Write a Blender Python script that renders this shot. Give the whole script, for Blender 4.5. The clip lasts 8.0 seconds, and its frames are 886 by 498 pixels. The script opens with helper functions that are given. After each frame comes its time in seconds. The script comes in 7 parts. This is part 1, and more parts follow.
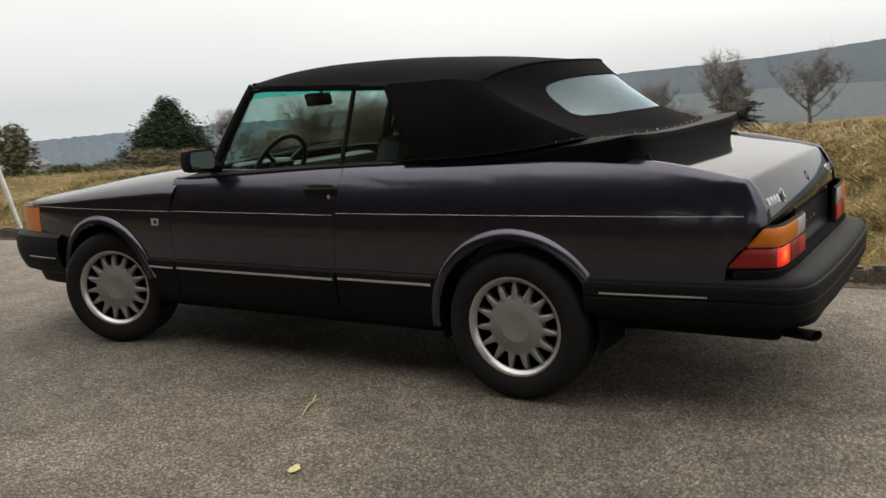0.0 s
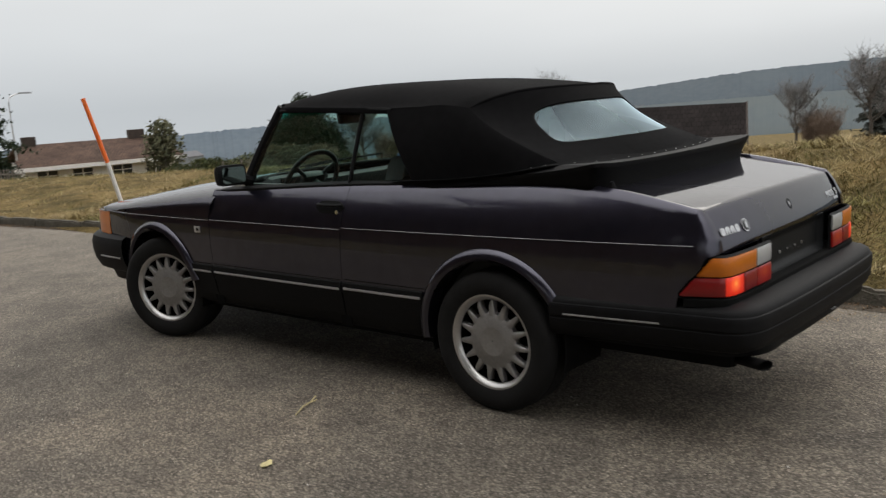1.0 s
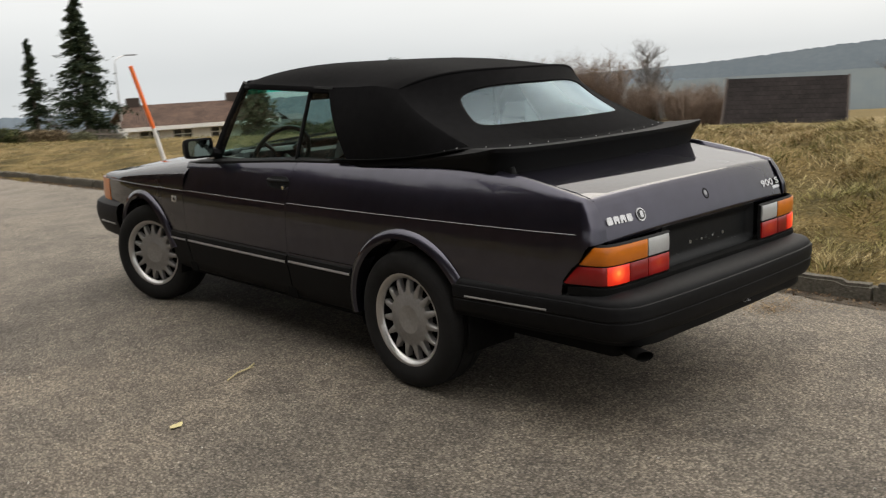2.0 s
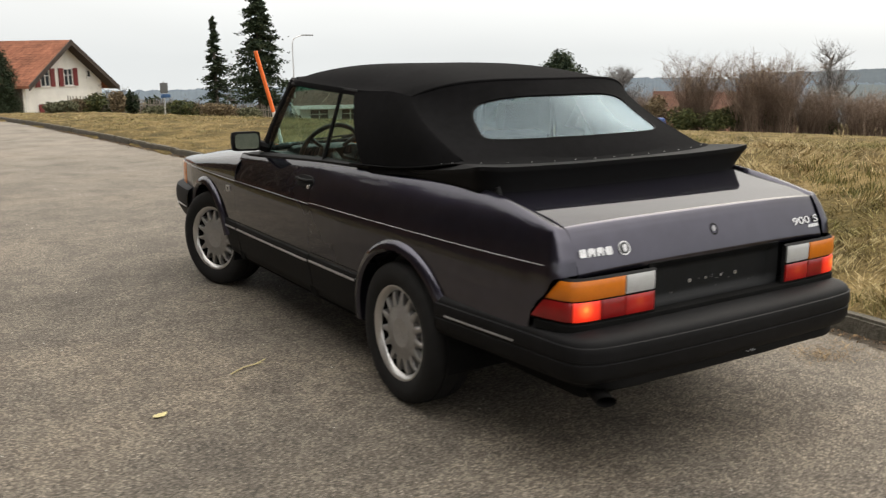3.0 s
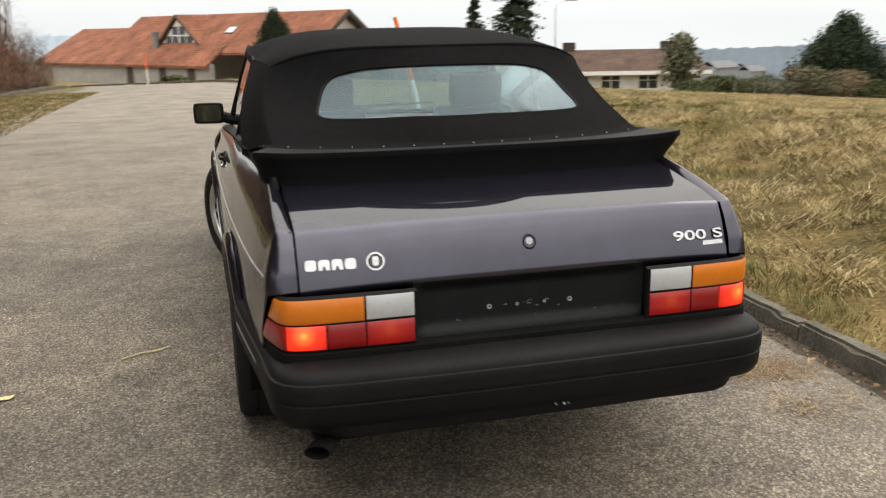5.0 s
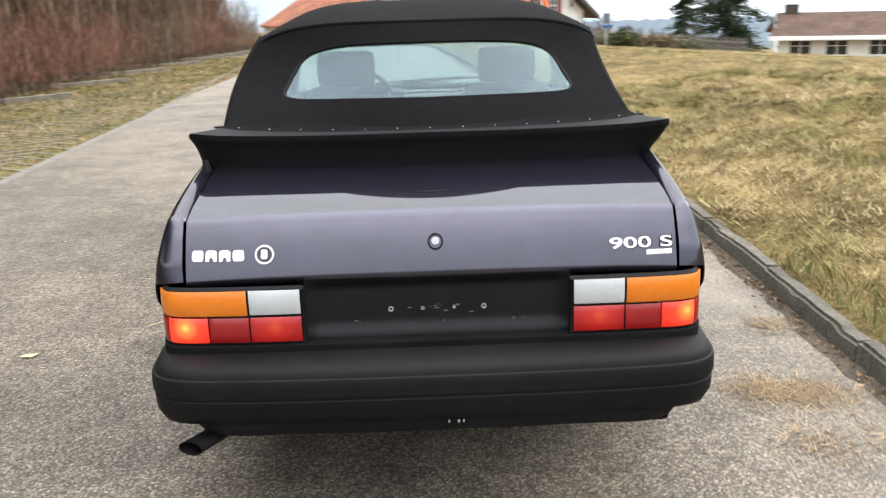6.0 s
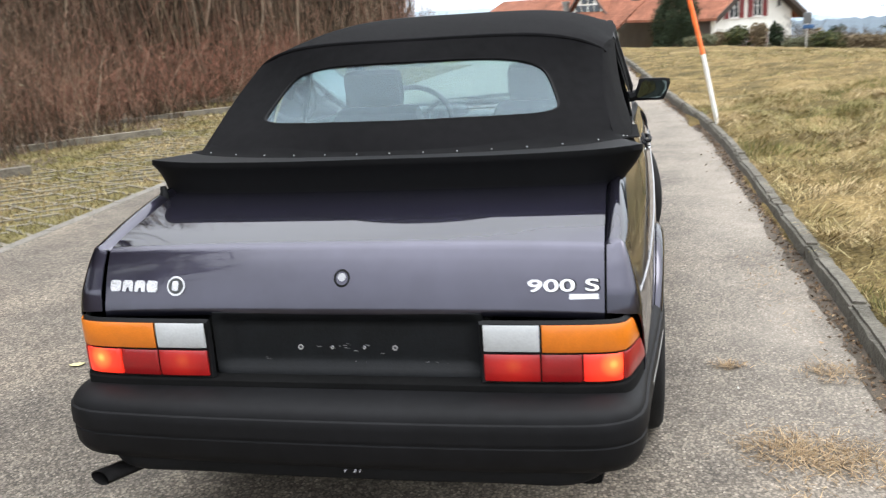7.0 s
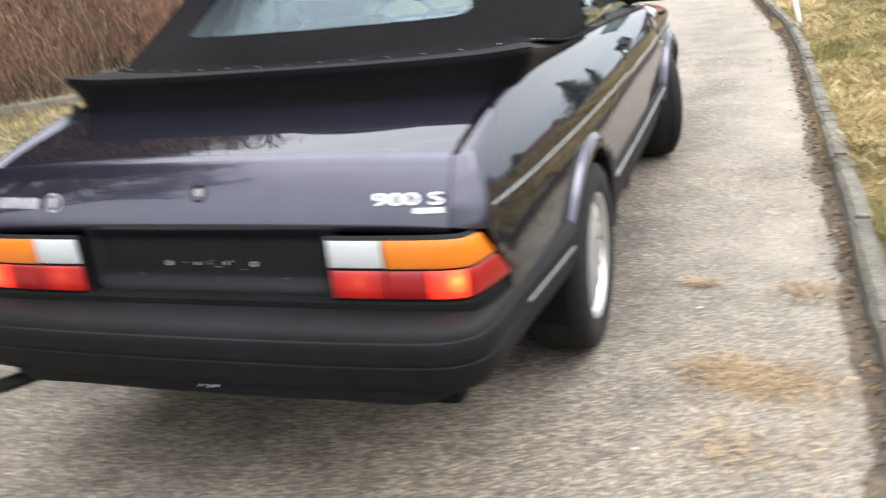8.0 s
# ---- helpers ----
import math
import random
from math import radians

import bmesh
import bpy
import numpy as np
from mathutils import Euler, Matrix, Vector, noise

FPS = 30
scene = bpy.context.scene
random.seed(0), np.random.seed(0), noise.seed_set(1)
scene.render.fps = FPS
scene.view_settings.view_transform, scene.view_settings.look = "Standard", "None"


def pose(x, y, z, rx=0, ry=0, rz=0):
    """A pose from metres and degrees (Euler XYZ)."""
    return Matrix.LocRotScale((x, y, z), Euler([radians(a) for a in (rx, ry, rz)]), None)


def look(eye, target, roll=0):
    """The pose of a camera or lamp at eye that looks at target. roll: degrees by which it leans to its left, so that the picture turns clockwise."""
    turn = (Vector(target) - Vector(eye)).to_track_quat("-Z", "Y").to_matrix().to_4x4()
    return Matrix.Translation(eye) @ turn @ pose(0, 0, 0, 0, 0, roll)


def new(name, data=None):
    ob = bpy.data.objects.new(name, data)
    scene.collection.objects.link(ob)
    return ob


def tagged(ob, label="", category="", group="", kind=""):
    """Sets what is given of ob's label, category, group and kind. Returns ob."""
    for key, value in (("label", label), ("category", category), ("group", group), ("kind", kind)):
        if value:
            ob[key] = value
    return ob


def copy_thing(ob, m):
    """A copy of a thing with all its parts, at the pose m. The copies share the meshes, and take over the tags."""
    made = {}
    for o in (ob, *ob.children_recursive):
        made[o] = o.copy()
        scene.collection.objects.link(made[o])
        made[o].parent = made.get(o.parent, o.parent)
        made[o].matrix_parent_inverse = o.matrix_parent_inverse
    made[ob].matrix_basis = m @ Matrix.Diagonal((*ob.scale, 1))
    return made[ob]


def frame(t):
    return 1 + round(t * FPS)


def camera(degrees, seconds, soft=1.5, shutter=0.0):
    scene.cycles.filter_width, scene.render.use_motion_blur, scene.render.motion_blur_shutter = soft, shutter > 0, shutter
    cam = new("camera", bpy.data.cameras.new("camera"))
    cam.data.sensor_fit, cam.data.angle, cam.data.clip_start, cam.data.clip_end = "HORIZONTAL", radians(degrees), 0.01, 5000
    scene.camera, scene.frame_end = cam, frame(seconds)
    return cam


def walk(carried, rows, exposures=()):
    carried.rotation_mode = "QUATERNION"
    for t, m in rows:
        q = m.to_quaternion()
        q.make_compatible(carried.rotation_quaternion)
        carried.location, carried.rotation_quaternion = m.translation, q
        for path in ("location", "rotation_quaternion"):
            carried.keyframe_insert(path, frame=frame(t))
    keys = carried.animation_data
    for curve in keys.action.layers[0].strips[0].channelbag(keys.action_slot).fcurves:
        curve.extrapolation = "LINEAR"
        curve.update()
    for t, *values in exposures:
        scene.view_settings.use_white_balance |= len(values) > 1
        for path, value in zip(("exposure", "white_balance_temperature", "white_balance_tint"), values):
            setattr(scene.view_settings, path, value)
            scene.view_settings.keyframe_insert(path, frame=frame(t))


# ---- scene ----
cam = camera(52.2, 8.0, soft=1.25, shutter=0.5)
PATH = [
    (0, (-3.972, -1.692, 1.285), (-2.314, -0.632, 0.93), -3.7),
    (0.5, (-3.851, -1.935, 1.344), (-2.276, -0.747, 1.015), -3.8),
    (1, (-3.765, -2.333, 1.377), (-2.283, -1.035, 1.031), -3.6),
    (1.2, (-3.69, -2.455, 1.384), (-2.226, -1.126, 1.017), -3.8),
    (2.3, (-3.131, -3.093, 1.424), (-1.912, -1.564, 1.006), -2.1),
    (2.5, (-3.025, -3.165, 1.443), (-1.893, -1.572, 1.018), -1.6),
    (3, (-2.642, -3.261, 1.47), (-1.604, -1.604, 1.05), -0.4),
    (3.5, (-2.22, -3.383, 1.468), (-1.282, -1.669, 1.043), 0.0),
    (4, (-1.78, -3.428, 1.475), (-0.989, -1.65, 1.013), 0.6),
    (4.5, (-1.328, -3.387, 1.479), (-0.64, -1.566, 1.022), 0.1),
    (4.7, (-1.152, -3.395, 1.459), (-0.537, -1.536, 0.993), -0.4),
    (5.8, (-0.172, -3.278, 1.426), (-0.041, -1.348, 0.885), -2.0),
    (6, (-0.02, -3.278, 1.458), (0.013, -1.355, 0.911), -1.7),
    (6.5, (0.371, -3.179, 1.472), (0.121, -1.263, 0.956), -1.7),
    (7, (0.699, -3.039, 1.458), (0.301, -1.148, 0.944), -3.7),
    (7.5, (1.029, -3.007, 1.428), (0.398, -1.203, 0.84), -7.0),
    (7.8, (1.172, -2.94, 1.399), (0.491, -1.176, 0.747), -8.5),
    (7.9, (1.229, -2.880, 1.362), (0.550, -1.108, 0.719), -7.7),
    (8, (1.307, -2.801, 1.368), (0.646, -1.029, 0.704), -6.6),
]
EXPOSURE = [(0, 0.30, 6800, 10), (0.5, 0.31, 6850, 10), (1.0, 0.0, 6530, 10), (2.5, 0.52, 6880, 10), (3.0, 0.57, 6880, 10), (3.5, 0.32, 6900, 10), (4.5, 0.42, 7050, 10), (6.0, 1.43, 6250, 10), (6.5, 1.34, 6150, 10), (7.0, 1.33, 6100, 10), (7.5, 1.55, 6150, 10), (8.0, 1.70, 6200, 10)]
walk(cam, [(t, look(eye, target, roll)) for t, eye, target, roll in PATH], EXPOSURE)

# ---- world, sun ----
world = bpy.data.worlds.new("overcast")
scene.world = world
world.use_nodes = True
wn, wl = world.node_tree.nodes, world.node_tree.links
wn.clear()
w_out, w_bg = wn.new("ShaderNodeOutputWorld"), wn.new("ShaderNodeBackground")
sky = wn.new("ShaderNodeTexSky")
sky.sky_type, sky.sun_disc = "NISHITA", False
sky.sun_elevation, sky.sun_rotation = radians(40), radians(70)
sky.air_density, sky.dust_density = 1.0, 4.0
w_hsv = wn.new("ShaderNodeHueSaturation")
w_hsv.inputs["Saturation"].default_value, w_hsv.inputs["Value"].default_value = 0.15, 0.10
w_geo, w_sep, w_ramp = wn.new("ShaderNodeTexCoord"), wn.new("ShaderNodeSeparateXYZ"), wn.new("ShaderNodeValToRGB")
w_noise = wn.new("ShaderNodeTexNoise")
w_noise.inputs["Scale"].default_value, w_noise.inputs["Detail"].default_value = 2.2, 3.0
w_map = wn.new("ShaderNodeMapping")
w_map.inputs["Scale"].default_value = (1, 1, 4)
w_mul, w_add = wn.new("ShaderNodeMixRGB"), wn.new("ShaderNodeMixRGB")
el = w_ramp.color_ramp.elements
el[0].position, el[0].color = 0.0, (0.67, 0.715, 0.75, 1)
el[1].position, el[1].color = 1.0, (2.75, 2.73, 2.68, 1)
for at, c in ((0.05, (0.755, 0.795, 0.825, 1)), (0.14, (0.915, 0.94, 0.95, 1)), (0.26, (1.03, 1.04, 1.045, 1)), (0.5, (1.22, 1.225, 1.22, 1)), (0.72, (1.9, 1.89, 1.86, 1))):
    e = el.new(at)
    e.color = c
w_mul.blend_type, w_mul.inputs[0].default_value = "MULTIPLY", 0.22
w_add.blend_type, w_add.inputs[0].default_value = "MIX", 0.12
wl.new(w_geo.outputs["Generated"], w_sep.inputs[0])
wl.new(w_sep.outputs["Z"], w_ramp.inputs[0])
wl.new(w_geo.outputs["Generated"], w_map.inputs[0])
wl.new(w_map.outputs[0], w_noise.inputs["Vector"])
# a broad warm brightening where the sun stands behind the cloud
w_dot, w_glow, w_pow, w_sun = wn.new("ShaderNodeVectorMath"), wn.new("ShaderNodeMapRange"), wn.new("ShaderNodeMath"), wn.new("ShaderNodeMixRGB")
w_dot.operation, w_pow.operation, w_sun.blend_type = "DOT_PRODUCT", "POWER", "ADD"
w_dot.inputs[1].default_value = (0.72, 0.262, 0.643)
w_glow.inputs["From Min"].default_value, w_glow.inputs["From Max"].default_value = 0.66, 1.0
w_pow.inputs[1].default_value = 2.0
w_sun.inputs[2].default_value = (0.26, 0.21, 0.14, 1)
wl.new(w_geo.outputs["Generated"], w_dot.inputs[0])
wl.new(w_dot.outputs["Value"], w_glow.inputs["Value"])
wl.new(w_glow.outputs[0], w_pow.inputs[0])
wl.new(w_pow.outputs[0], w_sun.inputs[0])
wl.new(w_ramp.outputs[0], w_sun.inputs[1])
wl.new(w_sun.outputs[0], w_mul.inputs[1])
wl.new(w_noise.outputs["Fac"], w_mul.inputs[2])
wl.new(sky.outputs[0], w_hsv.inputs["Color"])
wl.new(w_mul.outputs[0], w_add.inputs[1])
wl.new(w_hsv.outputs[0], w_add.inputs[2])
wl.new(w_add.outputs[0], w_bg.inputs["Color"])
w_bg.inputs["Strength"].default_value = 1.0
wl.new(w_bg.outputs[0], w_out.inputs[0])

sun = new("sun", bpy.data.lights.new("sun", "SUN"))
sun.data.energy, sun.data.angle, sun.data.color = 0.4, radians(30), (1.0, 0.95, 0.88)
sun.matrix_world = look((0, 0, 20), (-14.4, -5.24, 7.14))

# ---- helpers of this scene ----


def spline(xs, ys):
    """A natural cubic through the points."""
    xs, ys = np.array(xs, float), np.array(ys, float)
    n, hh = len(xs), np.diff(xs)
    a, b = np.eye(n), np.zeros(n)
    for i in range(1, n - 1):
        a[i, i - 1 : i + 2] = hh[i - 1], 2 * (hh[i - 1] + hh[i]), hh[i]
        b[i] = 6 * ((ys[i + 1] - ys[i]) / hh[i] - (ys[i] - ys[i - 1]) / hh[i - 1])
    m = np.linalg.solve(a, b)

    def value(x):
        x = np.clip(np.asarray(x, float), xs[0], xs[-1])
        i = np.clip(np.searchsorted(xs, x) - 1, 0, n - 2)
        p, q = xs[i + 1] - x, x - xs[i]
        return (m[i] * p**3 + m[i + 1] * q**3) / (6 * hh[i]) + (ys[i] / hh[i] - m[i] * hh[i] / 6) * p + (ys[i + 1] / hh[i] - m[i + 1] * hh[i] / 6) * q

    return value


def line(xs, ys):
    return lambda x: np.interp(x, xs, ys)


def smooth01(t):
    t = np.clip(t, 0, 1)
    return t * t * (3 - 2 * t)


def raw(name, verts, faces, material, parent=None, label="", smooth=True):
    """One mesh object from vertices and faces."""
    me = bpy.data.meshes.new(name)
    me.from_pydata([tuple(map(float, v)) for v in verts], [], [tuple(map(int, f)) for f in faces])
    me.update()
    if smooth:
        me.polygons.foreach_set("use_smooth", [True] * len(me.polygons))
    me.materials.append(material)
    ob = new(name, me)
    if parent is not None:
        ob.parent = parent
    if label:
        tagged(ob, label)
    return ob


def part(name, bm, material, parent, label="", smooth=True):
    """Links a bmesh as one mesh object under a thing or under a part."""
    me = bpy.data.meshes.new(name)
    bmesh.ops.recalc_face_normals(bm, faces=bm.faces)
    bm.to_mesh(me)
    bm.free()
    if smooth:
        me.polygons.foreach_set("use_smooth", [True] * len(me.polygons))
        me.set_sharp_from_angle(angle=radians(38))
    me.materials.append(material)
    ob = new(name, me)
    if parent is not None:
        ob.parent = parent
    if label:
        tagged(ob, label)
    return ob


def sheet(name, pts, material, parent, label="", thick=0.0, flip=False, closed=False, sharp=40):
    """A grid of points, rows by columns, as a surface; thick grows it inwards."""
    pts = np.asarray(pts, float)
    r, c = pts.shape[:2]
    bm = bmesh.new()
    vs = [bm.verts.new(p) for p in pts.reshape(-1, 3)]
    for i in range(r - 1):
        for j in range(c if closed else c - 1):
            a, b, d, e = i * c + j, i * c + (j + 1) % c, (i + 1) * c + (j + 1) % c, (i + 1) * c + j
            bm.faces.new([vs[k] for k in ((a, e, d, b) if flip else (a, b, d, e))])
    me = bpy.data.meshes.new(name)
    bmesh.ops.remove_doubles(bm, verts=bm.verts, dist=1e-5)
    bm.to_mesh(me)
    bm.free()
    me.polygons.foreach_set("use_smooth", [True] * len(me.polygons))
    me.set_sharp_from_angle(angle=radians(sharp))
    me.materials.append(material)
    ob = new(name, me)
    if parent is not None:
        ob.parent = parent
    if label:
        tagged(ob, label)
    if thick:
        mod = ob.modifiers.new("thickness", "SOLIDIFY")
        mod.thickness, mod.offset = thick, -1
        # keeps the rim's corners crisp
        ob.modifiers.new("crisp rim", "EDGE_SPLIT").split_angle = radians(max(sharp, 40))
    return ob


def box(bm, lo, hi, bevel=0.0, m=None):
    """A box between two corners added to bm, its edges rounded."""
    lo, hi = Vector(lo), Vector(hi)
    got = bmesh.ops.create_cube(bm, size=1.0)
    vs = got["verts"]
    for v in vs:
        v.co = Vector([(lo[i] + hi[i]) / 2 + v.co[i] * (hi[i] - lo[i]) for i in range(3)])
    if bevel:
        es = list({e for v in vs for e in v.link_edges})
        out = bmesh.ops.bevel(bm, geom=es, offset=bevel, segments=2, profile=0.6, affect="EDGES")
        vs = list(set(out["verts"]) | {v for v in vs if v.is_valid})
    if m is not None:
        bmesh.ops.transform(bm, matrix=m, verts=vs)
    return vs


def tube(bm, pts, radii, sides=8, caps=True):
    """A round tube along points, added to bm."""
    pts = [Vector(p) for p in pts]
    rings = []
    for i, p in enumerate(pts):
        d = (pts[min(i + 1, len(pts) - 1)] - pts[max(i - 1, 0)]).normalized()
        q = d.to_track_quat("Z", "Y")
        r = radii[i] if hasattr(radii, "__len__") else radii
        rings.append([bm.verts.new(p + q @ Vector((r * math.cos(2 * math.pi * k / sides), r * math.sin(2 * math.pi * k / sides), 0))) for k in range(sides)])
    for a, b in zip(rings, rings[1:]):
        for k in range(sides):
            bm.faces.new((a[k], a[(k + 1) % sides], b[(k + 1) % sides], b[k]))
    if caps:
        bm.faces.new(list(reversed(rings[0])))
        bm.faces.new(rings[-1])


def lathe(profile, steps):
    """Points of a profile (x outwards, radius) turned round the x axis: a closed grid."""
    a = np.linspace(0, 2 * np.pi, steps, endpoint=False)
    return np.array([[(x, r * math.cos(t), r * math.sin(t)) for t in a] for x, r in profile])


def thing(name, label, category, place=(0, 0, 0), group="", kind=""):
    ob = new(name)
    ob.location = place
    ob.empty_display_size = 0.2
    return tagged(ob, label, category, group, kind)


# ---- materials ----


def material(name, color, rough=0.5, metal=0.0, vary=0.0, scale=8.0, bump=0.0, bump_scale=60.0, coat=0.0, color2=None, spec=0.5, detail=6.0, coat_rough=0.05):
    """A principled material with two scales of noise in colour, roughness and relief."""
    m = bpy.data.materials.new(name)
    m.use_nodes = True
    nt = m.node_tree
    b = nt.nodes["Principled BSDF"]
    b.inputs["Base Color"].default_value = (*color, 1)
    b.inputs["Roughness"].default_value, b.inputs["Metallic"].default_value = rough, metal
    b.inputs["Coat Weight"].default_value, b.inputs["Coat Roughness"].default_value = coat, coat_rough
    b.inputs["Specular IOR Level"].default_value = spec
    if vary or bump:
        tc = nt.nodes.new("ShaderNodeTexCoord")
    if vary:
        big, small = nt.nodes.new("ShaderNodeTexNoise"), nt.nodes.new("ShaderNodeTexNoise")
        big.inputs["Scale"].default_value, small.inputs["Scale"].default_value = scale, scale * 9
        big.inputs["Detail"].default_value, small.inputs["Detail"].default_value = detail, 3.0
        mix, ramp, col = nt.nodes.new("ShaderNodeMath"), nt.nodes.new("ShaderNodeMapRange"), nt.nodes.new("ShaderNodeMixRGB")
        mix.operation = "ADD"
        ramp.inputs["From Min"].default_value, ramp.inputs["From Max"].default_value = 0.7, 1.3
        c2 = color2 or tuple(min(1, c * (1 + vary)) for c in color)
        c1 = color if color2 else tuple(c * (1 - vary) for c in color)
        col.inputs[1].default_value, col.inputs[2].default_value = (*c1, 1), (*c2, 1)
        for n in (big, small):
            nt.links.new(tc.outputs["Object"], n.inputs["Vector"])
        nt.links.new(big.outputs["Fac"], mix.inputs[0])
        nt.links.new(small.outputs["Fac"], mix.inputs[1])
        nt.links.new(mix.outputs[0], ramp.inputs["Value"])
        nt.links.new(ramp.outputs[0], col.inputs[0])
        nt.links.new(col.outputs[0], b.inputs["Base Color"])
    if bump:
        bn, bp = nt.nodes.new("ShaderNodeTexNoise"), nt.nodes.new("ShaderNodeBump")
        bn.inputs["Scale"].default_value, bn.inputs["Detail"].default_value = bump_scale, 4.0
        bp.inputs["Strength"].default_value, bp.inputs["Distance"].default_value = bump, 0.5 / bump_scale
        nt.links.new(tc.outputs["Object"], bn.inputs["Vector"])
        nt.links.new(bn.outputs["Fac"], bp.inputs["Height"])
        nt.links.new(bp.outputs[0], b.inputs["Normal"])
    return m


def clear_glass(name, tint, gloss=(1, 1, 1), rough=0.0, ior=1.62):
    """Thin glass: what lies behind it, tinted, with the mirror image that a pane has."""
    m = bpy.data.materials.new(name)
    m.use_nodes = True
    nt = m.node_tree
    nt.nodes.remove(nt.nodes["Principled BSDF"])
    out = nt.nodes["Material Output"]
    tr, gl, mx, fr = nt.nodes.new("ShaderNodeBsdfTransparent"), nt.nodes.new("ShaderNodeBsdfGlossy"), nt.nodes.new("ShaderNodeMixShader"), nt.nodes.new("ShaderNodeFresnel")
    tr.inputs[0].default_value = (*tint, 1)
    gl.inputs["Roughness"].default_value = rough
    gl.inputs["Color"].default_value = (*gloss, 1)
    fr.inputs["IOR"].default_value = ior
    nt.links.new(fr.outputs[0], mx.inputs[0])
    nt.links.new(tr.outputs[0], mx.inputs[1])
    nt.links.new(gl.outputs[0], mx.inputs[2])
    nt.links.new(mx.outputs[0], out.inputs[0])
    return m


PAINT = material("aubergine metallic paint", (0.046, 0.044, 0.064), 0.28, 0.9, vary=0.12, scale=1.4, coat=0.9, coat_rough=0.025)
PAINT.node_tree.nodes["Principled BSDF"].inputs["Coat IOR"].default_value = 1.54
PAINT.node_tree.nodes["Principled BSDF"].inputs["Specular Tint"].default_value = (0.12, 0.11, 0.14, 1)
TRIM = material("black textured plastic", (0.0042, 0.0044, 0.0050), 0.65, vary=0.25, scale=5, bump=0.25, bump_scale=420, spec=0.16)
BUMPER = material("faded black bumper plastic", (0.0048, 0.0048, 0.0055), 0.6, vary=0.35, scale=3, bump=0.2, bump_scale=500, spec=0.15)
RUBBER = material("black spoiler rubber", (0.0032, 0.0032, 0.0036), 0.6, vary=0.2, scale=4, bump=0.08, bump_scale=300, spec=0.10)
TYRE = material("tyre rubber", (0.0085, 0.0082, 0.0082), 0.85, vary=0.3, scale=20, bump=0.3, bump_scale=120, spec=0.25)
FABRIC = material("black woven hood cloth", (0.0049, 0.0048, 0.0052), 0.95, vary=0.3, scale=3, bump=0.5, bump_scale=700, spec=0.06)
ALLOY = material("grey painted alloy", (0.30, 0.292, 0.285), 0.42, 0.55, vary=0.12, scale=9, bump=0.03, bump_scale=300)
ALLOY_EDGE = material("bright alloy lip", (0.50, 0.49, 0.48), 0.28, 0.8, vary=0.1, scale=12)
CHROME = material("chrome", (0.72, 0.72, 0.72), 0.14, 1.0, vary=0.05, scale=10)
PIN = material("pale pinstripe", (0.22, 0.22, 0.23), 0.5, vary=0.2, scale=10)
LINE = material("grey line", (0.34, 0.335, 0.33), 0.5, 0.3, vary=0.15, scale=10)
SILVER = material("silver strip", (0.62, 0.62, 0.63), 0.3, 0.75, vary=0.1, scale=10)
DARK = material("near-black for undersides and shade", (0.005, 0.005, 0.005), 0.95, vary=0.3, scale=6, spec=0.1)
RECESS = material("scuffed black recess", (0.0034, 0.0041, 0.0050), 0.55, vary=0.5, scale=14, bump=0.2, bump_scale=200, spec=0.22)
SEAT = material("grey seat cloth", (0.17, 0.185, 0.19), 0.85, vary=0.2, scale=9, bump=0.3, bump_scale=300)
DASH = material("dark dashboard plastic", (0.025, 0.027, 0.028), 0.5, vary=0.2, scale=8, bump=0.15, bump_scale=400)
GLASS = clear_glass("side glass", (0.64, 0.79, 0.75), ior=1.92)
SCREEN_BAND = clear_glass("green sun band", (0.10, 0.70, 0.58))
REAR_GLASS = clear_glass("hazy rear window", (0.46, 0.60, 0.64), gloss=(0.72, 0.90, 1.0), rough=0.3, ior=1.62)
MIRROR = material("mirror glass", (0.19, 0.24, 0.22), 0.03, 1.0)
AMBER = material("amber lens", (0.56, 0.150, 0.006), 0.3, vary=0.1, scale=30, coat=0.25, bump=0.05, bump_scale=160)
RED = material("red lens", (0.22, 0.004, 0.005), 0.3, vary=0.12, scale=30, coat=0.25, bump=0.05, bump_scale=160)
CLEAR = material("white reversing lens", (0.42, 0.43, 0.435), 0.25, vary=0.08, scale=18, coat=0.5, bump=0.04, bump_scale=120)


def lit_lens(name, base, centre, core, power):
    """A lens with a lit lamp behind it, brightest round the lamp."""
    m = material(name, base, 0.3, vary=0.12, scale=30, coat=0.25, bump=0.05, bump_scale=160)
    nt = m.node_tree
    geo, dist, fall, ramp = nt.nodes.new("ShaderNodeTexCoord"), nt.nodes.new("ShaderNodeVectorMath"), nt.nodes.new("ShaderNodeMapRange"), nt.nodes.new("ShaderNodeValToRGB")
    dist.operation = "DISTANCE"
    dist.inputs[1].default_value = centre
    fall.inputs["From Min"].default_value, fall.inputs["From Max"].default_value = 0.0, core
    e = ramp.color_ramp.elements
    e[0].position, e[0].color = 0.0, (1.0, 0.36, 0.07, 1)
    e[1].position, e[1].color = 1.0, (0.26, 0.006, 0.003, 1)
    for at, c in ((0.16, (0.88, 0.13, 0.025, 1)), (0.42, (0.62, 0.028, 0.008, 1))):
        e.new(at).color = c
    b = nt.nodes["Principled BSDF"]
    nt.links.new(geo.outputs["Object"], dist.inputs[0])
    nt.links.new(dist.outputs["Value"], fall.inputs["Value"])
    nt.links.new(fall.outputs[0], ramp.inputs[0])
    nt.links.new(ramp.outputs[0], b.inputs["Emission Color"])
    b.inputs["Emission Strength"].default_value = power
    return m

# ---- ground: road, kerb, grass bank, parking strip ----


LEVEL = -0.010


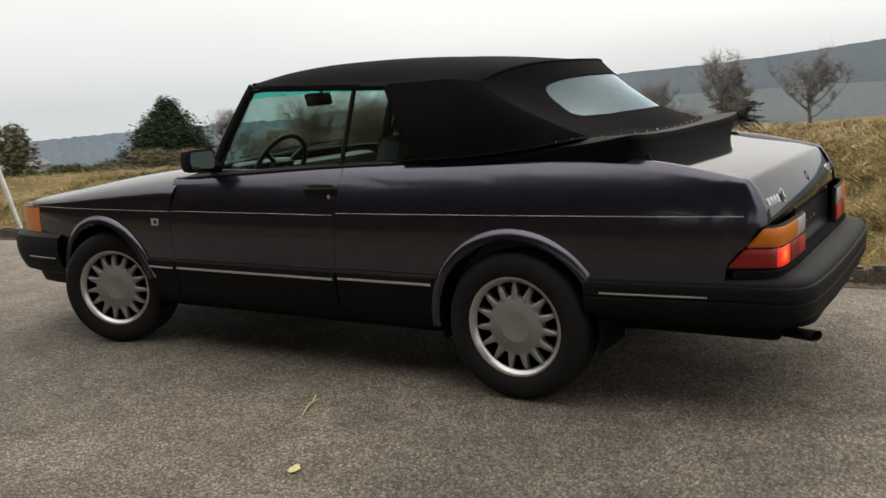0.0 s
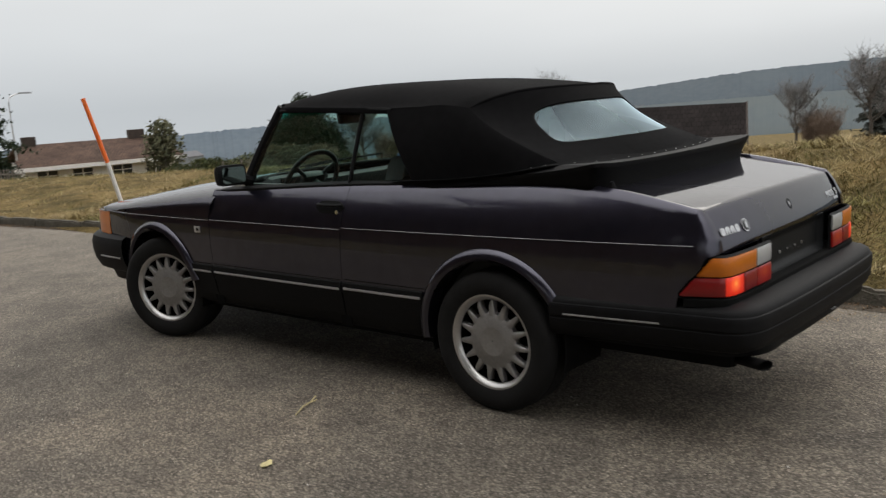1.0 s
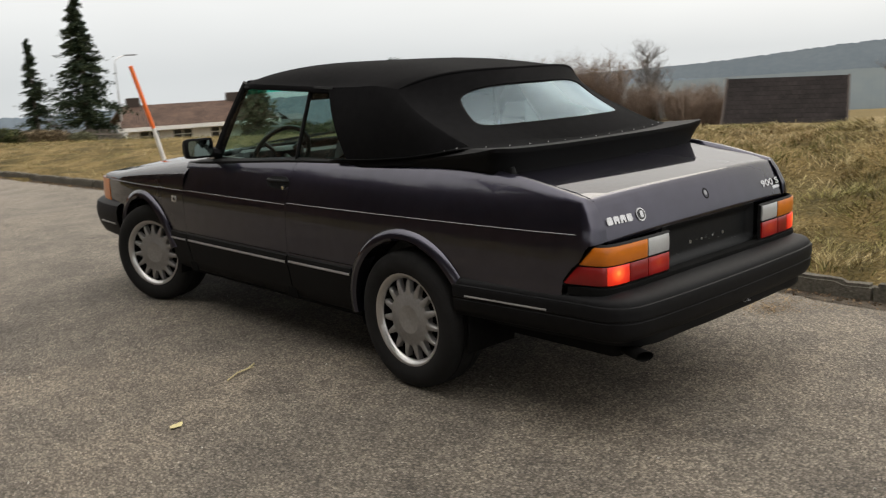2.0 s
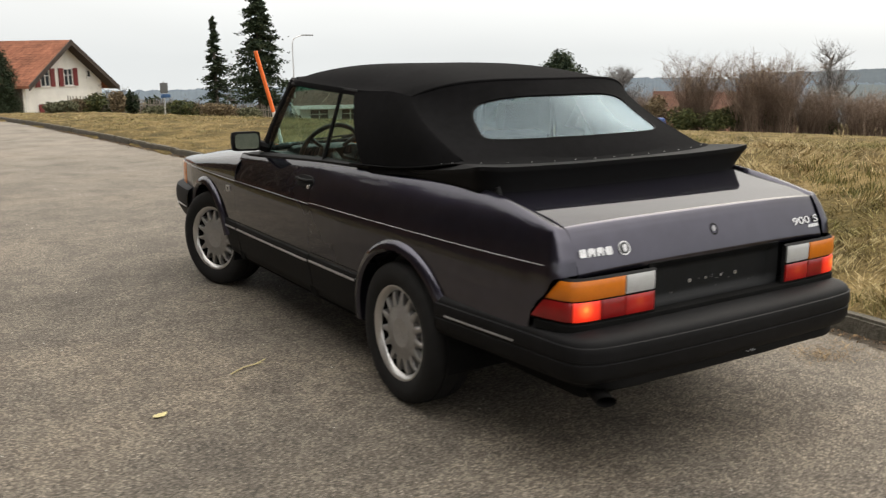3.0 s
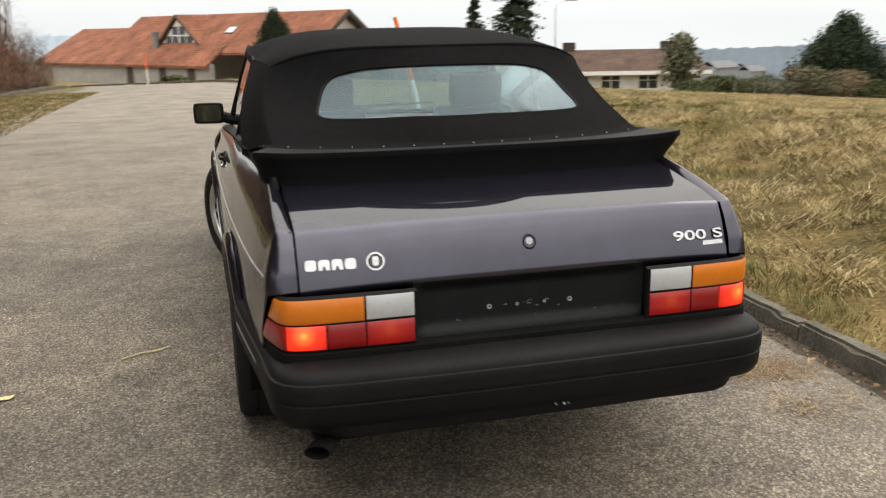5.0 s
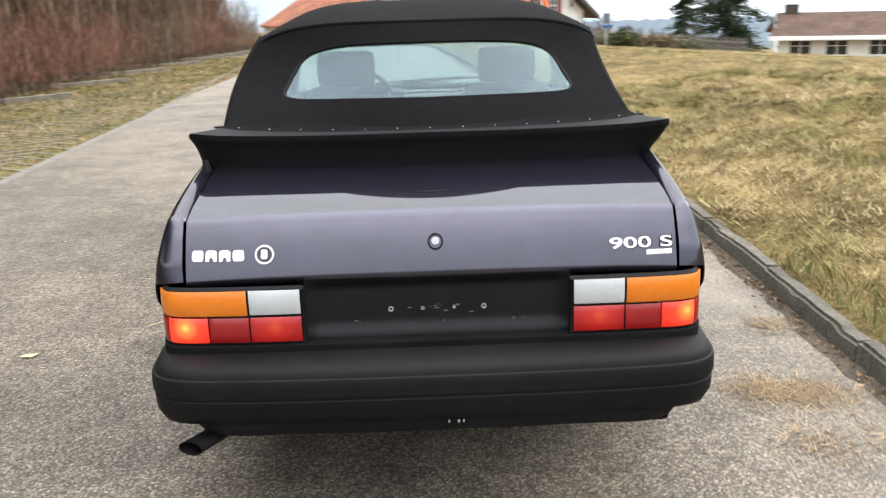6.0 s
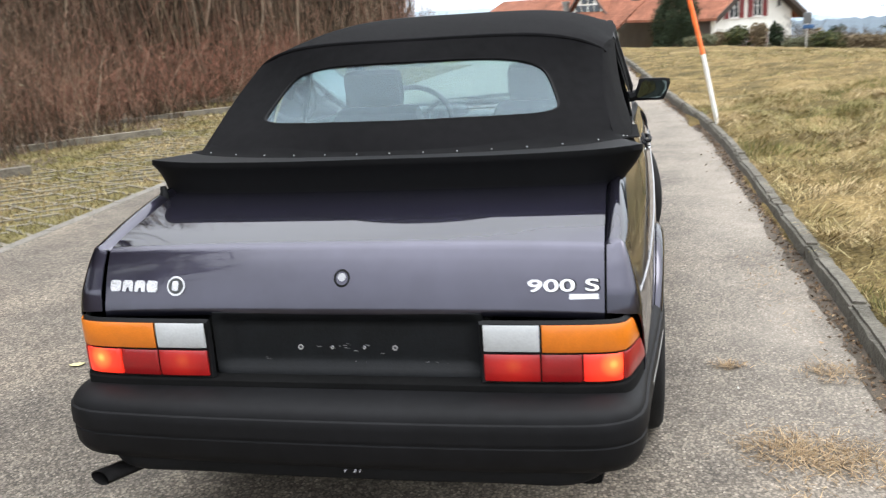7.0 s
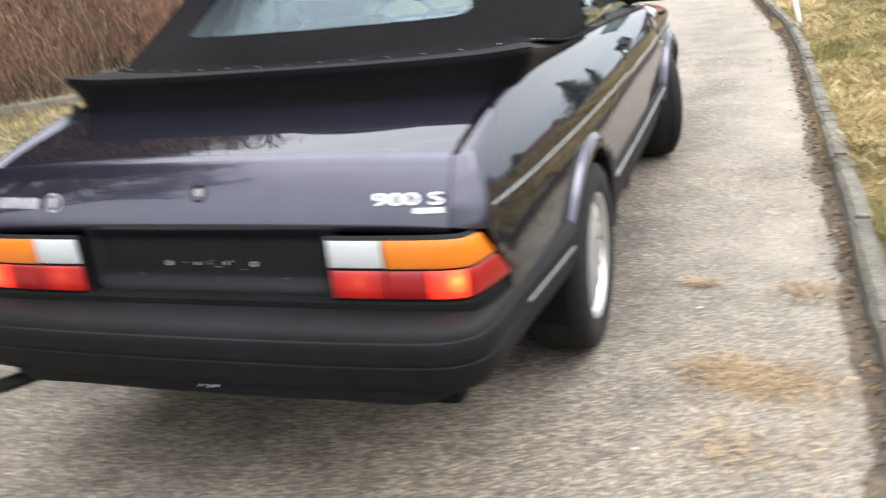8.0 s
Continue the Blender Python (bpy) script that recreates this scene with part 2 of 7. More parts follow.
def fall(y):
    """The road's height along its length: level at the car, then bending downhill."""
    y = np.asarray(y, float)
    near = -0.0009 * np.clip(y - 8, 0, 32) ** 2
    return LEVEL + near - 0.0576 * np.clip(y - 40, 0, 160) - 0.045 * np.clip(y - 200, 0, 1500)


KERB_Y = [-60, -8, 4.5, 7, 9.3, 12.3, 18.5, 24.6, 35, 42, 48, 52]
KERB_X = [1.9, 1.63, 1.63, 1.56, 1.38, 1.17, 0.82, 0.52, -0.3, -2.6, -7.5, -14.0]
kerb_x = spline(KERB_Y, KERB_X)
EDGE_X = -3.66
bank_height = line([-60, -1, 0, 1, 2.3, 3.6, 5, 7, 9, 14, 22, 40], [0.62, 0.60, 0.56, 0.505, 0.445, 0.375, 0.33, 0.275, 0.225, 0.11, -0.08, -0.1])


def ground_z(x, y):
    """Height of the open ground at a place."""
    x, y = np.asarray(x, float), np.asarray(y, float)
    z = fall(y)
    side = x - (kerb_x(y) + 0.082)
    right = 0.105 + bank_height(y) * smooth01(side / 3.2) - 0.07 * np.clip(side - 3.6, 0, 170) - 0.045 * np.clip(side - 173, 0, 1500)
    left = -0.02 - 0.02 * np.clip(-6 - x, 0, 30)
    z = z + np.where(side > -0.1, right, left)
    return np.maximum(z, -110.0)


def bumps(x, y, scale, seed=0.0):
    return np.array([noise.noise((a * scale, b * scale, seed)) for a, b in zip(np.ravel(x), np.ravel(y))]).reshape(np.shape(x))


def noise_nodes(nt, vector, scale, detail=5.0, rough=0.55):
    n = nt.nodes.new("ShaderNodeTexNoise")
    n.inputs["Scale"].default_value, n.inputs["Detail"].default_value, n.inputs["Roughness"].default_value = scale, detail, rough
    nt.links.new(vector, n.inputs["Vector"])
    return n.outputs["Fac"]


def ramp_nodes(nt, value, stops):
    r = nt.nodes.new("ShaderNodeValToRGB")
    e = r.color_ramp.elements
    e[0].position, e[0].color = stops[0][0], (*stops[0][1], 1)
    e[1].position, e[1].color = stops[-1][0], (*stops[-1][1], 1)
    for at, c in stops[1:-1]:
        e.new(at).color = (*c, 1)
    nt.links.new(value, r.inputs[0])
    return r.outputs[0]


def mix_nodes(nt, fac, a, b, how="MIX"):
    m = nt.nodes.new("ShaderNodeMixRGB")
    m.blend_type = how
    for i, v in enumerate((fac, a, b)):
        if isinstance(v, (int, float)):
            m.inputs[i].default_value = v
        elif isinstance(v, tuple):
            m.inputs[i].default_value = (*v, 1)
        else:
            nt.links.new(v, m.inputs[i])
    return m.outputs[0]


def asphalt_material():
    m = bpy.data.materials.new("worn asphalt")
    m.use_nodes = True
    nt = m.node_tree
    b = nt.nodes["Principled BSDF"]
    co = nt.nodes.new("ShaderNodeTexCoord").outputs["Object"]
    vor = nt.nodes.new("ShaderNodeTexVoronoi")
    vor.inputs["Scale"].default_value = 108
    nt.links.new(co, vor.inputs["Vector"])
    stones = ramp_nodes(nt, vor.outputs["Color"], [(0.0, (0.060, 0.053, 0.045)), (0.42, (0.130, 0.115, 0.098)), (0.75, (0.216, 0.192, 0.164)), (0.9, (0.28, 0.252, 0.218)), (1.0, (0.36, 0.325, 0.29))])
    gaps = ramp_nodes(nt, vor.outputs["Distance"], [(0.0, (1, 1, 1)), (0.42, (0.85, 0.85, 0.85)), (0.75, (0.28, 0.28, 0.28))])
    grain = mix_nodes(nt, 0.7, stones, gaps, "MULTIPLY")
    patches = ramp_nodes(nt, noise_nodes(nt, co, 0.55, 6), [(0.32, (0.76, 0.735, 0.70)), (0.5, (1.0, 0.97, 0.925)), (0.68, (1.34, 1.26, 1.16))])
    c = mix_nodes(nt, 1.0, grain, patches, "MULTIPLY")
    blot = ramp_nodes(nt, noise_nodes(nt, co, 3.2, 4), [(0.35, (0.78, 0.78, 0.78)), (0.6, (1.12, 1.12, 1.1))])
    c = mix_nodes(nt, 1.0, c, blot, "MULTIPLY")
    spots = ramp_nodes(nt, noise_nodes(nt, co, 11, 5, 0.65), [(0.36, (0.88, 0.88, 0.88)), (0.5, (1.0, 1.0, 1.0)), (0.66, (1.13, 1.12, 1.10))])
    c = mix_nodes(nt, 1.0, c, spots, "MULTIPLY")
    # pale dusty worn strip beside the kerb and on the far stretch of the road
    sep = nt.nodes.new("ShaderNodeSeparateXYZ")
    nt.links.new(co, sep.inputs[0])
    dust_x = nt.nodes.new("ShaderNodeMapRange")
    dust_x.inputs["From Min"].default_value, dust_x.inputs["From Max"].default_value = 0.75, 1.5
    nt.links.new(sep.outputs["X"], dust_x.inputs["Value"])
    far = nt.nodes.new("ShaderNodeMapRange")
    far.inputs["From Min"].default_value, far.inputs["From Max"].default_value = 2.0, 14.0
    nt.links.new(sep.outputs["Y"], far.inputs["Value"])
    near = nt.nodes.new("ShaderNodeMapRange")
    near.inputs["From Min"].default_value, near.inputs["From Max"].default_value = -1.2, 1.2
    near.inputs["To Min"].default_value = 0.25
    nt.links.new(sep.outputs["Y"], near.inputs["Value"])
    beside = nt.nodes.new("ShaderNodeMath")
    beside.operation = "MULTIPLY"
    nt.links.new(dust_x.outputs[0], beside.inputs[0])
    nt.links.new(near.outputs[0], beside.inputs[1])
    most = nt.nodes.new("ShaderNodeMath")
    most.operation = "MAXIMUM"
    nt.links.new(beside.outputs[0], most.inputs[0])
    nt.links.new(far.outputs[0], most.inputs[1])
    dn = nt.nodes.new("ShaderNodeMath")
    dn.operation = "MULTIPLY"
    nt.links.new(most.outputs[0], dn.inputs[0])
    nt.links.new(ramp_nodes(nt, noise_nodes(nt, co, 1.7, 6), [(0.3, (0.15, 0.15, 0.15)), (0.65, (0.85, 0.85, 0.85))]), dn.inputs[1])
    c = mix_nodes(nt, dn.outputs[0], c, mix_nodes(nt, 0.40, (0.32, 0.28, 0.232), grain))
    nt.links.new(c, b.inputs["Base Color"])
    b.inputs["Roughness"].default_value = 0.88
    b.inputs["Specular IOR Level"].default_value = 0.35
    bp = nt.nodes.new("ShaderNodeBump")
    bp.inputs["Strength"].default_value, bp.inputs["Distance"].default_value = 0.42, 0.004
    bp.invert = True
    nt.links.new(vor.outputs["Distance"], bp.inputs["Height"])
    nt.links.new(bp.outputs[0], b.inputs["Normal"])
    return m


def turf_material(name, stops, scale=1.2):
    m = bpy.data.materials.new(name)
    m.use_nodes = True
    nt = m.node_tree
    b = nt.nodes["Principled BSDF"]
    co = nt.nodes.new("ShaderNodeTexCoord").outputs["Object"]
    big = ramp_nodes(nt, noise_nodes(nt, co, scale, 7, 0.62), stops)
    fine = ramp_nodes(nt, noise_nodes(nt, co, 45, 4), [(0.3, (0.45, 0.45, 0.45)), (0.7, (1.35, 1.35, 1.35))])
    nt.links.new(mix_nodes(nt, 1.0, big, fine, "MULTIPLY"), b.inputs["Base Color"])
    b.inputs["Roughness"].default_value, b.inputs["Specular IOR Level"].default_value = 0.95, 0.1
    bp = nt.nodes.new("ShaderNodeBump")
    bp.inputs["Strength"].default_value, bp.inputs["Distance"].default_value = 0.8, 0.05
    nt.links.new(noise_nodes(nt, co, 22, 5), bp.inputs["Height"])
    nt.links.new(bp.outputs[0], b.inputs["Normal"])
    return m


ASPHALT = asphalt_material()
TURF = turf_material("dry winter turf", [(0.28, (0.042, 0.036, 0.015)), (0.42, (0.10, 0.076, 0.03)), (0.56, (0.18, 0.13, 0.055)), (0.75, (0.28, 0.205, 0.095))], 1.6)

# the ground sheet, finer near the car, to the horizon
gx = np.unique(np.concatenate([np.linspace(-12, 14, 105), -12 - np.geomspace(1, 2600, 30), 14 + np.geomspace(0.6, 2600, 42)]))
gy = np.unique(np.concatenate([np.linspace(-10, 30, 121), -10 - np.geomspace(1, 900, 22), 30 + np.geomspace(0.5, 2600, 46)]))
GX, GY = np.meshgrid(gx, gy)
GZ = ground_z(GX, GY)
on_road = (GX < kerb_x(GY) + 0.10) & (GX > -11)
GZ = np.where(on_road, GZ - 0.06, GZ + np.where(np.abs(GX) < 40, 0.06 * bumps(GX, GY, 1.3) + 0.05 * bumps(GX, GY, 4.1, 3.0), 0))
ground = sheet("ground", np.stack([GX, GY, GZ], -1), TURF, None, sharp=180)
tagged(ground, "rough dry winter grass sloping away to the valley", "ground", kind="structure")

# the road
ry = np.concatenate([np.arange(-60, -8, 2.0), np.arange(-8, 30, 0.5), np.arange(30, 52.1, 1.0)])
rx = np.linspace(0, 1, 14)
road_pts = []
for y in ry:
    right = float(kerb_x(y)) + 0.02
    left = EDGE_X if y < 9 else EDGE_X + float(kerb_x(y)) - float(kerb_x(9.0))
    road_pts.append([(left + (right - left) * u, y, float(fall(y))) for u in rx])
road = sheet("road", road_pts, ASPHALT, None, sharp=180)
tagged(road, "worn grey asphalt lane with pale dusty patches", "road", kind="structure")

# the kerb: stone after stone along the road's edge
kerb = thing("kerb", "weathered concrete kerb between asphalt and grass bank", "kerb", kind="structure")
KERB_STONE = material("kerb concrete", (0.040, 0.036, 0.025), 0.92, vary=0.6, scale=6, bump=0.9, bump_scale=50, color2=(0.125, 0.112, 0.090))
kerb_meshes = []
for k in range(4):
    bm = bmesh.new()
    box(bm, (0, -0.492, -0.12), (0.088, 0.492, 0.105), 0.0)
    bmesh.ops.subdivide_edges(bm, edges=[e for e in bm.edges if abs(e.verts[0].co.y - e.verts[1].co.y) > 0.5], cuts=13)
    bmesh.ops.bevel(bm, geom=[e for e in bm.edges if all(v.co.z > 0.1 for v in e.verts)], offset=0.016, segments=2, affect="EDGES")
    for v in bm.verts:
        q = noise.noise_vector(v.co * 9 + Vector((k * 7.3, 0, 0)))
        v.co += Vector((0.006 * q.x, 0.002 * q.y, 0.006 * q.z))
        if v.co.z > 0.08 and noise.noise(v.co * 5 + Vector((0, k * 3.1, 0))) > 0.28:
            v.co.z -= 0.012
    kerb_mesh = bpy.data.meshes.new("kerb_stone")
    bm.to_mesh(kerb_mesh)
    bm.free()
    kerb_mesh.materials.append(KERB_STONE)
    kerb_meshes.append(kerb_mesh)
y = -14.0
while y < 50:
    x0, x1 = float(kerb_x(y)), float(kerb_x(y + 1.0))
    step = 1.0 / math.hypot(1, x1 - x0)
    ob = new("kerb_stone", random.choice(kerb_meshes))
    ob.parent = kerb
    ym = y + step / 2
    ob.matrix_basis = pose(float(kerb_x(ym)) + random.uniform(-0.008, 0.008), ym, float(fall(ym)) + random.uniform(-0.008, 0.006), math.degrees(math.atan(float(fall(y + step) - fall(y)))), random.uniform(-1.5, 1.5), -math.degrees(math.atan2(x1 - x0, 1)))
    y += step

# ---- the car ----
car = thing("convertible_car", "dark aubergine convertible with closed black soft top parked by the kerb", "car")
# half width by length, and its share by height
half = spline([-1.03, -0.97, -0.9, -0.8, -0.4, 0.0, 0.5, 1.2, 2.0, 2.5, 2.9, 3.1, 3.25, 3.36], [0.715, 0.748, 0.764, 0.776, 0.806, 0.824, 0.838, 0.845, 0.848, 0.840, 0.818, 0.79, 0.745, 0.66])
share = spline([0.15, 0.3, 0.45, 0.6, 0.70, 0.745, 0.80, 0.88, 0.95, 1.02], [0.94, 0.972, 0.99, 1.0, 0.999, 0.994, 0.978, 0.943, 0.895, 0.83])
belt = spline([-1.05, -0.95, -0.8, -0.48, -0.2, 0.46, 0.85, 1.58, 1.96], [0.848, 0.872, 0.908, 0.966, 0.970, 0.962, 0.953, 0.918, 0.90])
WHEEL_R, ARCH_R, WHEELBASE = 0.301, 0.365, 2.517


def side_x(y, z):
    return half(y) * share(z)


def lid_edge(y):
    """Height of the boot lid's side edge."""
    return float(np.interp(y, [-0.92, -0.88, -0.8, -0.65, -0.5, -0.34], [0.877, 0.889, 0.905, 0.931, 0.950, 0.963]))


def arch_z(y, low):
    """The panel's lower edge, lifted over the wheel openings."""
    z = low
    for yc in (0.0, WHEELBASE):
        d = abs(y - yc)
        if d < ARCH_R:
            z = max(z, 0.30 + math.sqrt(ARCH_R**2 - d**2))
    return z


def panel_columns(y0, y1, step=0.035):
    ys = set(np.linspace(y0, y1, max(3, int((y1 - y0) / step))))
    for yc in (0.0, WHEELBASE):
        for a in np.linspace(0, np.pi, 37):
            y = yc + (ARCH_R + 1e-4) * math.cos(a)
            if y0 < y < y1:
                ys.add(y)
    return sorted(ys)


def side_panel(name, sgn, y0, y1, low, top, parent, shoulder=None, slant=0.0, rows=16, label="", round_rear=False):
    """A body panel from y0 to y1; shoulder: the inward run at its upper edge."""
    cols = []
    for y in panel_columns(y0, y1):
        lo, hi = arch_z(y, low(y) if callable(low) else low), float(top(y))
        sl = slant(y) if callable(slant) else slant
        col = [(sgn * float(side_x(y, z)), y - sl * (z - 0.6), z) for z in np.linspace(lo, hi, rows)]
        x, z = abs(col[-1][0]), hi
        if shoulder == "lid":
            ze = lid_edge(y)
            for f, up in ((0.2, 0.006), (0.45, 0.009), (0.75, 0.007), (1.0, 0.0), (1.3, -0.02)):
                col.append((sgn * (x + (0.6735 - x) * f), y - sl * (z - 0.6), z + (ze - z) * min(f, 1) + up))
        for dx, dz in (shoulder or ((0.012, 0.008), (0.03, 0.012))) if shoulder != "lid" else ():
            col.append((sgn * (x - dx), y - sl * (z - 0.6), z + dz))
        cols.append(col)
    if round_rear:
        cols = rear_corner(sgn, y0, rows, shoulder) + cols
    return sheet(name, cols, PAINT, parent, label, thick=0.004, flip=sgn > 0)


def rear_corner(sgn, y0, rows, shoulder):
    """Columns that wrap the wing round to the boot lid's edge."""
    cols = []
    for q in np.linspace(1, 0.1, 10):
        c, s = max(math.cos(q * math.pi / 2), 0) ** 0.6, math.sin(q * math.pi / 2) ** 0.6
        lo, hi = float(np.interp(q, [0, 0.35, 1], [light_cut(y0), 0.725, 0.735])), float(belt(y0)) - 0.004 * q
        col = []
        for z in np.linspace(lo, hi, rows):
            back = float(np.interp(z, [0.735, 0.785, 0.848, 0.887], [-0.975, -0.966, -0.934, -0.905]))
            col.append((sgn * (0.673 + (float(side_x(y0, z)) - 0.673) * c), y0 + (back - y0) * s, z))
        x, y, z = abs(col[-1][0]), col[-1][1], hi
        ze = lid_edge(y)
        for f, up in ((0.2, 0.006), (0.45, 0.009), (0.75, 0.007), (1.0, 0.0), (1.3, -0.02)):
            col.append((sgn * (x + (0.6735 - x) * f), y + 0.012 * f * s, z + (ze - z) * min(f, 1) + up * c))
        cols.append(col)
    return cols


def light_cut(y):
    """Lower edge of the rear wing, cut away for the tail lamp."""
    return float(np.interp(y, [-1.03, -0.955, -0.945, -0.83, -0.82, -0.8], [0.735, 0.735, 0.722, 0.575, 0.47, 0.40]))


def lean_at(y):
    """How far the door's rear shut line leans."""
    return 0.06 * float(smooth01((y - 0.45) / 0.4) * smooth01((1.9 - y) / 0.8))


for sgn, side in ((-1, "left"), (1, "right")):
    side_panel("front_wing", sgn, 1.9512, 3.22, 0.40, lambda y: 0.738, car, shoulder=((0.004, 0.002), (0.012, 0.002)))
    door = side_panel("door", sgn, 0.8912, 1.9488, 0.43, belt, car, slant=lean_at)
    wing = side_panel("rear_wing", sgn, -0.88, 0.8888, lambda y: max(0.43 if y > 0 else 0.40, light_cut(y)), belt, car, shoulder="lid", slant=lean_at, round_rear=True)
    # pinstripe on the crease, bright strip on the rubbing strip, groove above it
    for nm, y0, y1, z, hgt, out, mat, who in (
        ("pinstripe", 1.955, 3.10, 0.741, 0.0016, 0.0010, PIN, car),
        ("pinstripe", 0.90, 1.94, 0.744, 0.0016, 0.0010, PIN, door),
        ("pinstripe", -0.90, 0.88, 0.752, 0.0016, 0.0010, PIN, wing),
        ("cladding_seam", 1.965, 2.13, 0.492, 0.0022, 0.0018, DARK, car),
        ("cladding_seam", 0.905, 1.935, 0.494, 0.0022, 0.0018, DARK, door),
        ("cladding_seam", 0.36, 0.875, 0.499, 0.0022, 0.0018, DARK, wing),
        ("bright_strip", 1.965, 2.16, 0.447, 0.0055, 0.014, SILVER, car),
        ("bright_strip", 0.905, 1.935, 0.449, 0.006, 0.014, SILVER, door),
        ("bright_strip", 0.385, 0.875, 0.455, 0.006, 0.014, SILVER, wing),
    ):
        ys = np.linspace(y0, y1, 40)
        zz = [z + (0.0125 * (0.9 - y) / 1.8 if nm == "pinstripe" and y < 0.9 else 0) for y in ys]
        prof = [(-0.004, -hgt), (out, -hgt * 0.9), (out + 0.002, 0), (out, hgt * 0.9), (-0.004, hgt)]
        sheet(nm, [[(sgn * (float(side_x(y, k)) + o), y - lean_at(y) * (k - 0.6), k + d) for o, d in prof] for y, k in zip(ys, zz)], mat, who, {"pinstripe": "thin bright line", "cladding_seam": "dark seam over the cladding"}.get(nm, "bright metal strip"), flip=sgn > 0)
    # lower cladding between the wheels
    ys = np.linspace(0.355, 2.165, 50)
    prof = [(0.0, 0.487), (0.008, 0.482), (0.011, 0.46), (0.010, 0.43), (0.004, 0.40), (0.0, 0.33), (-0.012, 0.275), (-0.05, 0.245), (-0.12, 0.235)]
    for y0, y1, who in ((0.375, 0.885, wing), (0.895, 1.945, door), (1.955, 2.165, car)):
        sheet("sill_cladding", [[(sgn * (float(side_x(y, k)) + o), y - lean_at(y) * (k - 0.6), k) for o, k in prof] for y in np.linspace(y0, y1, 24)], TRIM, who, "matt black lower cladding", thick=0.004, flip=sgn < 0)
    # arch trims
    for yc in (0.0, WHEELBASE):
        a0, a1 = (radians(-4), radians(152)) if yc == 0 else (radians(12), radians(184))
        rows = []
        for a in np.linspace(a0, a1, 44):
            c, s = math.cos(a), math.sin(a)
            row = []
            # the trim stands proud of the body and rolls in at the opening
            for r, o in ((ARCH_R + 0.040, 0.001), (ARCH_R + 0.034, 0.012), (ARCH_R + 0.018, 0.022), (ARCH_R + 0.004, 0.024), (ARCH_R - 0.006, 0.014), (ARCH_R - 0.006, -0.05)):
                y, z = yc - c * r, 0.30 + s * r
                row.append((sgn * (float(side_x(y, max(z, 0.25))) + o), y, z))
            rows.append(row)
        if yc == 0:
            rows = [[(x, -y, z) for x, y, z in row] for row in rows]
            rows = [[(sgn * (float(side_x(y, max(z, 0.25))) + (abs(x) - float(side_x(-y, max(z, 0.25))))), y, z) for x, y, z in row] for row in rows]
        sheet("arch_trim", rows, PAINT, car, thick=0.003, flip=(sgn > 0) == (yc != 0))
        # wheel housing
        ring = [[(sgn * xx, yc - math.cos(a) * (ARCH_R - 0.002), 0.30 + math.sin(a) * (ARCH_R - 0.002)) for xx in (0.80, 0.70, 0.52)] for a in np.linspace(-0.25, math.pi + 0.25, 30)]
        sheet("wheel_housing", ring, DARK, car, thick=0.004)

# dark backing behind the door gaps
for sgn in (-1, 1):
    for y0 in (0.86, 1.915):
        sheet("door_jamb", [[(sgn * (float(side_x(y, z)) - 0.0045), y - lean_at(y) * (z - 0.6), z) for y in np.linspace(y0, y0 + 0.075, 4)] for z in np.linspace(0.26, 0.93 if y0 < 1 else 0.76, 14)], DARK, car, "dark door gap", thick=0.006, flip=sgn < 0)
# floor pan and sills
bm = bmesh.new()
box(bm, (-0.66, -1.0, 0.285), (0.66, -0.37, 0.46), 0.03)
box(bm, (-0.76, 0.37, 0.22), (0.76, 2.14, 0.42), 0.03)
box(bm, (-0.52, -0.40, 0.24), (0.52, 3.1, 0.44), 0.03)
box(bm, (-0.68, 2.89, 0.30), (0.68, 3.25, 0.60), 0.03)
part("underbody", bm, DARK, car, "dark underbody")

# bonnet that wraps down to the wing seams
crown = spline([1.62, 1.80, 2.2, 2.6, 3.0, 3.2, 3.30], [0.965, 0.957, 0.930, 0.888, 0.826, 0.777, 0.742])
rows = []
for t in np.concatenate([np.linspace(0, 0.84, 30), np.linspace(0.86, 1.0, 9)]):
    row = []
    for a in np.linspace(-np.pi / 2, np.pi / 2, 41):
        back = 1.955 - 0.06 * max(math.cos(a), 0) ** 0.5
        y = back + (3.33 - back) * t
        w, zc = float(side_x(min(y, 3.3), 0.745)), max(float(crown(y)), 0.7425)
        square = float(smooth01(1 - t / 0.8))
        row.append((w * math.copysign(abs(math.sin(a)) ** (0.72 - 0.12 * square), a), y - 0.05 * abs(math.sin(a)) ** 3 * (1 if t > 0.87 else 0), 0.742 + (zc - 0.742) * max(math.cos(a), 0) ** (0.62 - 0.12 * square)))
    rows.append(row)
bonnet = sheet("bonnet", rows, PAINT, car, "dark glossy bonnet", thick=0.004)

# front end: grille panel, indicators, bumper
bm = bmesh.new()
box(bm, (-0.62, 3.16, 0.56), (0.62, 3.27, 0.735), 0.02)
part("grille", bm, TRIM, car, "black grille panel")
for sgn in (-1, 1):
    rows = [[(sgn * (float(half(y)) + 0.004 - (0.0 if k < 0.7 else 0.004)), y, k) for y in np.linspace(3.075, 3.26, 8)] for k in np.linspace(0.585, 0.733, 6)]
    sheet("front_indicator", rows, AMBER, car, "orange front indicator lens", thick=0.03, flip=sgn < 0)
    bm = bmesh.new()
    box(bm, (sgn * 0.40 - 0.13, 3.2, 0.59), (sgn * 0.40 + 0.13, 3.30, 0.725), 0.02)
    part("headlamp", bm, CLEAR, car, "clear headlamp glass")


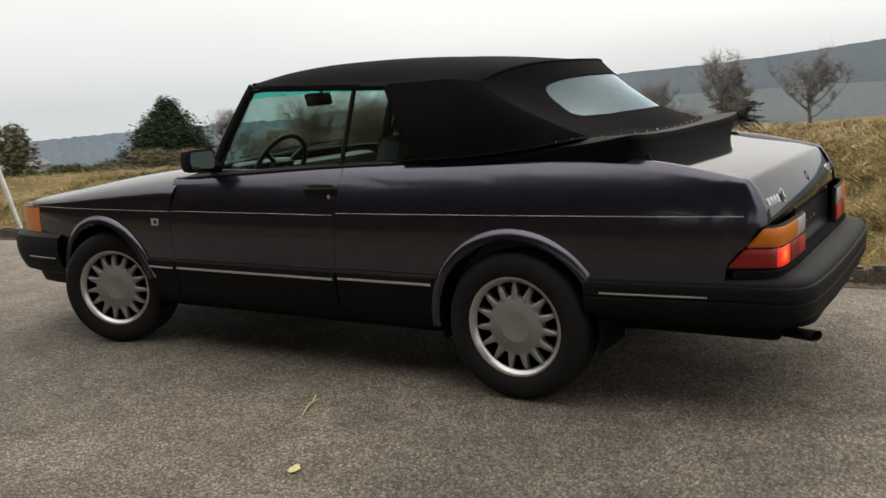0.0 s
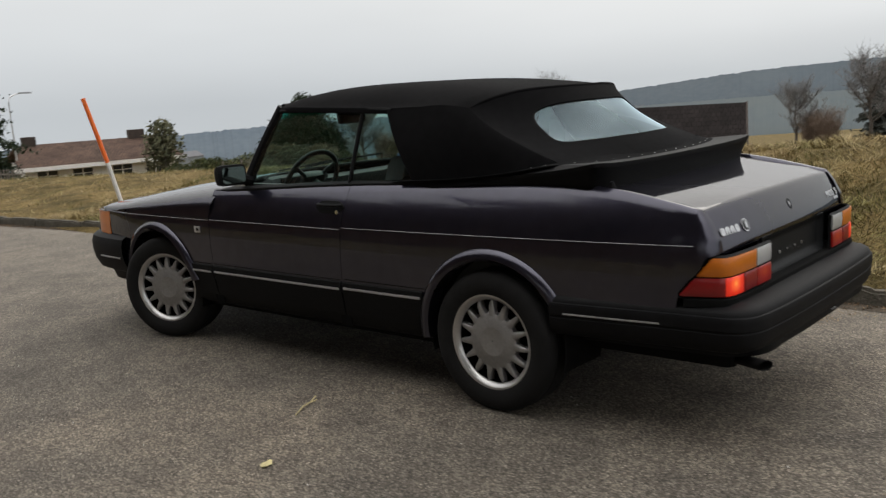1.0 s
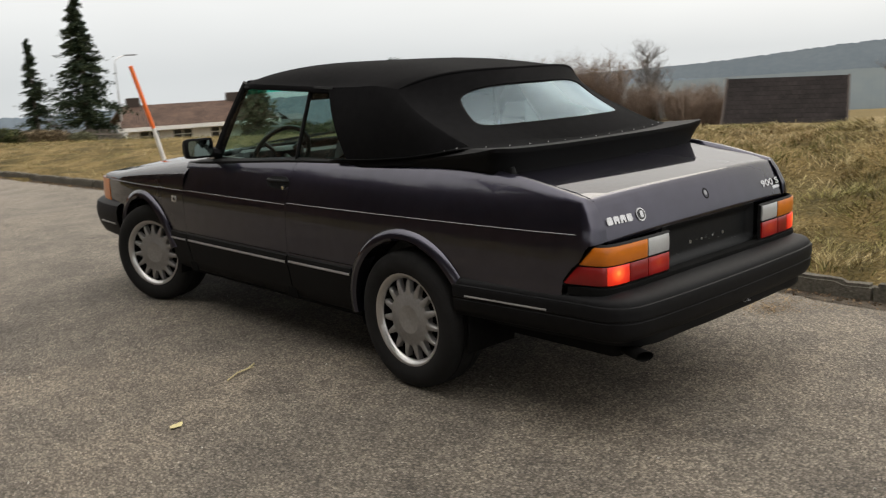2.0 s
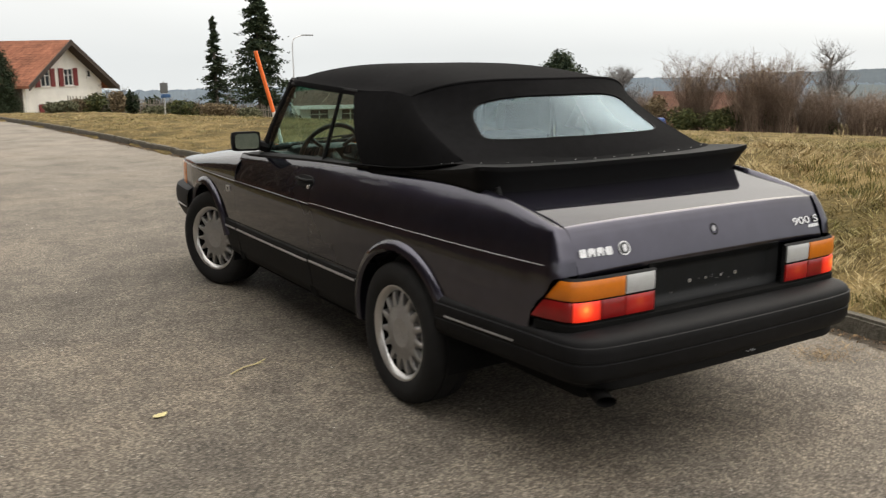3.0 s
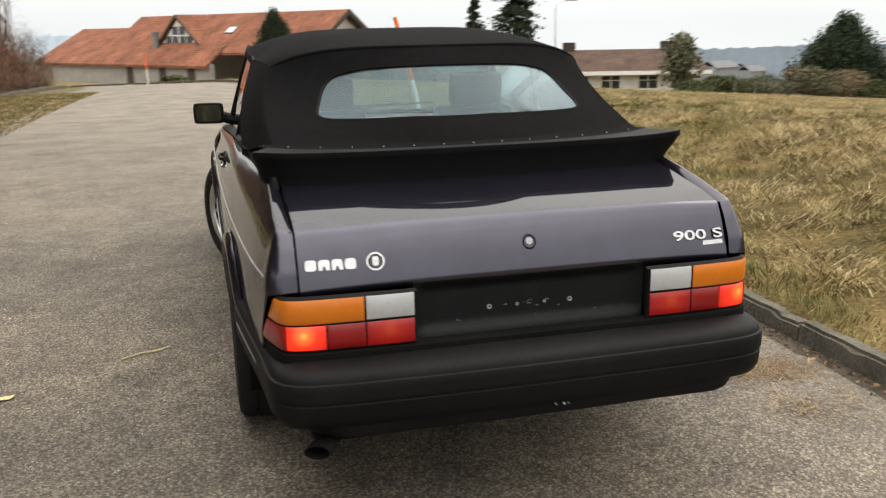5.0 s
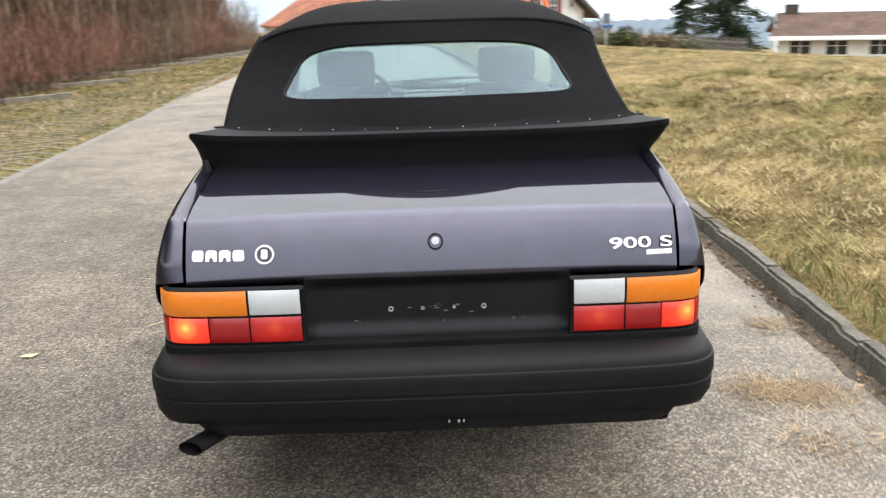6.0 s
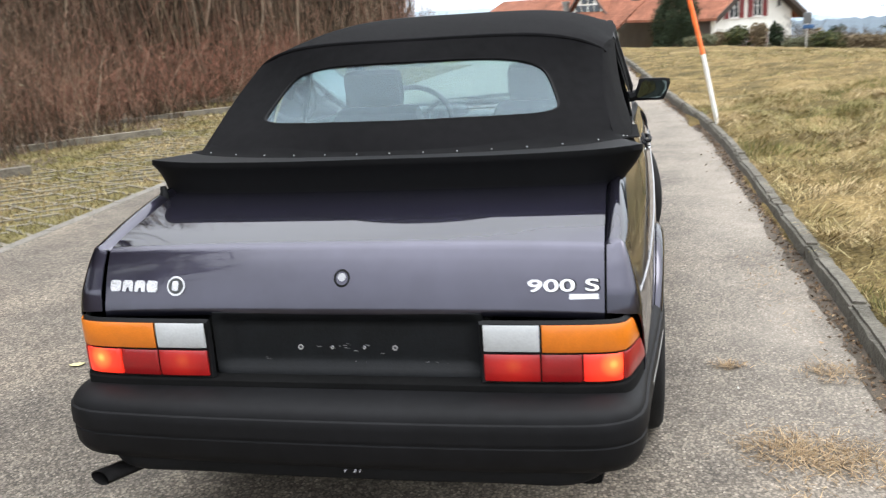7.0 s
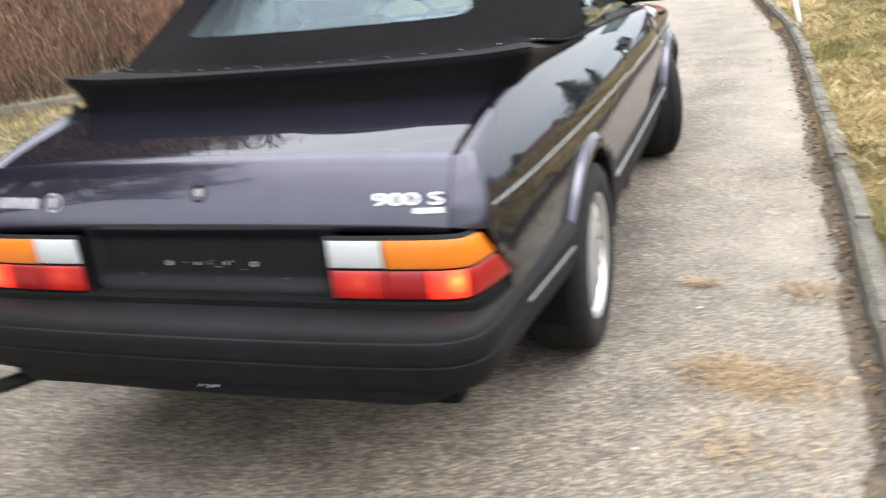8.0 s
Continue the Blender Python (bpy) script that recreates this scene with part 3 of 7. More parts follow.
def sweep(name, path, profile, mat, parent, label="", flip=False):
    """A profile (outwards, z) swept along a plan path."""
    path = np.array(path, float)
    d = np.gradient(path, axis=0)
    d /= np.linalg.norm(d, axis=1)[:, None]
    nrm = np.stack([d[:, 1], -d[:, 0]], 1)
    return sheet(name, [[(p[0] + n[0] * o, p[1] + n[1] * o, z) for o, z in profile] for p, n in zip(path, nrm)], mat, parent, label, flip=flip)


def both_sides(pts):
    """A right-hand half path, from the middle outwards, made whole."""
    xs, ys = [p[0] for p in pts], [p[1] for p in pts]
    t = np.concatenate([[0], np.cumsum(np.hypot(np.diff(xs), np.diff(ys)))])
    fx, fy, u = spline(t, xs), spline(t, ys), np.linspace(0, t[-1], 40)
    right = list(zip(fx(u), fy(u)))
    return [(-x, y) for x, y in reversed(right[1:])] + right


rear_path = both_sides([(0, -1.135), (0.25, -1.133), (0.48, -1.126), (0.62, -1.116), (0.70, -1.098), (0.740, -1.068), (0.760, -1.02), (0.768, -0.94), (0.779, -0.8), (0.805, -0.55), (0.828, -0.31)])
bumper_profile = [(-0.10, 0.553), (-0.06, 0.550), (-0.024, 0.541), (-0.008, 0.532), (-0.001, 0.522), (0.0015, 0.5135), (0.0075, 0.511), (0.0095, 0.506), (0.0105, 0.49), (0.010, 0.464), (0.004, 0.461), (0.004, 0.453), (0.007, 0.450), (0.004, 0.41), (-0.010, 0.384), (-0.04, 0.371), (-0.10, 0.367)]
rear_bumper = sweep("rear_bumper", rear_path, bumper_profile, BUMPER, car, "black plastic rear bumper, faded and scuffed")
low_path = both_sides([(0, -1.09), (0.2, -1.09), (0.45, -1.085), (0.60, -1.065), (0.655, -1.0), (0.675, -0.9), (0.70, -0.6), (0.71, -0.40)])
sweep("rear_valance", low_path, [(0.02, 0.385), (0.022, 0.355), (0.014, 0.343), (-0.03, 0.336), (-0.06, 0.335)], TRIM, rear_bumper, "black lower valance")
for x, z, r in ((0.045, 0.383, 0.0026), (0.058, 0.384, 0.0018), (0.02, 0.384, 0.0015)):
    bm = bmesh.new()
    box(bm, (x - r, -1.1455, z - r * 0.8), (x + r, -1.132, z + r * 0.8), r * 0.5)
    part("chip", bm, PIN, rear_bumper, "small pale chip")
front_path = [(x, y) for x, y in both_sides([(0, 3.47), (0.3, 3.462), (0.55, 3.435), (0.70, 3.385), (0.79, 3.29), (0.835, 3.15), (0.846, 2.98), (0.847, 2.90)])]
front_bumper = sweep("front_bumper", front_path, [(-o, z) for o, z in [(-0.10, 0.59), (-0.03, 0.588), (0.0, 0.57), (0.012, 0.53), (0.012, 0.48), (0.0, 0.42), (-0.03, 0.36), (-0.10, 0.33), (-0.12, 0.27)]], BUMPER, car, "black plastic front bumper", flip=True)
for sgn in (-1, 1):
    ys = np.linspace(-0.775, -0.375, 20)
    rx_ = lambda y: float(np.interp(y, [p[1] for p in rear_path[40:]], [p[0] for p in rear_path[40:]]))
    sheet("bumper_line", [[(sgn * (rx_(y) + o), y, 0.470 + d) for o, d in ((0.0, -0.004), (0.011, -0.0035), (0.012, 0.0), (0.011, 0.0035), (0.0, 0.004))] for y in ys], LINE, rear_bumper, "thin grey line", flip=sgn > 0)
    ys = np.linspace(2.93, 3.12, 8)
    sheet("bumper_line", [[(sgn * (0.845 - 0.03 * max(0, y - 3.05) + o), y, 0.452 + d) for o, d in ((0.0, -0.004), (0.014, -0.0035), (0.015, 0.0), (0.014, 0.0035), (0.0, 0.004))] for y in ys], LINE, front_bumper, "thin grey line", flip=sgn > 0)

# boot lid
top_y, top_z = [-0.34, -0.5, -0.65, -0.8, -0.922], [0.9705, 0.9505, 0.9315, 0.9115, 0.8945]
face_z, face_y = [0.740, 0.775, 0.812, 0.848, 0.8945], [-0.990, -0.980, -0.966, -0.949, -0.922]
top_f, face_f = spline([-y for y in top_y], top_z), spline(face_z, face_y)
lid_prof = [(-d, float(top_f(d))) for d in np.linspace(0.34, 0.902, 16)] + [(-0.914, 0.8952), (-0.9235, 0.8888), (-0.9295, 0.8792)] + [(float(face_f(q)), q) for q in np.linspace(0.868, 0.740, 13)] + [(-0.985, 0.734)]
LID = 0.6655


def lid_point(y, z, x):
    s = x / LID
    back = smooth01((-0.8 - y) / 0.15)
    ahead = float(np.clip((y + 0.90) / 0.5, 0, 1))
    return (x, y + 0.022 * s * s * back, z - (0.008 - 0.013 * ahead) * s * s - 0.0055 * s**4 * (0.4 + back))


lid = sheet("boot_lid", [[lid_point(y, z, x) for x in np.linspace(-LID, LID, 41)] for y, z in lid_prof], PAINT, car, "dark aubergine boot lid with softly folded rear edge", thick=0.005, sharp=60)
# dark gap under the lid's edges
bm = bmesh.new()
box(bm, (-0.685, -0.90, 0.56), (0.685, -0.40, 0.84), 0.0)
part("boot_liner", bm, DARK, car, "dark boot seam")
# dark ends of the recess behind the tail lamps
for sgn in (-1, 1):
    bm = bmesh.new()
    box(bm, (sgn * 0.362 - 0.006, -0.978, 0.572), (sgn * 0.362 + 0.006, -0.895, 0.732))
    part("lamp_housing", bm, DARK, car, "dark lamp housing", smooth=False)
# number plate recess
recess = sheet("plate_recess", [[(x, -0.992 + 0.02 * (1 - smooth01((abs(z - 0.655) - 0.05) / 0.03)) * (1 - smooth01((abs(x) - 0.32) / 0.03)) , z) for x in np.linspace(-0.352, 0.352, 41)] for z in np.linspace(0.566, 0.737, 17)], RECESS, car, "black empty plate recess with screw holes and scuffs", thick=0.01)
bm = bmesh.new()
box(bm, (-0.70, -1.0, 0.528), (0.70, -0.96, 0.565), 0.004)
part("boot_floor_edge", bm, DARK, car, "dark edge of the boot floor")
sill_path = both_sides([(0, -1.037), (0.40, -1.036), (0.55, -1.034), (0.64, -1.029), (0.69, -1.021), (0.722, -1.005), (0.739, -0.975), (0.752, -0.93), (0.766, -0.86)])
sweep("rear_sill_trim", sill_path, [(-0.10, 0.571), (-0.006, 0.571), (-0.001, 0.568), (0.0, 0.563), (0.0, 0.540), (-0.05, 0.532)], DARK, car, "narrow black sill under the tail lamps")

# tail lamps
lamp_path = [(0.352, -1.028), (0.45, -1.028), (0.55, -1.025), (0.64, -1.020), (0.69, -1.012), (0.718, -0.998), (0.733, -0.972), (0.746, -0.93), (0.759, -0.885), (0.768, -0.84)]
lp = np.array(lamp_path)
lt = np.concatenate([[0], np.cumsum(np.hypot(*np.diff(lp, axis=0).T))])
lx, ly = spline(lt, lp[:, 0]), spline(lt, lp[:, 1])


def lens(name, sgn, u0, u1, z0, z1, mat, parent, out=0.0035, cut=True, label="", rib=0.0):
    """A lens between two distances along the lamp; cut: follow the slanted outer end."""
    n = max(4, int((u1 - u0) / 0.008))
    cols = []
    for i, u in enumerate(np.linspace(u0, u1, n)):
        end = i in (0, n - 1)
        top = min(z1, 0.722 - max(0, u - (lt[-1] - 0.125)) * 1.16) if cut else z1
        top = max(top, z0 + 0.004)
        du = 1e-3
        tx, ty = float(lx(u + du) - lx(u - du)), float(ly(u + du) - ly(u - du))
        k = math.hypot(tx, ty)
        nx, ny = ty / k, -tx / k
        zs = [z0, z0 + 0.004, (z0 + top) / 2, top - 0.004, top]
        os = [0 if end else out * 0.4, out * 0.4 if end else out, out * 0.7 if end else out * 1.15, out * 0.4 if end else out, 0 if end else out * 0.4]
        o_rib = rib * (i % 2)
        cols.append([(sgn * (float(lx(u)) + nx * (o + o_rib)), float(ly(u)) + ny * (o + o_rib), z) for o, z in zip(os, zs)])
    return sheet(name, cols, mat, parent, label, thick=0.012, flip=sgn > 0)


LE = lt[-1]
u_of = lambda x: float(np.interp(x, lp[:7, 0], lt[:7]))
for sgn in (-1, 1):
    lamp = new("tail_lamp")
    lamp.parent = car
    tagged(lamp, "amber, white and red tail lamp with its light on")
    lens("lamp_housing", sgn, 0.0, LE, 0.574, 0.732, TRIM, lamp, out=-0.006, label="black lamp housing")
    lens("reversing_lens", sgn, 0.008, u_of(0.494), 0.655, 0.722, CLEAR, lamp, label="white reversing lens")
    lens("amber_lens", sgn, u_of(0.50), LE - 0.070, 0.653, 0.722, AMBER, lamp, label="amber indicator lens")
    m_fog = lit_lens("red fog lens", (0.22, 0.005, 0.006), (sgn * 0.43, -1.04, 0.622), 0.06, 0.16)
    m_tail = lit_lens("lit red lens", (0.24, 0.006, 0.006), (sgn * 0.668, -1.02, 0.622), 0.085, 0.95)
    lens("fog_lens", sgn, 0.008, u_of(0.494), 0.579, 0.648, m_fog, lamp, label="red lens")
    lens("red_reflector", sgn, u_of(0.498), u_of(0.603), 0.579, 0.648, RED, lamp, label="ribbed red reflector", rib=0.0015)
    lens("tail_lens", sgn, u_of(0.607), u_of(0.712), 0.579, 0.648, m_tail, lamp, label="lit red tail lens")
    lens("side_lens", sgn, u_of(0.715), LE - 0.008, 0.579, 0.648, RED, lamp, label="red side lens")

# spoiler round the hood's base
lip = [(0, -0.528, 1.042), (0.3, -0.526, 1.042), (0.52, -0.518, 1.045), (0.65, -0.508, 1.049), (0.733, -0.488, 1.054), (0.739, -0.43, 1.045), (0.734, -0.32, 1.028), (0.729, -0.1, 1.003), (0.735, 0.2, 0.981), (0.743, 0.60, 0.966)]
foot = [(0, -0.515, 0.961), (0.3, -0.512, 0.959), (0.52, -0.505, 0.954), (0.63, -0.492, 0.950), (0.700, -0.462, 0.958), (0.719, -0.41, 0.969), (0.717, -0.28, 0.972), (0.722, -0.1, 0.972), (0.732, 0.2, 0.968), (0.742, 0.60, 0.961)]
inner = [(0, -0.400, 1.034), (0.3, -0.385, 1.035), (0.52, -0.348, 1.038), (0.62, -0.312, 1.041), (0.668, -0.275, 1.042), (0.680, -0.235, 1.038), (0.690, -0.18, 1.030), (0.703, -0.06, 1.012), (0.715, 0.2, 0.985), (0.722, 0.56, 0.968)]
k = np.arange(len(lip))
curves = [[spline(k, [p[i] for p in pts]) for i in range(3)] for pts in (lip, foot, inner)]


def at_u(c, u):
    return np.array([float(f(u)) for f in curves[c]])


rows = []
us = np.linspace(0, len(lip) - 1, 60)
for sgn, u in [(-1, u) for u in us[:0:-1]] + [(1, u) for u in us]:
    a, b, c = at_u(0, u), at_u(1, u), at_u(2, u)
    mid = b * 0.72 + a * 0.28
    mid[2] = b[2] * 0.35 + a[2] * 0.65
    w_side = float(smooth01((u - 4.0) / 1.5))
    mid = mid * (1 - w_side) + (a + b) * 0.5 * w_side
    sec = [c, c * 0.5 + a * 0.5, a + (0, 0.0, 0.002), a - (0, 0, 0.007)]
    for s in np.linspace(0.12, 1, 7):
        sec.append((1 - s) ** 2 * (a - (0, 0, 0.008)) + 2 * s * (1 - s) * mid + s * s * b)
    sec.append(b - (0.02 if u > 3.5 else 0, 0, 0.02))
    rows.append([(sgn * p[0], p[1], p[2]) for p in sec])
spoiler = sheet("spoiler", rows, RUBBER, car, "black rubber tail spoiler below the hood", thick=0.006, flip=True)

# ---- soft top ----
hood = new("soft_top")
hood.parent = car
tagged(hood, "closed black cloth soft top")
roof_c = spline([0.0, 0.2, 0.45, 0.7, 1.0, 1.2, 1.4, 1.52], [1.357, 1.380, 1.406, 1.423, 1.428, 1.424, 1.403, 1.380])
rail_z = line([0.0, 0.12, 0.3, 0.65, 1.0, 1.4, 1.52], [1.287, 1.305, 1.314, 1.314, 1.328, 1.343, 1.336])
rail_x = line([0.0, 0.65, 1.0, 1.4, 1.52], [0.625, 0.640, 0.648, 0.640, 0.625])
rows = []
for y in np.concatenate([np.linspace(0.0, 1.44, 42), np.linspace(1.46, 1.52, 5)]):
    xe, ze, zc = float(rail_x(y)), float(rail_z(y)), float(roof_c(y))
    row = []
    for s in np.linspace(-1, 1, 49):
        bow = 0.05 * (1 - s * s) * smooth01((y - 0.9) / 0.6)
        row.append((s * xe, y + bow + (0.01 + 0.20 * s * s) * max(0, 1 - y / 0.5), ze + (zc - ze) * (1 - abs(s) ** (4.6 + 0.8 * max(0, 1 - y / 0.3)))))
    e = row[-1]
    grow = 0.1 + 0.9 * float(smooth01(y / 0.3))
    drop = [(0.014 * grow, -0.006 * grow), (0.020 * grow, -0.018 * grow), (0.020 * grow, -0.034 * grow)]
    row = [(-e[0] - dx, e[1], ze + dz) for dx, dz in reversed(drop)] + row + [(e[0] + dx, e[1], ze + dz) for dx, dz in drop]
    rows.append(row)
sheet("roof_cloth", rows, FABRIC, hood, thick=0.012)
def back_point(s, v):
    """A point of the hood's back: s across, v from the rear bow down to the base."""
    a = np.array([0.625 * s, 0.01 + 0.20 * s * s, 1.357 - 0.07 * abs(s) ** 5])
    b = np.array([0.668 * s, -0.40 + 0.12 * abs(s) ** 2.2, 1.034 + 0.010 * s * s])
    p = a * (1 - v) + b * v
    p[2] += 0.016 * math.sin(math.pi * v) * (1 - 0.3 * s * s)
    p[1] += (0.02 + 0.16 * s * s * (1 - 0.75 * s**6)) * math.sin(math.pi * v)
    p[0] += 0.016 * s**3 * math.sin(math.pi * v)
    if s > 0:  # the cloth is pulled flatter on this side
        p[0] -= 0.034 * s**12 * math.sin(math.pi * v) + 0.006 * s**8
    return p


# sides behind the windows
for sgn in (-1, 1):
    top = [(0.660, 0.68, 1.296), (0.655, 0.5, 1.302), (0.645, 0.38, 1.308), (0.636, 0.29, 1.300), (0.625, 0.21, 1.287)]
    low = [(0.735, 0.465, 0.962), (0.734, 0.25, 0.982), (0.722, 0.0, 1.004), (0.700, -0.17, 1.028), (0.668, -0.28, 1.044)]
    k = np.arange(5)
    ft, fl = [spline(k, [p[i] for p in top]) for i in range(3)], [spline(k, [p[i] for p in low]) for i in range(3)]
    rows = []
    for u in np.linspace(0, 4, 36):
        a, b = np.array([float(f(u)) for f in ft]), np.array([float(f(u)) for f in fl])
        row = []
        for v in np.linspace(0, 1.08, 19):
            p = a * (1 - v) + b * v
            p[0] += (0.022 if sgn < 0 else -0.014) * math.sin(math.pi * min(v, 1)) - (0.008 if sgn > 0 else 0)
            f = float(smooth01((u - 2.6) / 1.4))
            q = back_point(sgn, v)
            p = p * (1 - f) + np.array((abs(q[0]), q[1], q[2])) * f
            row.append((sgn * p[0], p[1], p[2]))
        rows.append(row)
    sheet("side_cloth", rows, FABRIC, hood, thick=0.008, flip=sgn < 0)


def ring_pts(n=96):
    """Outline of the rear window and of the cloth round it, in s and v."""
    win, rim = [], []
    for i in range(n):
        a = 2 * math.pi * i / n
        c, s = math.cos(a), math.sin(a)
        e = 2 / 4.2 if s > 0 else 2 / 11
        px, py = math.copysign(abs(c) ** e, c), math.copysign(abs(s) ** e, s)
        v = 0.505 - 0.258 * py
        w = 0.757 - 0.11 * ((py + 1) / 2) ** 1.4
        win.append((px * w, v + 0.02 * px * px))
        m = max(abs(c) , abs(s))
        rim.append((c / m, 0.5 - 0.5 * s / m))
    return win, rim


win, rim = ring_pts()
rings = [[back_point(w[0] * (1 - f) + r[0] * f, w[1] * (1 - f) + r[1] * f) for w, r in zip(win, rim)] for f in np.linspace(0, 1, 9)]
sheet("back_cloth", rings, FABRIC, hood, thick=0.008, closed=True)
rear_window = sheet("rear_window", [[back_point(w[0] * f, 0.505 + (w[1] - 0.505) * f) + np.array((0, -0.001, 0.002)) for w in win] for f in np.linspace(0.002, 0.995, 9)], REAR_GLASS, hood, "hazy glass rear window", closed=True, flip=True)
rear_window.visible_shadow = False
# rubber edge round the window
edge = [[back_point(w[0] * f, 0.505 + (w[1] - 0.505) * f) + np.array((0, -h * 0.5, h)) for w in win] for f, h in ((0.985, 0.001), (0.988, 0.006), (1.005, 0.007), (1.018, 0.001))]
sheet("window_seal", edge, RUBBER, hood, "black rubber seal", closed=True, flip=True)
# seam welt over the rear bow and sewn flap at the base
bm = bmesh.new()
tube(bm, [back_point(s, 0) + np.array((0, -0.004, 0.001)) for s in np.linspace(-1.03, 1.03, 50)], [0.009 * min(1, 0.35 + 12 * (1.03 - abs(s))) for s in np.linspace(-1.03, 1.03, 50)], 8)
part("rear_welt", bm, FABRIC, hood, "sewn welt across the rear bow")
for sgn in (-1, 1):
    bm = bmesh.new()
    tube(bm, [back_point(sgn * (0.757 + 0.035 * (v - 0.77) / 0.23), v) + np.array((0, -0.001, 0.001)) for v in np.linspace(0.77, 0.99, 9)], 0.0035, 6)
    part("panel_seam", bm, FABRIC, hood, "sewn seam below the window corner")
flap_path = []
for sgn, u in [(-1, u) for u in us[:0:-1]] + [(1, u) for u in us]:
    c = at_u(2, u)
    flap_path.append(((sgn * c[0], c[1], c[2]), u))
rows = []
for (x, y, z), u in flap_path:
    inward = np.array((-0.35 * np.sign(x), 0.9, 0)) if u < 4.2 else np.array((-np.sign(x), 0.15, 0))
    if abs(x) < 0.58:
        inward = np.array((0, 1.0, 0))
    inward = inward / np.linalg.norm(inward)
    p = np.array((x, y, z + 0.004))
    rows.append([tuple(p - inward * 0.04), tuple(p - inward * 0.04 + (0, 0, 0.004)), tuple(p - inward * 0.01 + (0, 0, 0.006)), tuple(p + inward * 0.02 + (0, 0, 0.016)), tuple(p + inward * 0.035 + (0, 0, 0.022))])
flap = sheet("hood_flap", rows, FABRIC, hood, "cloth flap with press studs", thick=0.003, flip=True)
bm = bmesh.new()
bmesh.ops.create_uvsphere(bm, u_segments=8, v_segments=5, radius=0.0028)
for v in bm.verts:
    v.co.z *= 0.6
stud_mesh = bpy.data.meshes.new("stud")
bm.to_mesh(stud_mesh)
bm.free()
stud_mesh.materials.append(material("dull press stud", (0.42, 0.42, 0.42), 0.4, 0.8))
for x in np.linspace(-0.62, 0.62, 13):
    u = float(np.interp(abs(x), [float(curves[2][0](q)) for q in us[:35]], us[:35]))
    c = at_u(2, u)
    ob = new("stud", stud_mesh)
    ob.parent = flap
    ob.location = (x, c[1] - 0.012, c[2] + 0.0105)
for sgn in (-1, 1):
    for u in (5.2, 6.2):
        c = at_u(2, u)
        ob = new("stud", stud_mesh)
        ob.parent = flap
        ob.location = (sgn * (c[0] + 0.012), c[1], c[2] + 0.0105)

# ---- windscreen, pillars, side glass ----


def screen_point(s, v):
    """s across, v from base up."""
    a = np.array([0.735 * s, 1.86 - 0.15 * abs(s) ** 2.2, 0.945 + 0.01 * (1 - s * s)])
    b = np.array([0.628 * s, 1.575 - 0.075 * s * s, 1.340 + 0.015 * (1 - s * s)])
    p = a * (1 - v) + b * v
    p[1] += 0.012 * math.sin(math.pi * v)
    return p


ss = np.linspace(-1, 1, 31)
windscreen = sheet("windscreen", [[screen_point(s, v) for s in ss] for v in np.linspace(0, 0.83, 12)], GLASS, car, "lightly tinted windscreen")
band = sheet("sun_band", [[screen_point(s, v) for s in ss] for v in np.linspace(0.83, 1.0, 5)], SCREEN_BAND, windscreen, "green sun band")
windscreen.visible_shadow = band.visible_shadow = False
frame_mat = TRIM
bm = bmesh.new()
tube(bm, [screen_point(s, 1.0) - np.array((0, 0.005, 0.0)) for s in np.linspace(-0.97, 0.97, 24)], 0.015, 8)
part("screen_header", bm, frame_mat, car, "black screen header")
bm = bmesh.new()
tube(bm, [screen_point(s, 0.0) - np.array((0, -0.01, 0.004)) for s in np.linspace(-1, 1, 24)], 0.016, 8)
part("scuttle", bm, TRIM, car, "black scuttle trim")
glass_at = lambda y, z: 0.742 - (z - 0.95) * 0.27
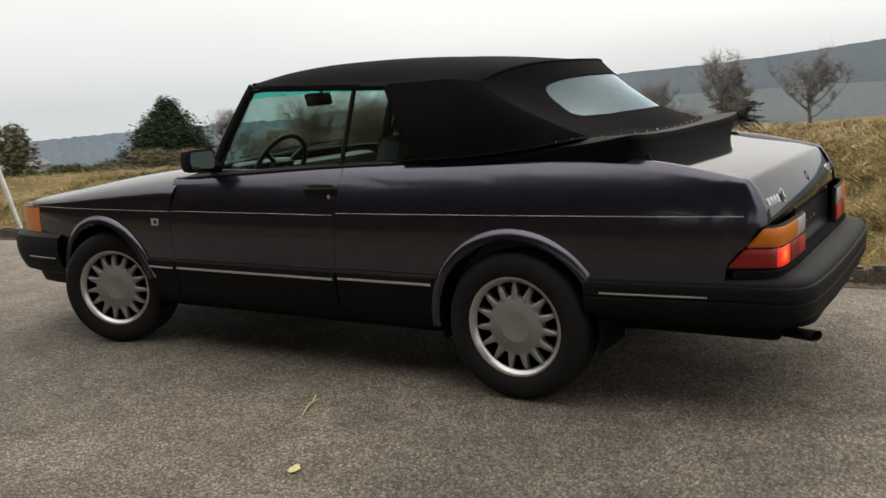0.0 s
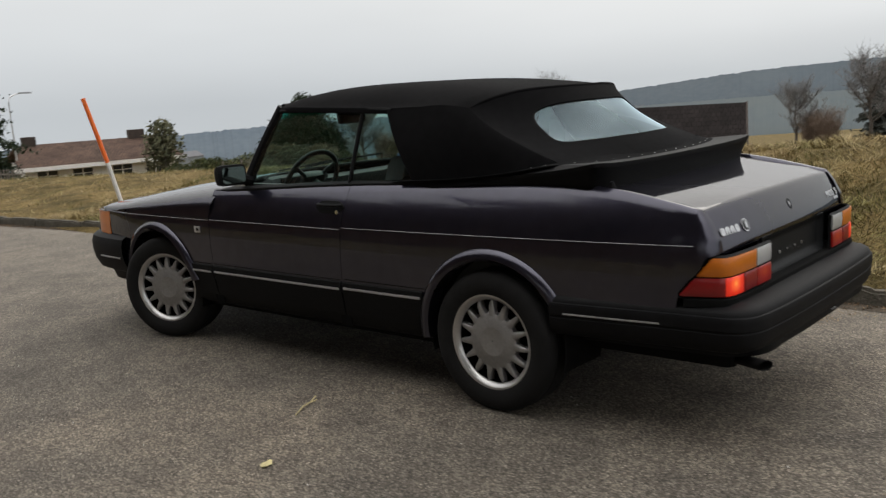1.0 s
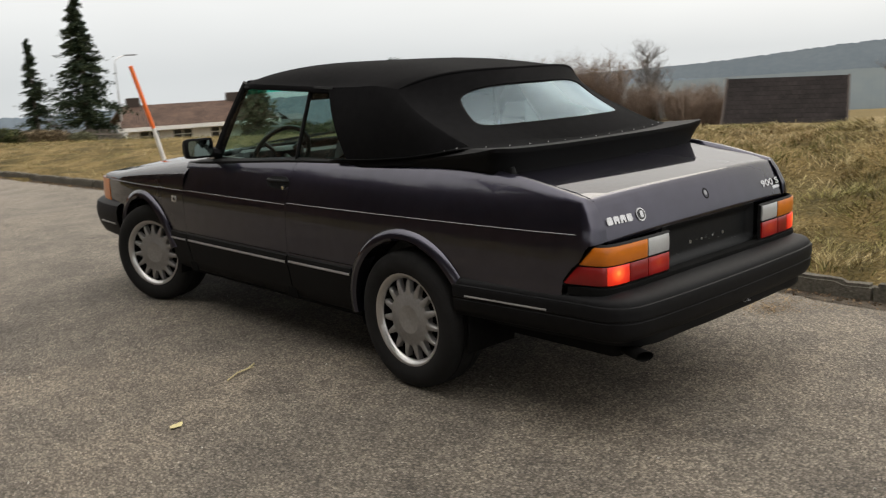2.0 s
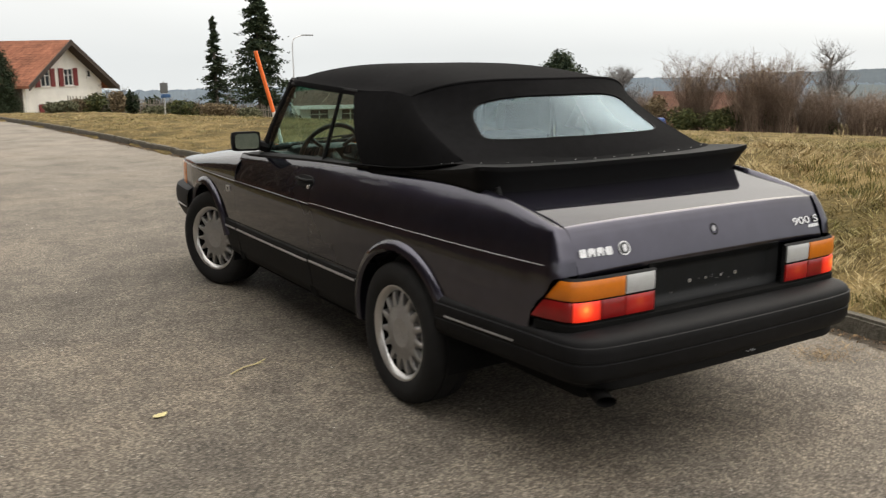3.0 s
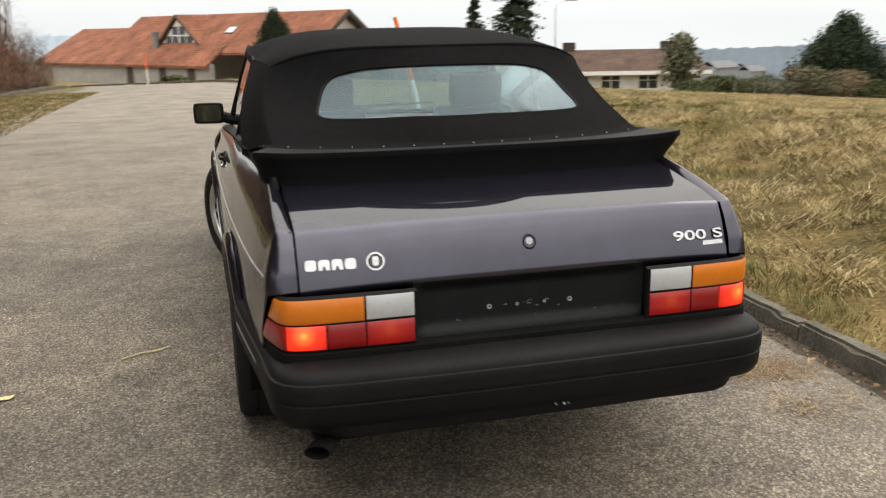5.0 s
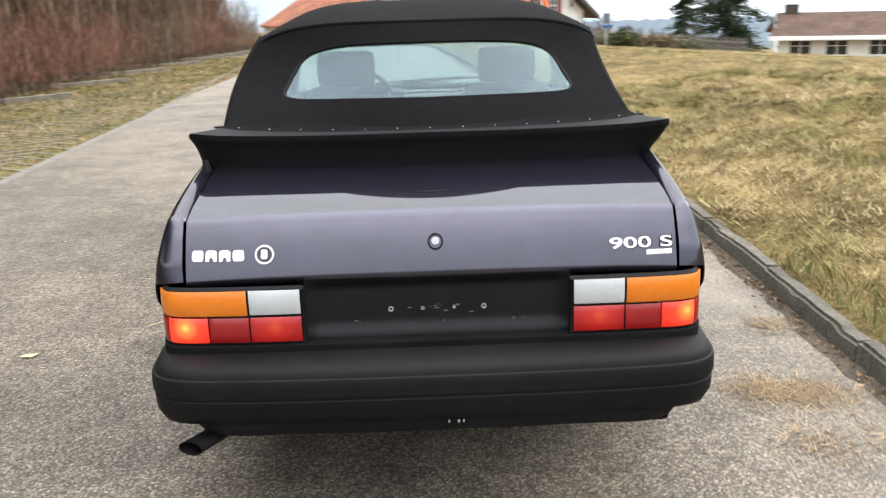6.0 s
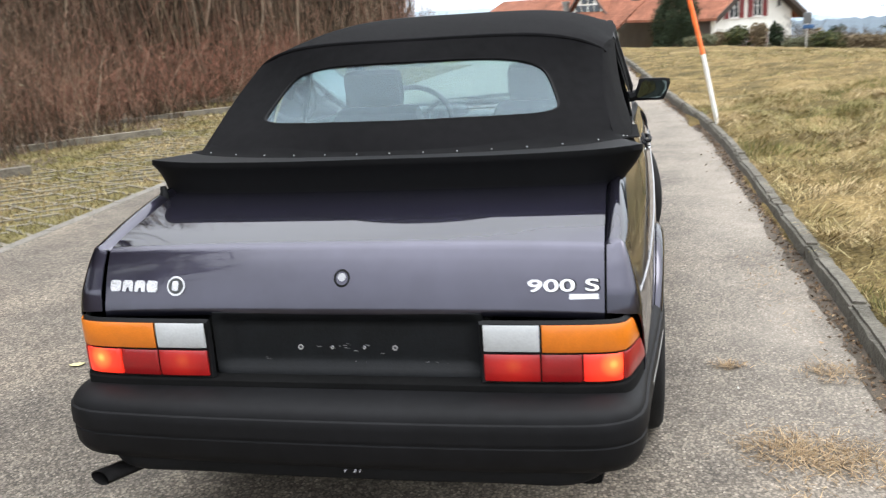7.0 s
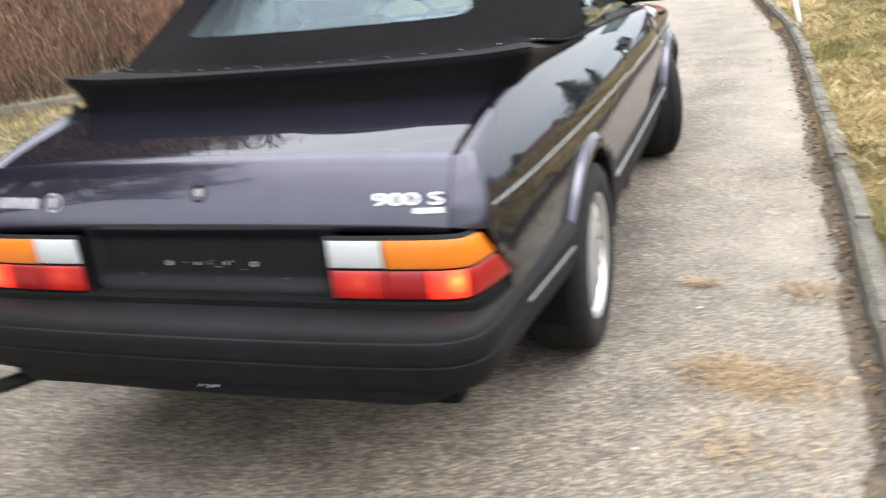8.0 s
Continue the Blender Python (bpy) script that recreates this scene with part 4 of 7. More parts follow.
for sgn in (-1, 1):
    bm = bmesh.new()
    tube(bm, [Vector(screen_point(sgn, v)) - Vector((sgn * 0.004, 0.006, 0)) for v in np.linspace(-0.02, 1.0, 12)], [0.03 - 0.006 * v for v in np.linspace(0, 1, 12)], 8)
    part("screen_pillar", bm, TRIM, car, "black windscreen pillar")
    # door glass and quarter glass
    for nm, corners in (("door_glass", ((1.70, 0.945), (0.895, 0.948), (0.855, 1.308), (1.465, 1.322))), ("quarter_glass", ((0.885, 0.948), (0.455, 0.957), (0.665, 1.300), (0.845, 1.306)))):
        c = np.array(corners)
        rows = []
        for v in np.linspace(0, 1, 10):
            a, b = c[0] * (1 - v) + c[3] * v, c[1] * (1 - v) + c[2] * v
            rows.append([(sgn * (glass_at(*p) + 0.006 * math.sin(math.pi * v)), p[0], p[1]) for p in (a * (1 - u) + b * u for u in np.linspace(0, 1, 10))])
        g = sheet(nm, rows, GLASS, car, "lightly tinted side window", flip=sgn > 0)
        g.visible_shadow = False
    bm = bmesh.new()
    tube(bm, [(sgn * (glass_at(0, z) + 0.003), y, z) for y, z in ((0.892, 0.94), (0.873, 1.12), (0.850, 1.31))], 0.011, 6)
    part("window_divider", bm, TRIM, car, "black divider between side windows")
    bm = bmesh.new()
    tube(bm, [(sgn * (glass_at(0, z) + 0.006), y, z) for y, z in ((1.475, 1.318), (1.2, 1.322), (0.82, 1.308), (0.66, 1.300))], 0.010, 6)
    part("roof_rail", bm, TRIM, car, "black rail over the side windows")
    # waist moulding
    rows = []
    for y in np.linspace(0.42, 1.93, 40):
        z = float(belt(y))
        fade = float(smooth01((y - 0.40) / 0.2) * smooth01((1.95 - y) / 0.16))
        x = float(side_x(y, z)) - 0.005 * (1 - fade)
        rows.append([(sgn * (x + 0.004), y, z - 0.010 * fade), (sgn * (x + 0.004), y, z + 0.005), (sgn * (x - 0.015), y, z + 0.004 + 0.014 * fade), (sgn * (x - 0.05), y, z + 0.004 + 0.012 * fade)])
    sheet("waist_moulding", rows, TRIM, car, "black waist moulding", thick=0.004, flip=sgn > 0)
    # mirror
    bm = bmesh.new()
    mx = 0.862 if sgn < 0 else 0.842
    box(bm, (sgn * mx - 0.088, 1.655, 0.936), (sgn * mx + 0.088, 1.735, 1.064), 0.034)
    for v in bm.verts:
        f = (v.co.y - 1.655) / 0.08
        v.co.z = 1.0 + (v.co.z - 1.0) * (1 - 0.35 * f)
        v.co.x = sgn * 0.85 + (v.co.x - sgn * 0.85) * (1 - 0.25 * f)
        v.co.y += (0.2 if sgn < 0 else -0.12) * (abs(v.co.x) - 0.86)
    tube(bm, [(sgn * 0.72, 1.68, 0.955), (sgn * 0.80, 1.71, 0.98)], 0.03, 8)
    mir = part("door_mirror", bm, TRIM, car, "black door mirror")
    sheet("mirror_glass", [[(sgn * mx + dx, (1.6515 - 0.12 * dx - 0.02 * dz if sgn > 0 else 1.651 - 0.205 * dx + 0.02 * dz), 1.001 + dz) for dx in (-0.066 + 0.018 * (abs(dz) / 0.043) ** 6, -0.04, 0, 0.04, 0.066 - 0.018 * (abs(dz) / 0.043) ** 6)] for dz in (-0.043, -0.040, -0.034, 0, 0.034, 0.040, 0.043)], MIRROR, mir, "mirror glass", thick=0.003, flip=sgn < 0)

# ---- wheels ----


def wheel(sgn, yc, steer=0.0):
    """A wheel at the origin facing +x, then placed."""
    w = new("wheel")
    w.parent = car
    tagged(w, "black tyre on a grey alloy wheel with many short spokes")
    tyre_prof = [(-0.085, 0.19), (-0.095, 0.205), (-0.106, 0.250), (-0.102, 0.286), (-0.090, 0.303), (-0.065, 0.3105), (-0.042, 0.311), (-0.040, 0.305), (-0.036, 0.305), (-0.034, 0.312), (0.034, 0.312), (0.036, 0.305), (0.040, 0.305), (0.042, 0.311), (0.065, 0.3105), (0.090, 0.303), (0.102, 0.286), (0.106, 0.250), (0.097, 0.214), (0.092, 0.207)]
    sheet("tyre", lathe(tyre_prof, 72), TYRE, w, "black tyre", closed=True, sharp=60)
    sheet("rim", lathe([(0.070, 0.1835), (0.076, 0.185), (0.081, 0.190), (0.090, 0.198), (0.095, 0.206), (0.095, 0.209), (0.090, 0.211)], 72), ALLOY_EDGE, w, "bright rim edge", closed=True)
    # barrel and disc are near-black: shade between the spokes put into colour
    sheet("rim_barrel", lathe([(-0.08, 0.19), (0.0, 0.186), (0.055, 0.183), (0.070, 0.1835)], 60), DARK, w, "inside of the rim, coloured dark for its shade", closed=True)
    sheet("brake_disc", lathe([(0.0, 0.001), (0.0, 0.188)], 48), DARK, w, "wheel centre behind the spokes, coloured dark for shade", closed=True)
    sheet("hub_cap", lathe([(0.060, 0.0005), (0.078, 0.004), (0.0805, 0.06), (0.081, 0.062), (0.081, 0.066), (0.080, 0.068), (0.079, 0.116), (0.074, 0.122), (0.050, 0.126)], 60), ALLOY, w, "flat grey wheel centre", closed=True)
    bm = bmesh.new()
    # a spoke: flares from the centre and meets the rim with a notch
    sec = [(0.112, 0.0225, 0.0795), (0.123, 0.0165, 0.0802), (0.140, 0.0128, 0.0800), (0.158, 0.0114, 0.0785), (0.173, 0.0092, 0.075), (0.186, 0.0065, 0.069)]
    rings = []
    for r, hw, xx in sec:
        rings.append([bm.verts.new(p) for p in ((xx, -hw * 0.55, r), (xx, hw * 0.55, r), (xx - 0.005, hw, r), (xx - 0.03, hw, r), (xx - 0.03, -hw, r), (xx - 0.005, -hw, r))])
    for a, b in zip(rings, rings[1:]):
        for i in range(6):
            bm.faces.new((a[i], a[(i + 1) % 6], b[(i + 1) % 6], b[i]))
    spoke = part("spoke", bm, ALLOY, w)
    for i in range(1, 15):
        o = new("spoke", spoke.data)
        o.parent = w
        o.rotation_euler = (2 * math.pi * i / 15, 0, 0)
    w.matrix_basis = pose(sgn * 0.738, yc, WHEEL_R, 0, 0, (0 if sgn > 0 else 180) + steer)
    return w


for yc in (0.0, WHEELBASE):
    for sgn in (-1, 1):
        wheel(sgn, yc, 20 if yc else 0)

# ---- car details ----
rng_car = np.random.default_rng(3)
# door handles, locks, side badge
for sgn in (-1, 1):
    hx = lambda y, z: float(side_x(y, z))
    bm = bmesh.new()
    box(bm, (-0.004, -0.098, -0.030), (0.006, 0.098, 0.030), 0.0)
    bmesh.ops.subdivide_edges(bm, edges=bm.edges, cuts=5, use_grid_fill=True)
    for v in bm.verts:
        f = min(1, abs(v.co.y) / 0.098)
        v.co.z *= math.sqrt(max(0.02, 1 - f**4))
        v.co.x = (hx(0.97 + v.co.y, 0.848 + v.co.z) + v.co.x) * sgn
    bmesh.ops.translate(bm, vec=(0, 0.97, 0.848), verts=bm.verts)
    handle = part("door_handle", bm, TRIM, car, "black recessed door handle")
    bm = bmesh.new()
    tube(bm, [(sgn * (hx(y, 0.858) + o), y, 0.858) for y, o in ((0.885, 0.004), (0.90, 0.022), (0.97, 0.026), (1.04, 0.022), (1.058, 0.004))], 0.0085, 8)
    part("grip", bm, TRIM, handle, "black grip")
    bm = bmesh.new()
    tube(bm, [(sgn * (hx(0.91, 0.826) + o), 0.91, 0.826) for o in (0.0, 0.012)], 0.0105, 14)
    part("key_lock", bm, CHROME, handle, "chrome key lock")
    bm = bmesh.new()
    x = hx(2.06, 0.686)
    box(bm, (min(sgn * x, sgn * (x + 0.006)), 2.035, 0.668), (max(sgn * x, sgn * (x + 0.006)), 2.088, 0.704), 0.002)
    badge = part("side_badge", bm, SILVER, car, "small silver side badge")
    bm = bmesh.new()
    box(bm, (min(sgn * (x + 0.004), sgn * (x + 0.008)), 2.046, 0.677), (max(sgn * (x + 0.004), sgn * (x + 0.008)), 2.066, 0.695), 0.001)
    part("badge_mark", bm, TRIM, badge, "dark mark")

# aerial stub on the left rear wing
bm = bmesh.new()
tube(bm, [(-0.688, -0.535, 0.945), (-0.688, -0.535, 0.962), (-0.689, -0.533, 0.976)], [0.016, 0.014, 0.009], 12)
tube(bm, [(-0.689, -0.533, 0.974), (-0.690, -0.531, 0.985)], [0.011, 0.009], 10)
part("aerial", bm, TRIM, car, "short black aerial stub")

# boot lock, badges
BADGE = material("dulled chrome", (0.55, 0.55, 0.56), 0.25, 0.95, vary=0.15, scale=20)
lock = sheet("boot_lock", [[(r * math.cos(a), float(face_f(0.822)) - d + 0.45 * r * math.sin(a), 0.822 + r * math.sin(a)) for a in np.linspace(0, 2 * np.pi, 24, endpoint=False)] for r, d in ((0.021, 0.0), (0.021, 0.006), (0.016, 0.007), (0.0155, 0.003), (0.001, 0.003))], TRIM, lid, "black lock surround", closed=True, flip=True)
bm = bmesh.new()
tube(bm, [(0, float(face_f(0.822)), 0.822), (0, float(face_f(0.822)) - 0.0055, 0.8245)], 0.0105, 16)
part("lock_barrel", bm, material("worn lock metal", (0.30, 0.30, 0.31), 0.35, 0.9, vary=0.2, scale=60), lock, "chrome lock barrel")


def on_face(x, z):
    """Depth and lean of the boot lid's rear face at a place."""
    low = [lid_point(y, z_, x) for y, z_ in lid_prof if y < -0.9]
    at = lambda q: float(np.interp(-q, [-p[2] for p in low], [p[1] for p in low]))
    return at(z), math.degrees(math.atan2(at(z - 0.02) - at(z + 0.02), 0.04))


def badge_plate(name, x, z, w, h, mat, depth=0.006, shape=None, label="", turn_z=0.0):
    """A raised badge piece on the boot lid: an outline in its own plane, pushed outwards."""
    y, lean = on_face(x, z)
    bm = bmesh.new()
    outline = shape or [(-0.5, -0.5), (0.5, -0.5), (0.5, 0.5), (-0.5, 0.5)]
    low = [bm.verts.new((px * w, 0.002, pz * h)) for px, pz in outline]
    top = [bm.verts.new((px * w, -depth - 0.004, pz * h)) for px, pz in outline]
    bm.faces.new(top)
    n = len(low)
    for i in range(n):
        bm.faces.new((low[i], low[(i + 1) % n], top[(i + 1) % n], top[i]))
    bmesh.ops.transform(bm, matrix=pose(x, y, z, lean, 0, turn_z), verts=bm.verts)
    return part(name, bm, mat, lid, label, smooth=False)


# maker's mark as plain bright blocks, and a round emblem
block = [(-0.5, -0.5), (-0.18, -0.5), (-0.1, -0.15), (0.1, -0.15), (0.18, -0.5), (0.5, -0.5), (0.5, 0.3), (0.3, 0.5), (-0.3, 0.5), (-0.5, 0.3)]
soft = [(-0.5, -0.3), (-0.35, -0.5), (0.35, -0.5), (0.5, -0.3), (0.5, 0.3), (0.35, 0.5), (-0.35, 0.5), (-0.5, 0.3)]
for i, shp in enumerate((soft, block, block, soft)):
    badge_plate("mark_block", -0.632 + 0.0365 * i, 0.797, 0.031, 0.030, BADGE, 0.006, shp, "plain bright badge block", -3.1)
circle = [(0.5 * math.cos(a), 0.5 * math.sin(a)) for a in np.linspace(0, 2 * np.pi, 28, endpoint=False)]
badge_plate("emblem_ring", -0.453, 0.799, 0.052, 0.052, BADGE, 0.005, circle, "round chrome emblem", -3.1)
badge_plate("emblem_disc", -0.453, 0.799, 0.041, 0.041, DASH, 0.0065, circle, "dark disc of the emblem", -3.1)
badge_plate("emblem_mark", -0.453, 0.799, 0.018, 0.026, BADGE, 0.0085, soft, "plain bright mark", -3.1)
badge_plate("badge_bar", 0.609, 0.771, 0.082, 0.013, BADGE, 0.004, None, "narrow bright bar badge", 3.1)
font_curve = bpy.data.curves.new("model_number", "FONT")
font_curve.body, font_curve.size, font_curve.extrude, font_curve.offset = "900 S", 0.0415, 0.003, 0.0007
font_curve.align_x = "CENTER"
letters = new("model_number", font_curve)
letters.parent = lid
font_curve.materials.append(BADGE)
letters.matrix_basis = pose(0.549, on_face(0.549, 0.786)[0] - 0.007, 0.786, 90 + on_face(0.558, 0.805)[1], 0, 3.1) @ Matrix.Diagonal((1.86, 1, 1, 1))
tagged(letters, "chrome model number")
# dark, slightly wider and shifted copy draws the shadow of the letters
shadow_curve = bpy.data.curves.new("model_number_edge", "FONT")
shadow_curve.body, shadow_curve.size, shadow_curve.extrude, shadow_curve.offset = "900 S", 0.0415, 0.0016, 0.0022
shadow_curve.align_x = "CENTER"
letter_shadow = new("model_number_edge", shadow_curve)
letter_shadow.parent = lid
shadow_curve.materials.append(DARK)
letter_shadow.matrix_basis = pose(0.001, 0.0022, -0.001) @ letters.matrix_basis
tagged(letter_shadow, "dark backing that draws the model number's shadow")

# screw holes and scuffs in the plate recess
SCUFF = material("pale scuffs", (0.13, 0.13, 0.127), 0.8, vary=0.4, scale=80)
for x, z, r in ((-0.125, 0.640, 0.007), (0.125, 0.640, 0.007), (-0.04, 0.640, 0.0045), (0.045, 0.640, 0.004)):
    sheet("screw_hole", [[(x + q * math.cos(a), -0.9735 - d, z + q * math.sin(a)) for a in np.linspace(0, 2 * np.pi, 14, endpoint=False)] for q, d in ((r, 0.0), (r, 0.003), (r * 0.6, 0.003), (r * 0.55, 0.0))], SILVER, recess, "small screw socket", closed=True)
for cx, cz, n_, wx, wz in ((0.0, 0.640, 12, 0.045, 0.006), (-0.21, 0.603, 5, 0.018, 0.004), (0.22, 0.600, 5, 0.018, 0.004), (0.0, 0.600, 6, 0.10, 0.004)):
    for _ in range(n_):
        x, z, r, k = rng_car.normal(cx, wx), rng_car.normal(cz, wz), rng_car.uniform(0.0012, 0.0034), rng_car.uniform(1.2, 3.5)
        a_ = np.linspace(0, 2 * np.pi, 8, endpoint=False)
        ring = [(x + r * k * math.cos(q) * rng_car.uniform(0.6, 1.1), -0.9735, z + 0.6 * r * math.sin(q) * rng_car.uniform(0.5, 1.2)) for q in a_]
        raw("scuff", ring + [(x, -0.9745, z)], [(i, (i + 1) % 8, 8) for i in range(8)], SCUFF, recess, smooth=False)
# fuel flap outline on the right wing
fy0, fz0 = -0.575, 0.69
rows = [[(float(side_x(fy0 + q * math.cos(a_), fz0 + q * 1.05 * math.sin(a_))) + o, fy0 + q * math.cos(a_), fz0 + q * 1.05 * math.sin(a_)) for a_ in np.linspace(0, 2 * np.pi, 32, endpoint=False)] for q, o in ((0.0818, 0.0004), (0.0815, 0.0009), (0.0802, 0.0009), (0.080, 0.0004))]
sheet("fuel_flap_edge", rows, TRIM, car, "thin dark edge of the fuel flap", closed=True)

# exhaust
bm = bmesh.new()
rings = []
for p, r in (((-0.50, -0.70, 0.29), 0.026), ((-0.56, -0.92, 0.30), 0.026), ((-0.600, -1.0, 0.316), 0.029), ((-0.660, -1.125, 0.325), 0.031)):
    rings.append((p, r))
tube(bm, [p for p, r in rings], [r for p, r in rings], 18, caps=False)
tube(bm, [(-0.600, -1.0, 0.316), (-0.6597, -1.1245, 0.325)], 0.0275, 18, caps=False)
for v in bm.verts:
    flat = smooth01((-0.80 - v.co.y) / 0.2)
    v.co.x += 0.20 * flat * (v.co.x - float(np.interp(-v.co.y, [0.92, 1.0, 1.125], [-0.56, -0.60, -0.66])))
    v.co.z -= 0.40 * flat * (v.co.z - float(np.interp(-v.co.y, [0.92, 1.0, 1.125], [0.30, 0.316, 0.325])))
# near-black holds both soot and the shade inside the hollow mouth
exhaust = part("exhaust_pipe", bm, material("sooty, shade-darkened exhaust metal", (0.007, 0.0065, 0.0065), 0.7, vary=0.5, scale=30, spec=0.15), car, "sooty exhaust pipe, coloured darker for its shade")
bm = bmesh.new()
tube(bm, [(-0.1, -0.55, 0.28), (0.35, -0.55, 0.28)], 0.09, 14)
part("silencer", bm, DARK, car, "dark silencer box")
bm = bmesh.new()
box(bm, (0.335, -1.06, 0.345), (0.365, -1.02, 0.365), 0.006)
tube(bm, [(0.35, -1.0, 0.36), (0.35, -1.06, 0.352), (0.35, -1.07, 0.34)], 0.008, 8)
part("towing_eye", bm, DARK, car, "dark towing eye")

# ---- interior ----
bm = bmesh.new()
box(bm, (-0.70, -0.25, 0.36), (0.70, 1.75, 0.42), 0.02)
part("cabin_floor", bm, DASH, car, "dark carpeted floor")
for sgn in (-1, 1):
    rows = [[(sgn * (0.70 - 0.02 * math.sin(k * 3)), y, 0.42 + k * 0.52) for k in np.linspace(0, 1, 8)] for y in np.linspace(-0.3, 1.72, 20)]
    sheet("door_card", rows, DASH, car, "dark inner door trim", thick=0.02, flip=sgn < 0)
    seat = new("front_seat")
    seat.parent = car
    tagged(seat, "grey cloth front seat with headrest")
    x = sgn * 0.35
    bm = bmesh.new()
    box(bm, (x - 0.25, 0.95, 0.42), (x + 0.25, 1.48, 0.60), 0.06)
    part("seat_cushion", bm, SEAT, seat)
    bm = bmesh.new()
    box(bm, (x - 0.25, -0.07, -0.02), (x + 0.25, 0.07, 0.56), 0.055, pose(0, 0.89, 0.52, 14, 0, 0))
    for v in bm.verts:
        f = smooth01((v.co.z - 0.85) / 0.25)
        v.co.x = x + (v.co.x - x) * (1 - 0.28 * float(f))
    part("seat_back", bm, SEAT, seat)
    bm = bmesh.new()
    box(bm, (x - 0.125, -0.045, 0.0), (x + 0.125, 0.045, 0.155), 0.035, pose(0, 0.745, 1.068, 9, 0, 0))
    part("headrest", bm, material("dark headrest cloth", (0.055, 0.06, 0.063), 0.85, vary=0.2, scale=9, bump=0.3, bump_scale=300), seat, "dark headrest")
    bm = bmesh.new()
    for dx in (-0.05, 0.05):
        tube(bm, [(x + dx, 0.765, 1.01), (x + dx, 0.75, 1.085)], 0.006, 6)
    part("headrest_post", bm, CHROME, seat)
bench = new("rear_bench")
bench.parent = car
tagged(bench, "grey cloth rear bench")
bm = bmesh.new()
box(bm, (-0.58, -0.25, 0.42), (0.58, 0.22, 0.60), 0.05)
part("bench_cushion", bm, SEAT, bench)
bm = bmesh.new()
box(bm, (-0.58, -0.06, 0.0), (0.58, 0.06, 0.42), 0.05, pose(0, -0.30, 0.55, 14, 0, 0))
part("bench_back", bm, SEAT, bench)
bm = bmesh.new()
box(bm, (-0.66, -0.46, 0.93), (0.66, -0.36, 0.99), 0.02)
part("rear_shelf", bm, FABRIC, car, "dark rear shelf")
# dashboard, binnacle, wheel
bm = bmesh.new()
box(bm, (-0.69, 1.70, 0.62), (0.69, 1.87, 0.915), 0.05)
box(bm, (-0.56, 1.715, 0.84), (-0.12, 1.84, 0.95), 0.04)
dash = part("dashboard", bm, DASH, car, "dark dashboard with instrument hood")
bm = bmesh.new()
box(bm, (-0.50, 1.706, 0.865), (-0.18, 1.716, 0.94), 0.004)
part("instrument_panel", bm, material("instrument glass", (0.02, 0.02, 0.022), 0.15, vary=0.3, scale=30), dash, "dark instrument panel")
bm = bmesh.new()
box(bm, (-0.11, 0.9, 0.42), (0.11, 1.7, 0.60), 0.03)
part("centre_console", bm, DASH, car, "dark centre console")
steer = new("steering_wheel")
steer.parent = car
tagged(steer, "dark four-spoke steering wheel")
m = pose(-0.37, 1.60, 0.915, -62, 0, 0)
bm = bmesh.new()
tube(bm, [m @ Vector((0.185 * math.cos(a), 0.185 * math.sin(a), 0)) for a in np.linspace(0, 2 * np.pi, 41)], 0.014, 10, caps=False)
part("wheel_rim", bm, DASH, steer, "dark padded rim")
bm = bmesh.new()
box(bm, (-0.075, -0.05, -0.03), (0.075, 0.05, 0.02), 0.02, m)
part("wheel_hub", bm, DASH, steer, "dark hub pad")
for a in (20, 160, 215, 325):
    bm = bmesh.new()
    c_, s_ = math.cos(radians(a)), math.sin(radians(a))
    tube(bm, [m @ Vector((0.05 * c_, 0.04 * s_, -0.005)), m @ Vector((0.18 * c_, 0.18 * s_, 0))], 0.012, 6)
    part("wheel_spoke", bm, DASH, steer)
bm = bmesh.new()
tube(bm, [m @ Vector((0, 0, -0.02)), m @ Vector((0, 0, -0.2))], 0.03, 10)
part("steering_column", bm, DASH, steer)
bm = bmesh.new()
box(bm, (-0.115, -0.015, -0.035), (0.115, 0.02, 0.035), 0.014, pose(-0.08, 1.535, 1.255, -12, 0, 8))
tube(bm, [(-0.06, 1.54, 1.27), (-0.03, 1.545, 1.335)], 0.009, 6)
part("rear_view_mirror", bm, TRIM, car, "black interior mirror")
for sgn in (-1, 1):
    bm = bmesh.new()
    box(bm, (sgn * 0.34 - 0.2, 1.40, 1.326), (sgn * 0.34 + 0.2, 1.52, 1.344), 0.008)
    part("sun_visor", bm, SEAT, car, "grey sun visor")
    # wiper
    bm = bmesh.new()
    tube(bm, [(sgn * 0.1 - 0.25, 1.905, 0.966), (sgn * 0.1 + 0.1, 1.90, 0.985), (sgn * 0.1 + 0.32, 1.80, 1.0)], 0.006, 6)
    part("wiper", bm, TRIM, car, "black wiper")
# lining under the hood
rows = []
for y in np.linspace(0.03, 1.46, 16):
    xe, ze, zc = float(rail_x(y)) - 0.02, float(rail_z(y)) - 0.02, float(roof_c(y)) - 0.03
    rows.append([(s * xe, y + (0.02 + 0.13 * s * s) * max(0, 1 - y / 0.5), ze + (zc - ze) * (1 - abs(s) ** 2.5)) for s in np.linspace(-1, 1, 21)])
sheet("hood_lining", rows, material("grey hood lining", (0.12, 0.12, 0.118), 0.95, vary=0.15, scale=4, bump=0.2, bump_scale=200), hood, "grey cloth lining", flip=True)

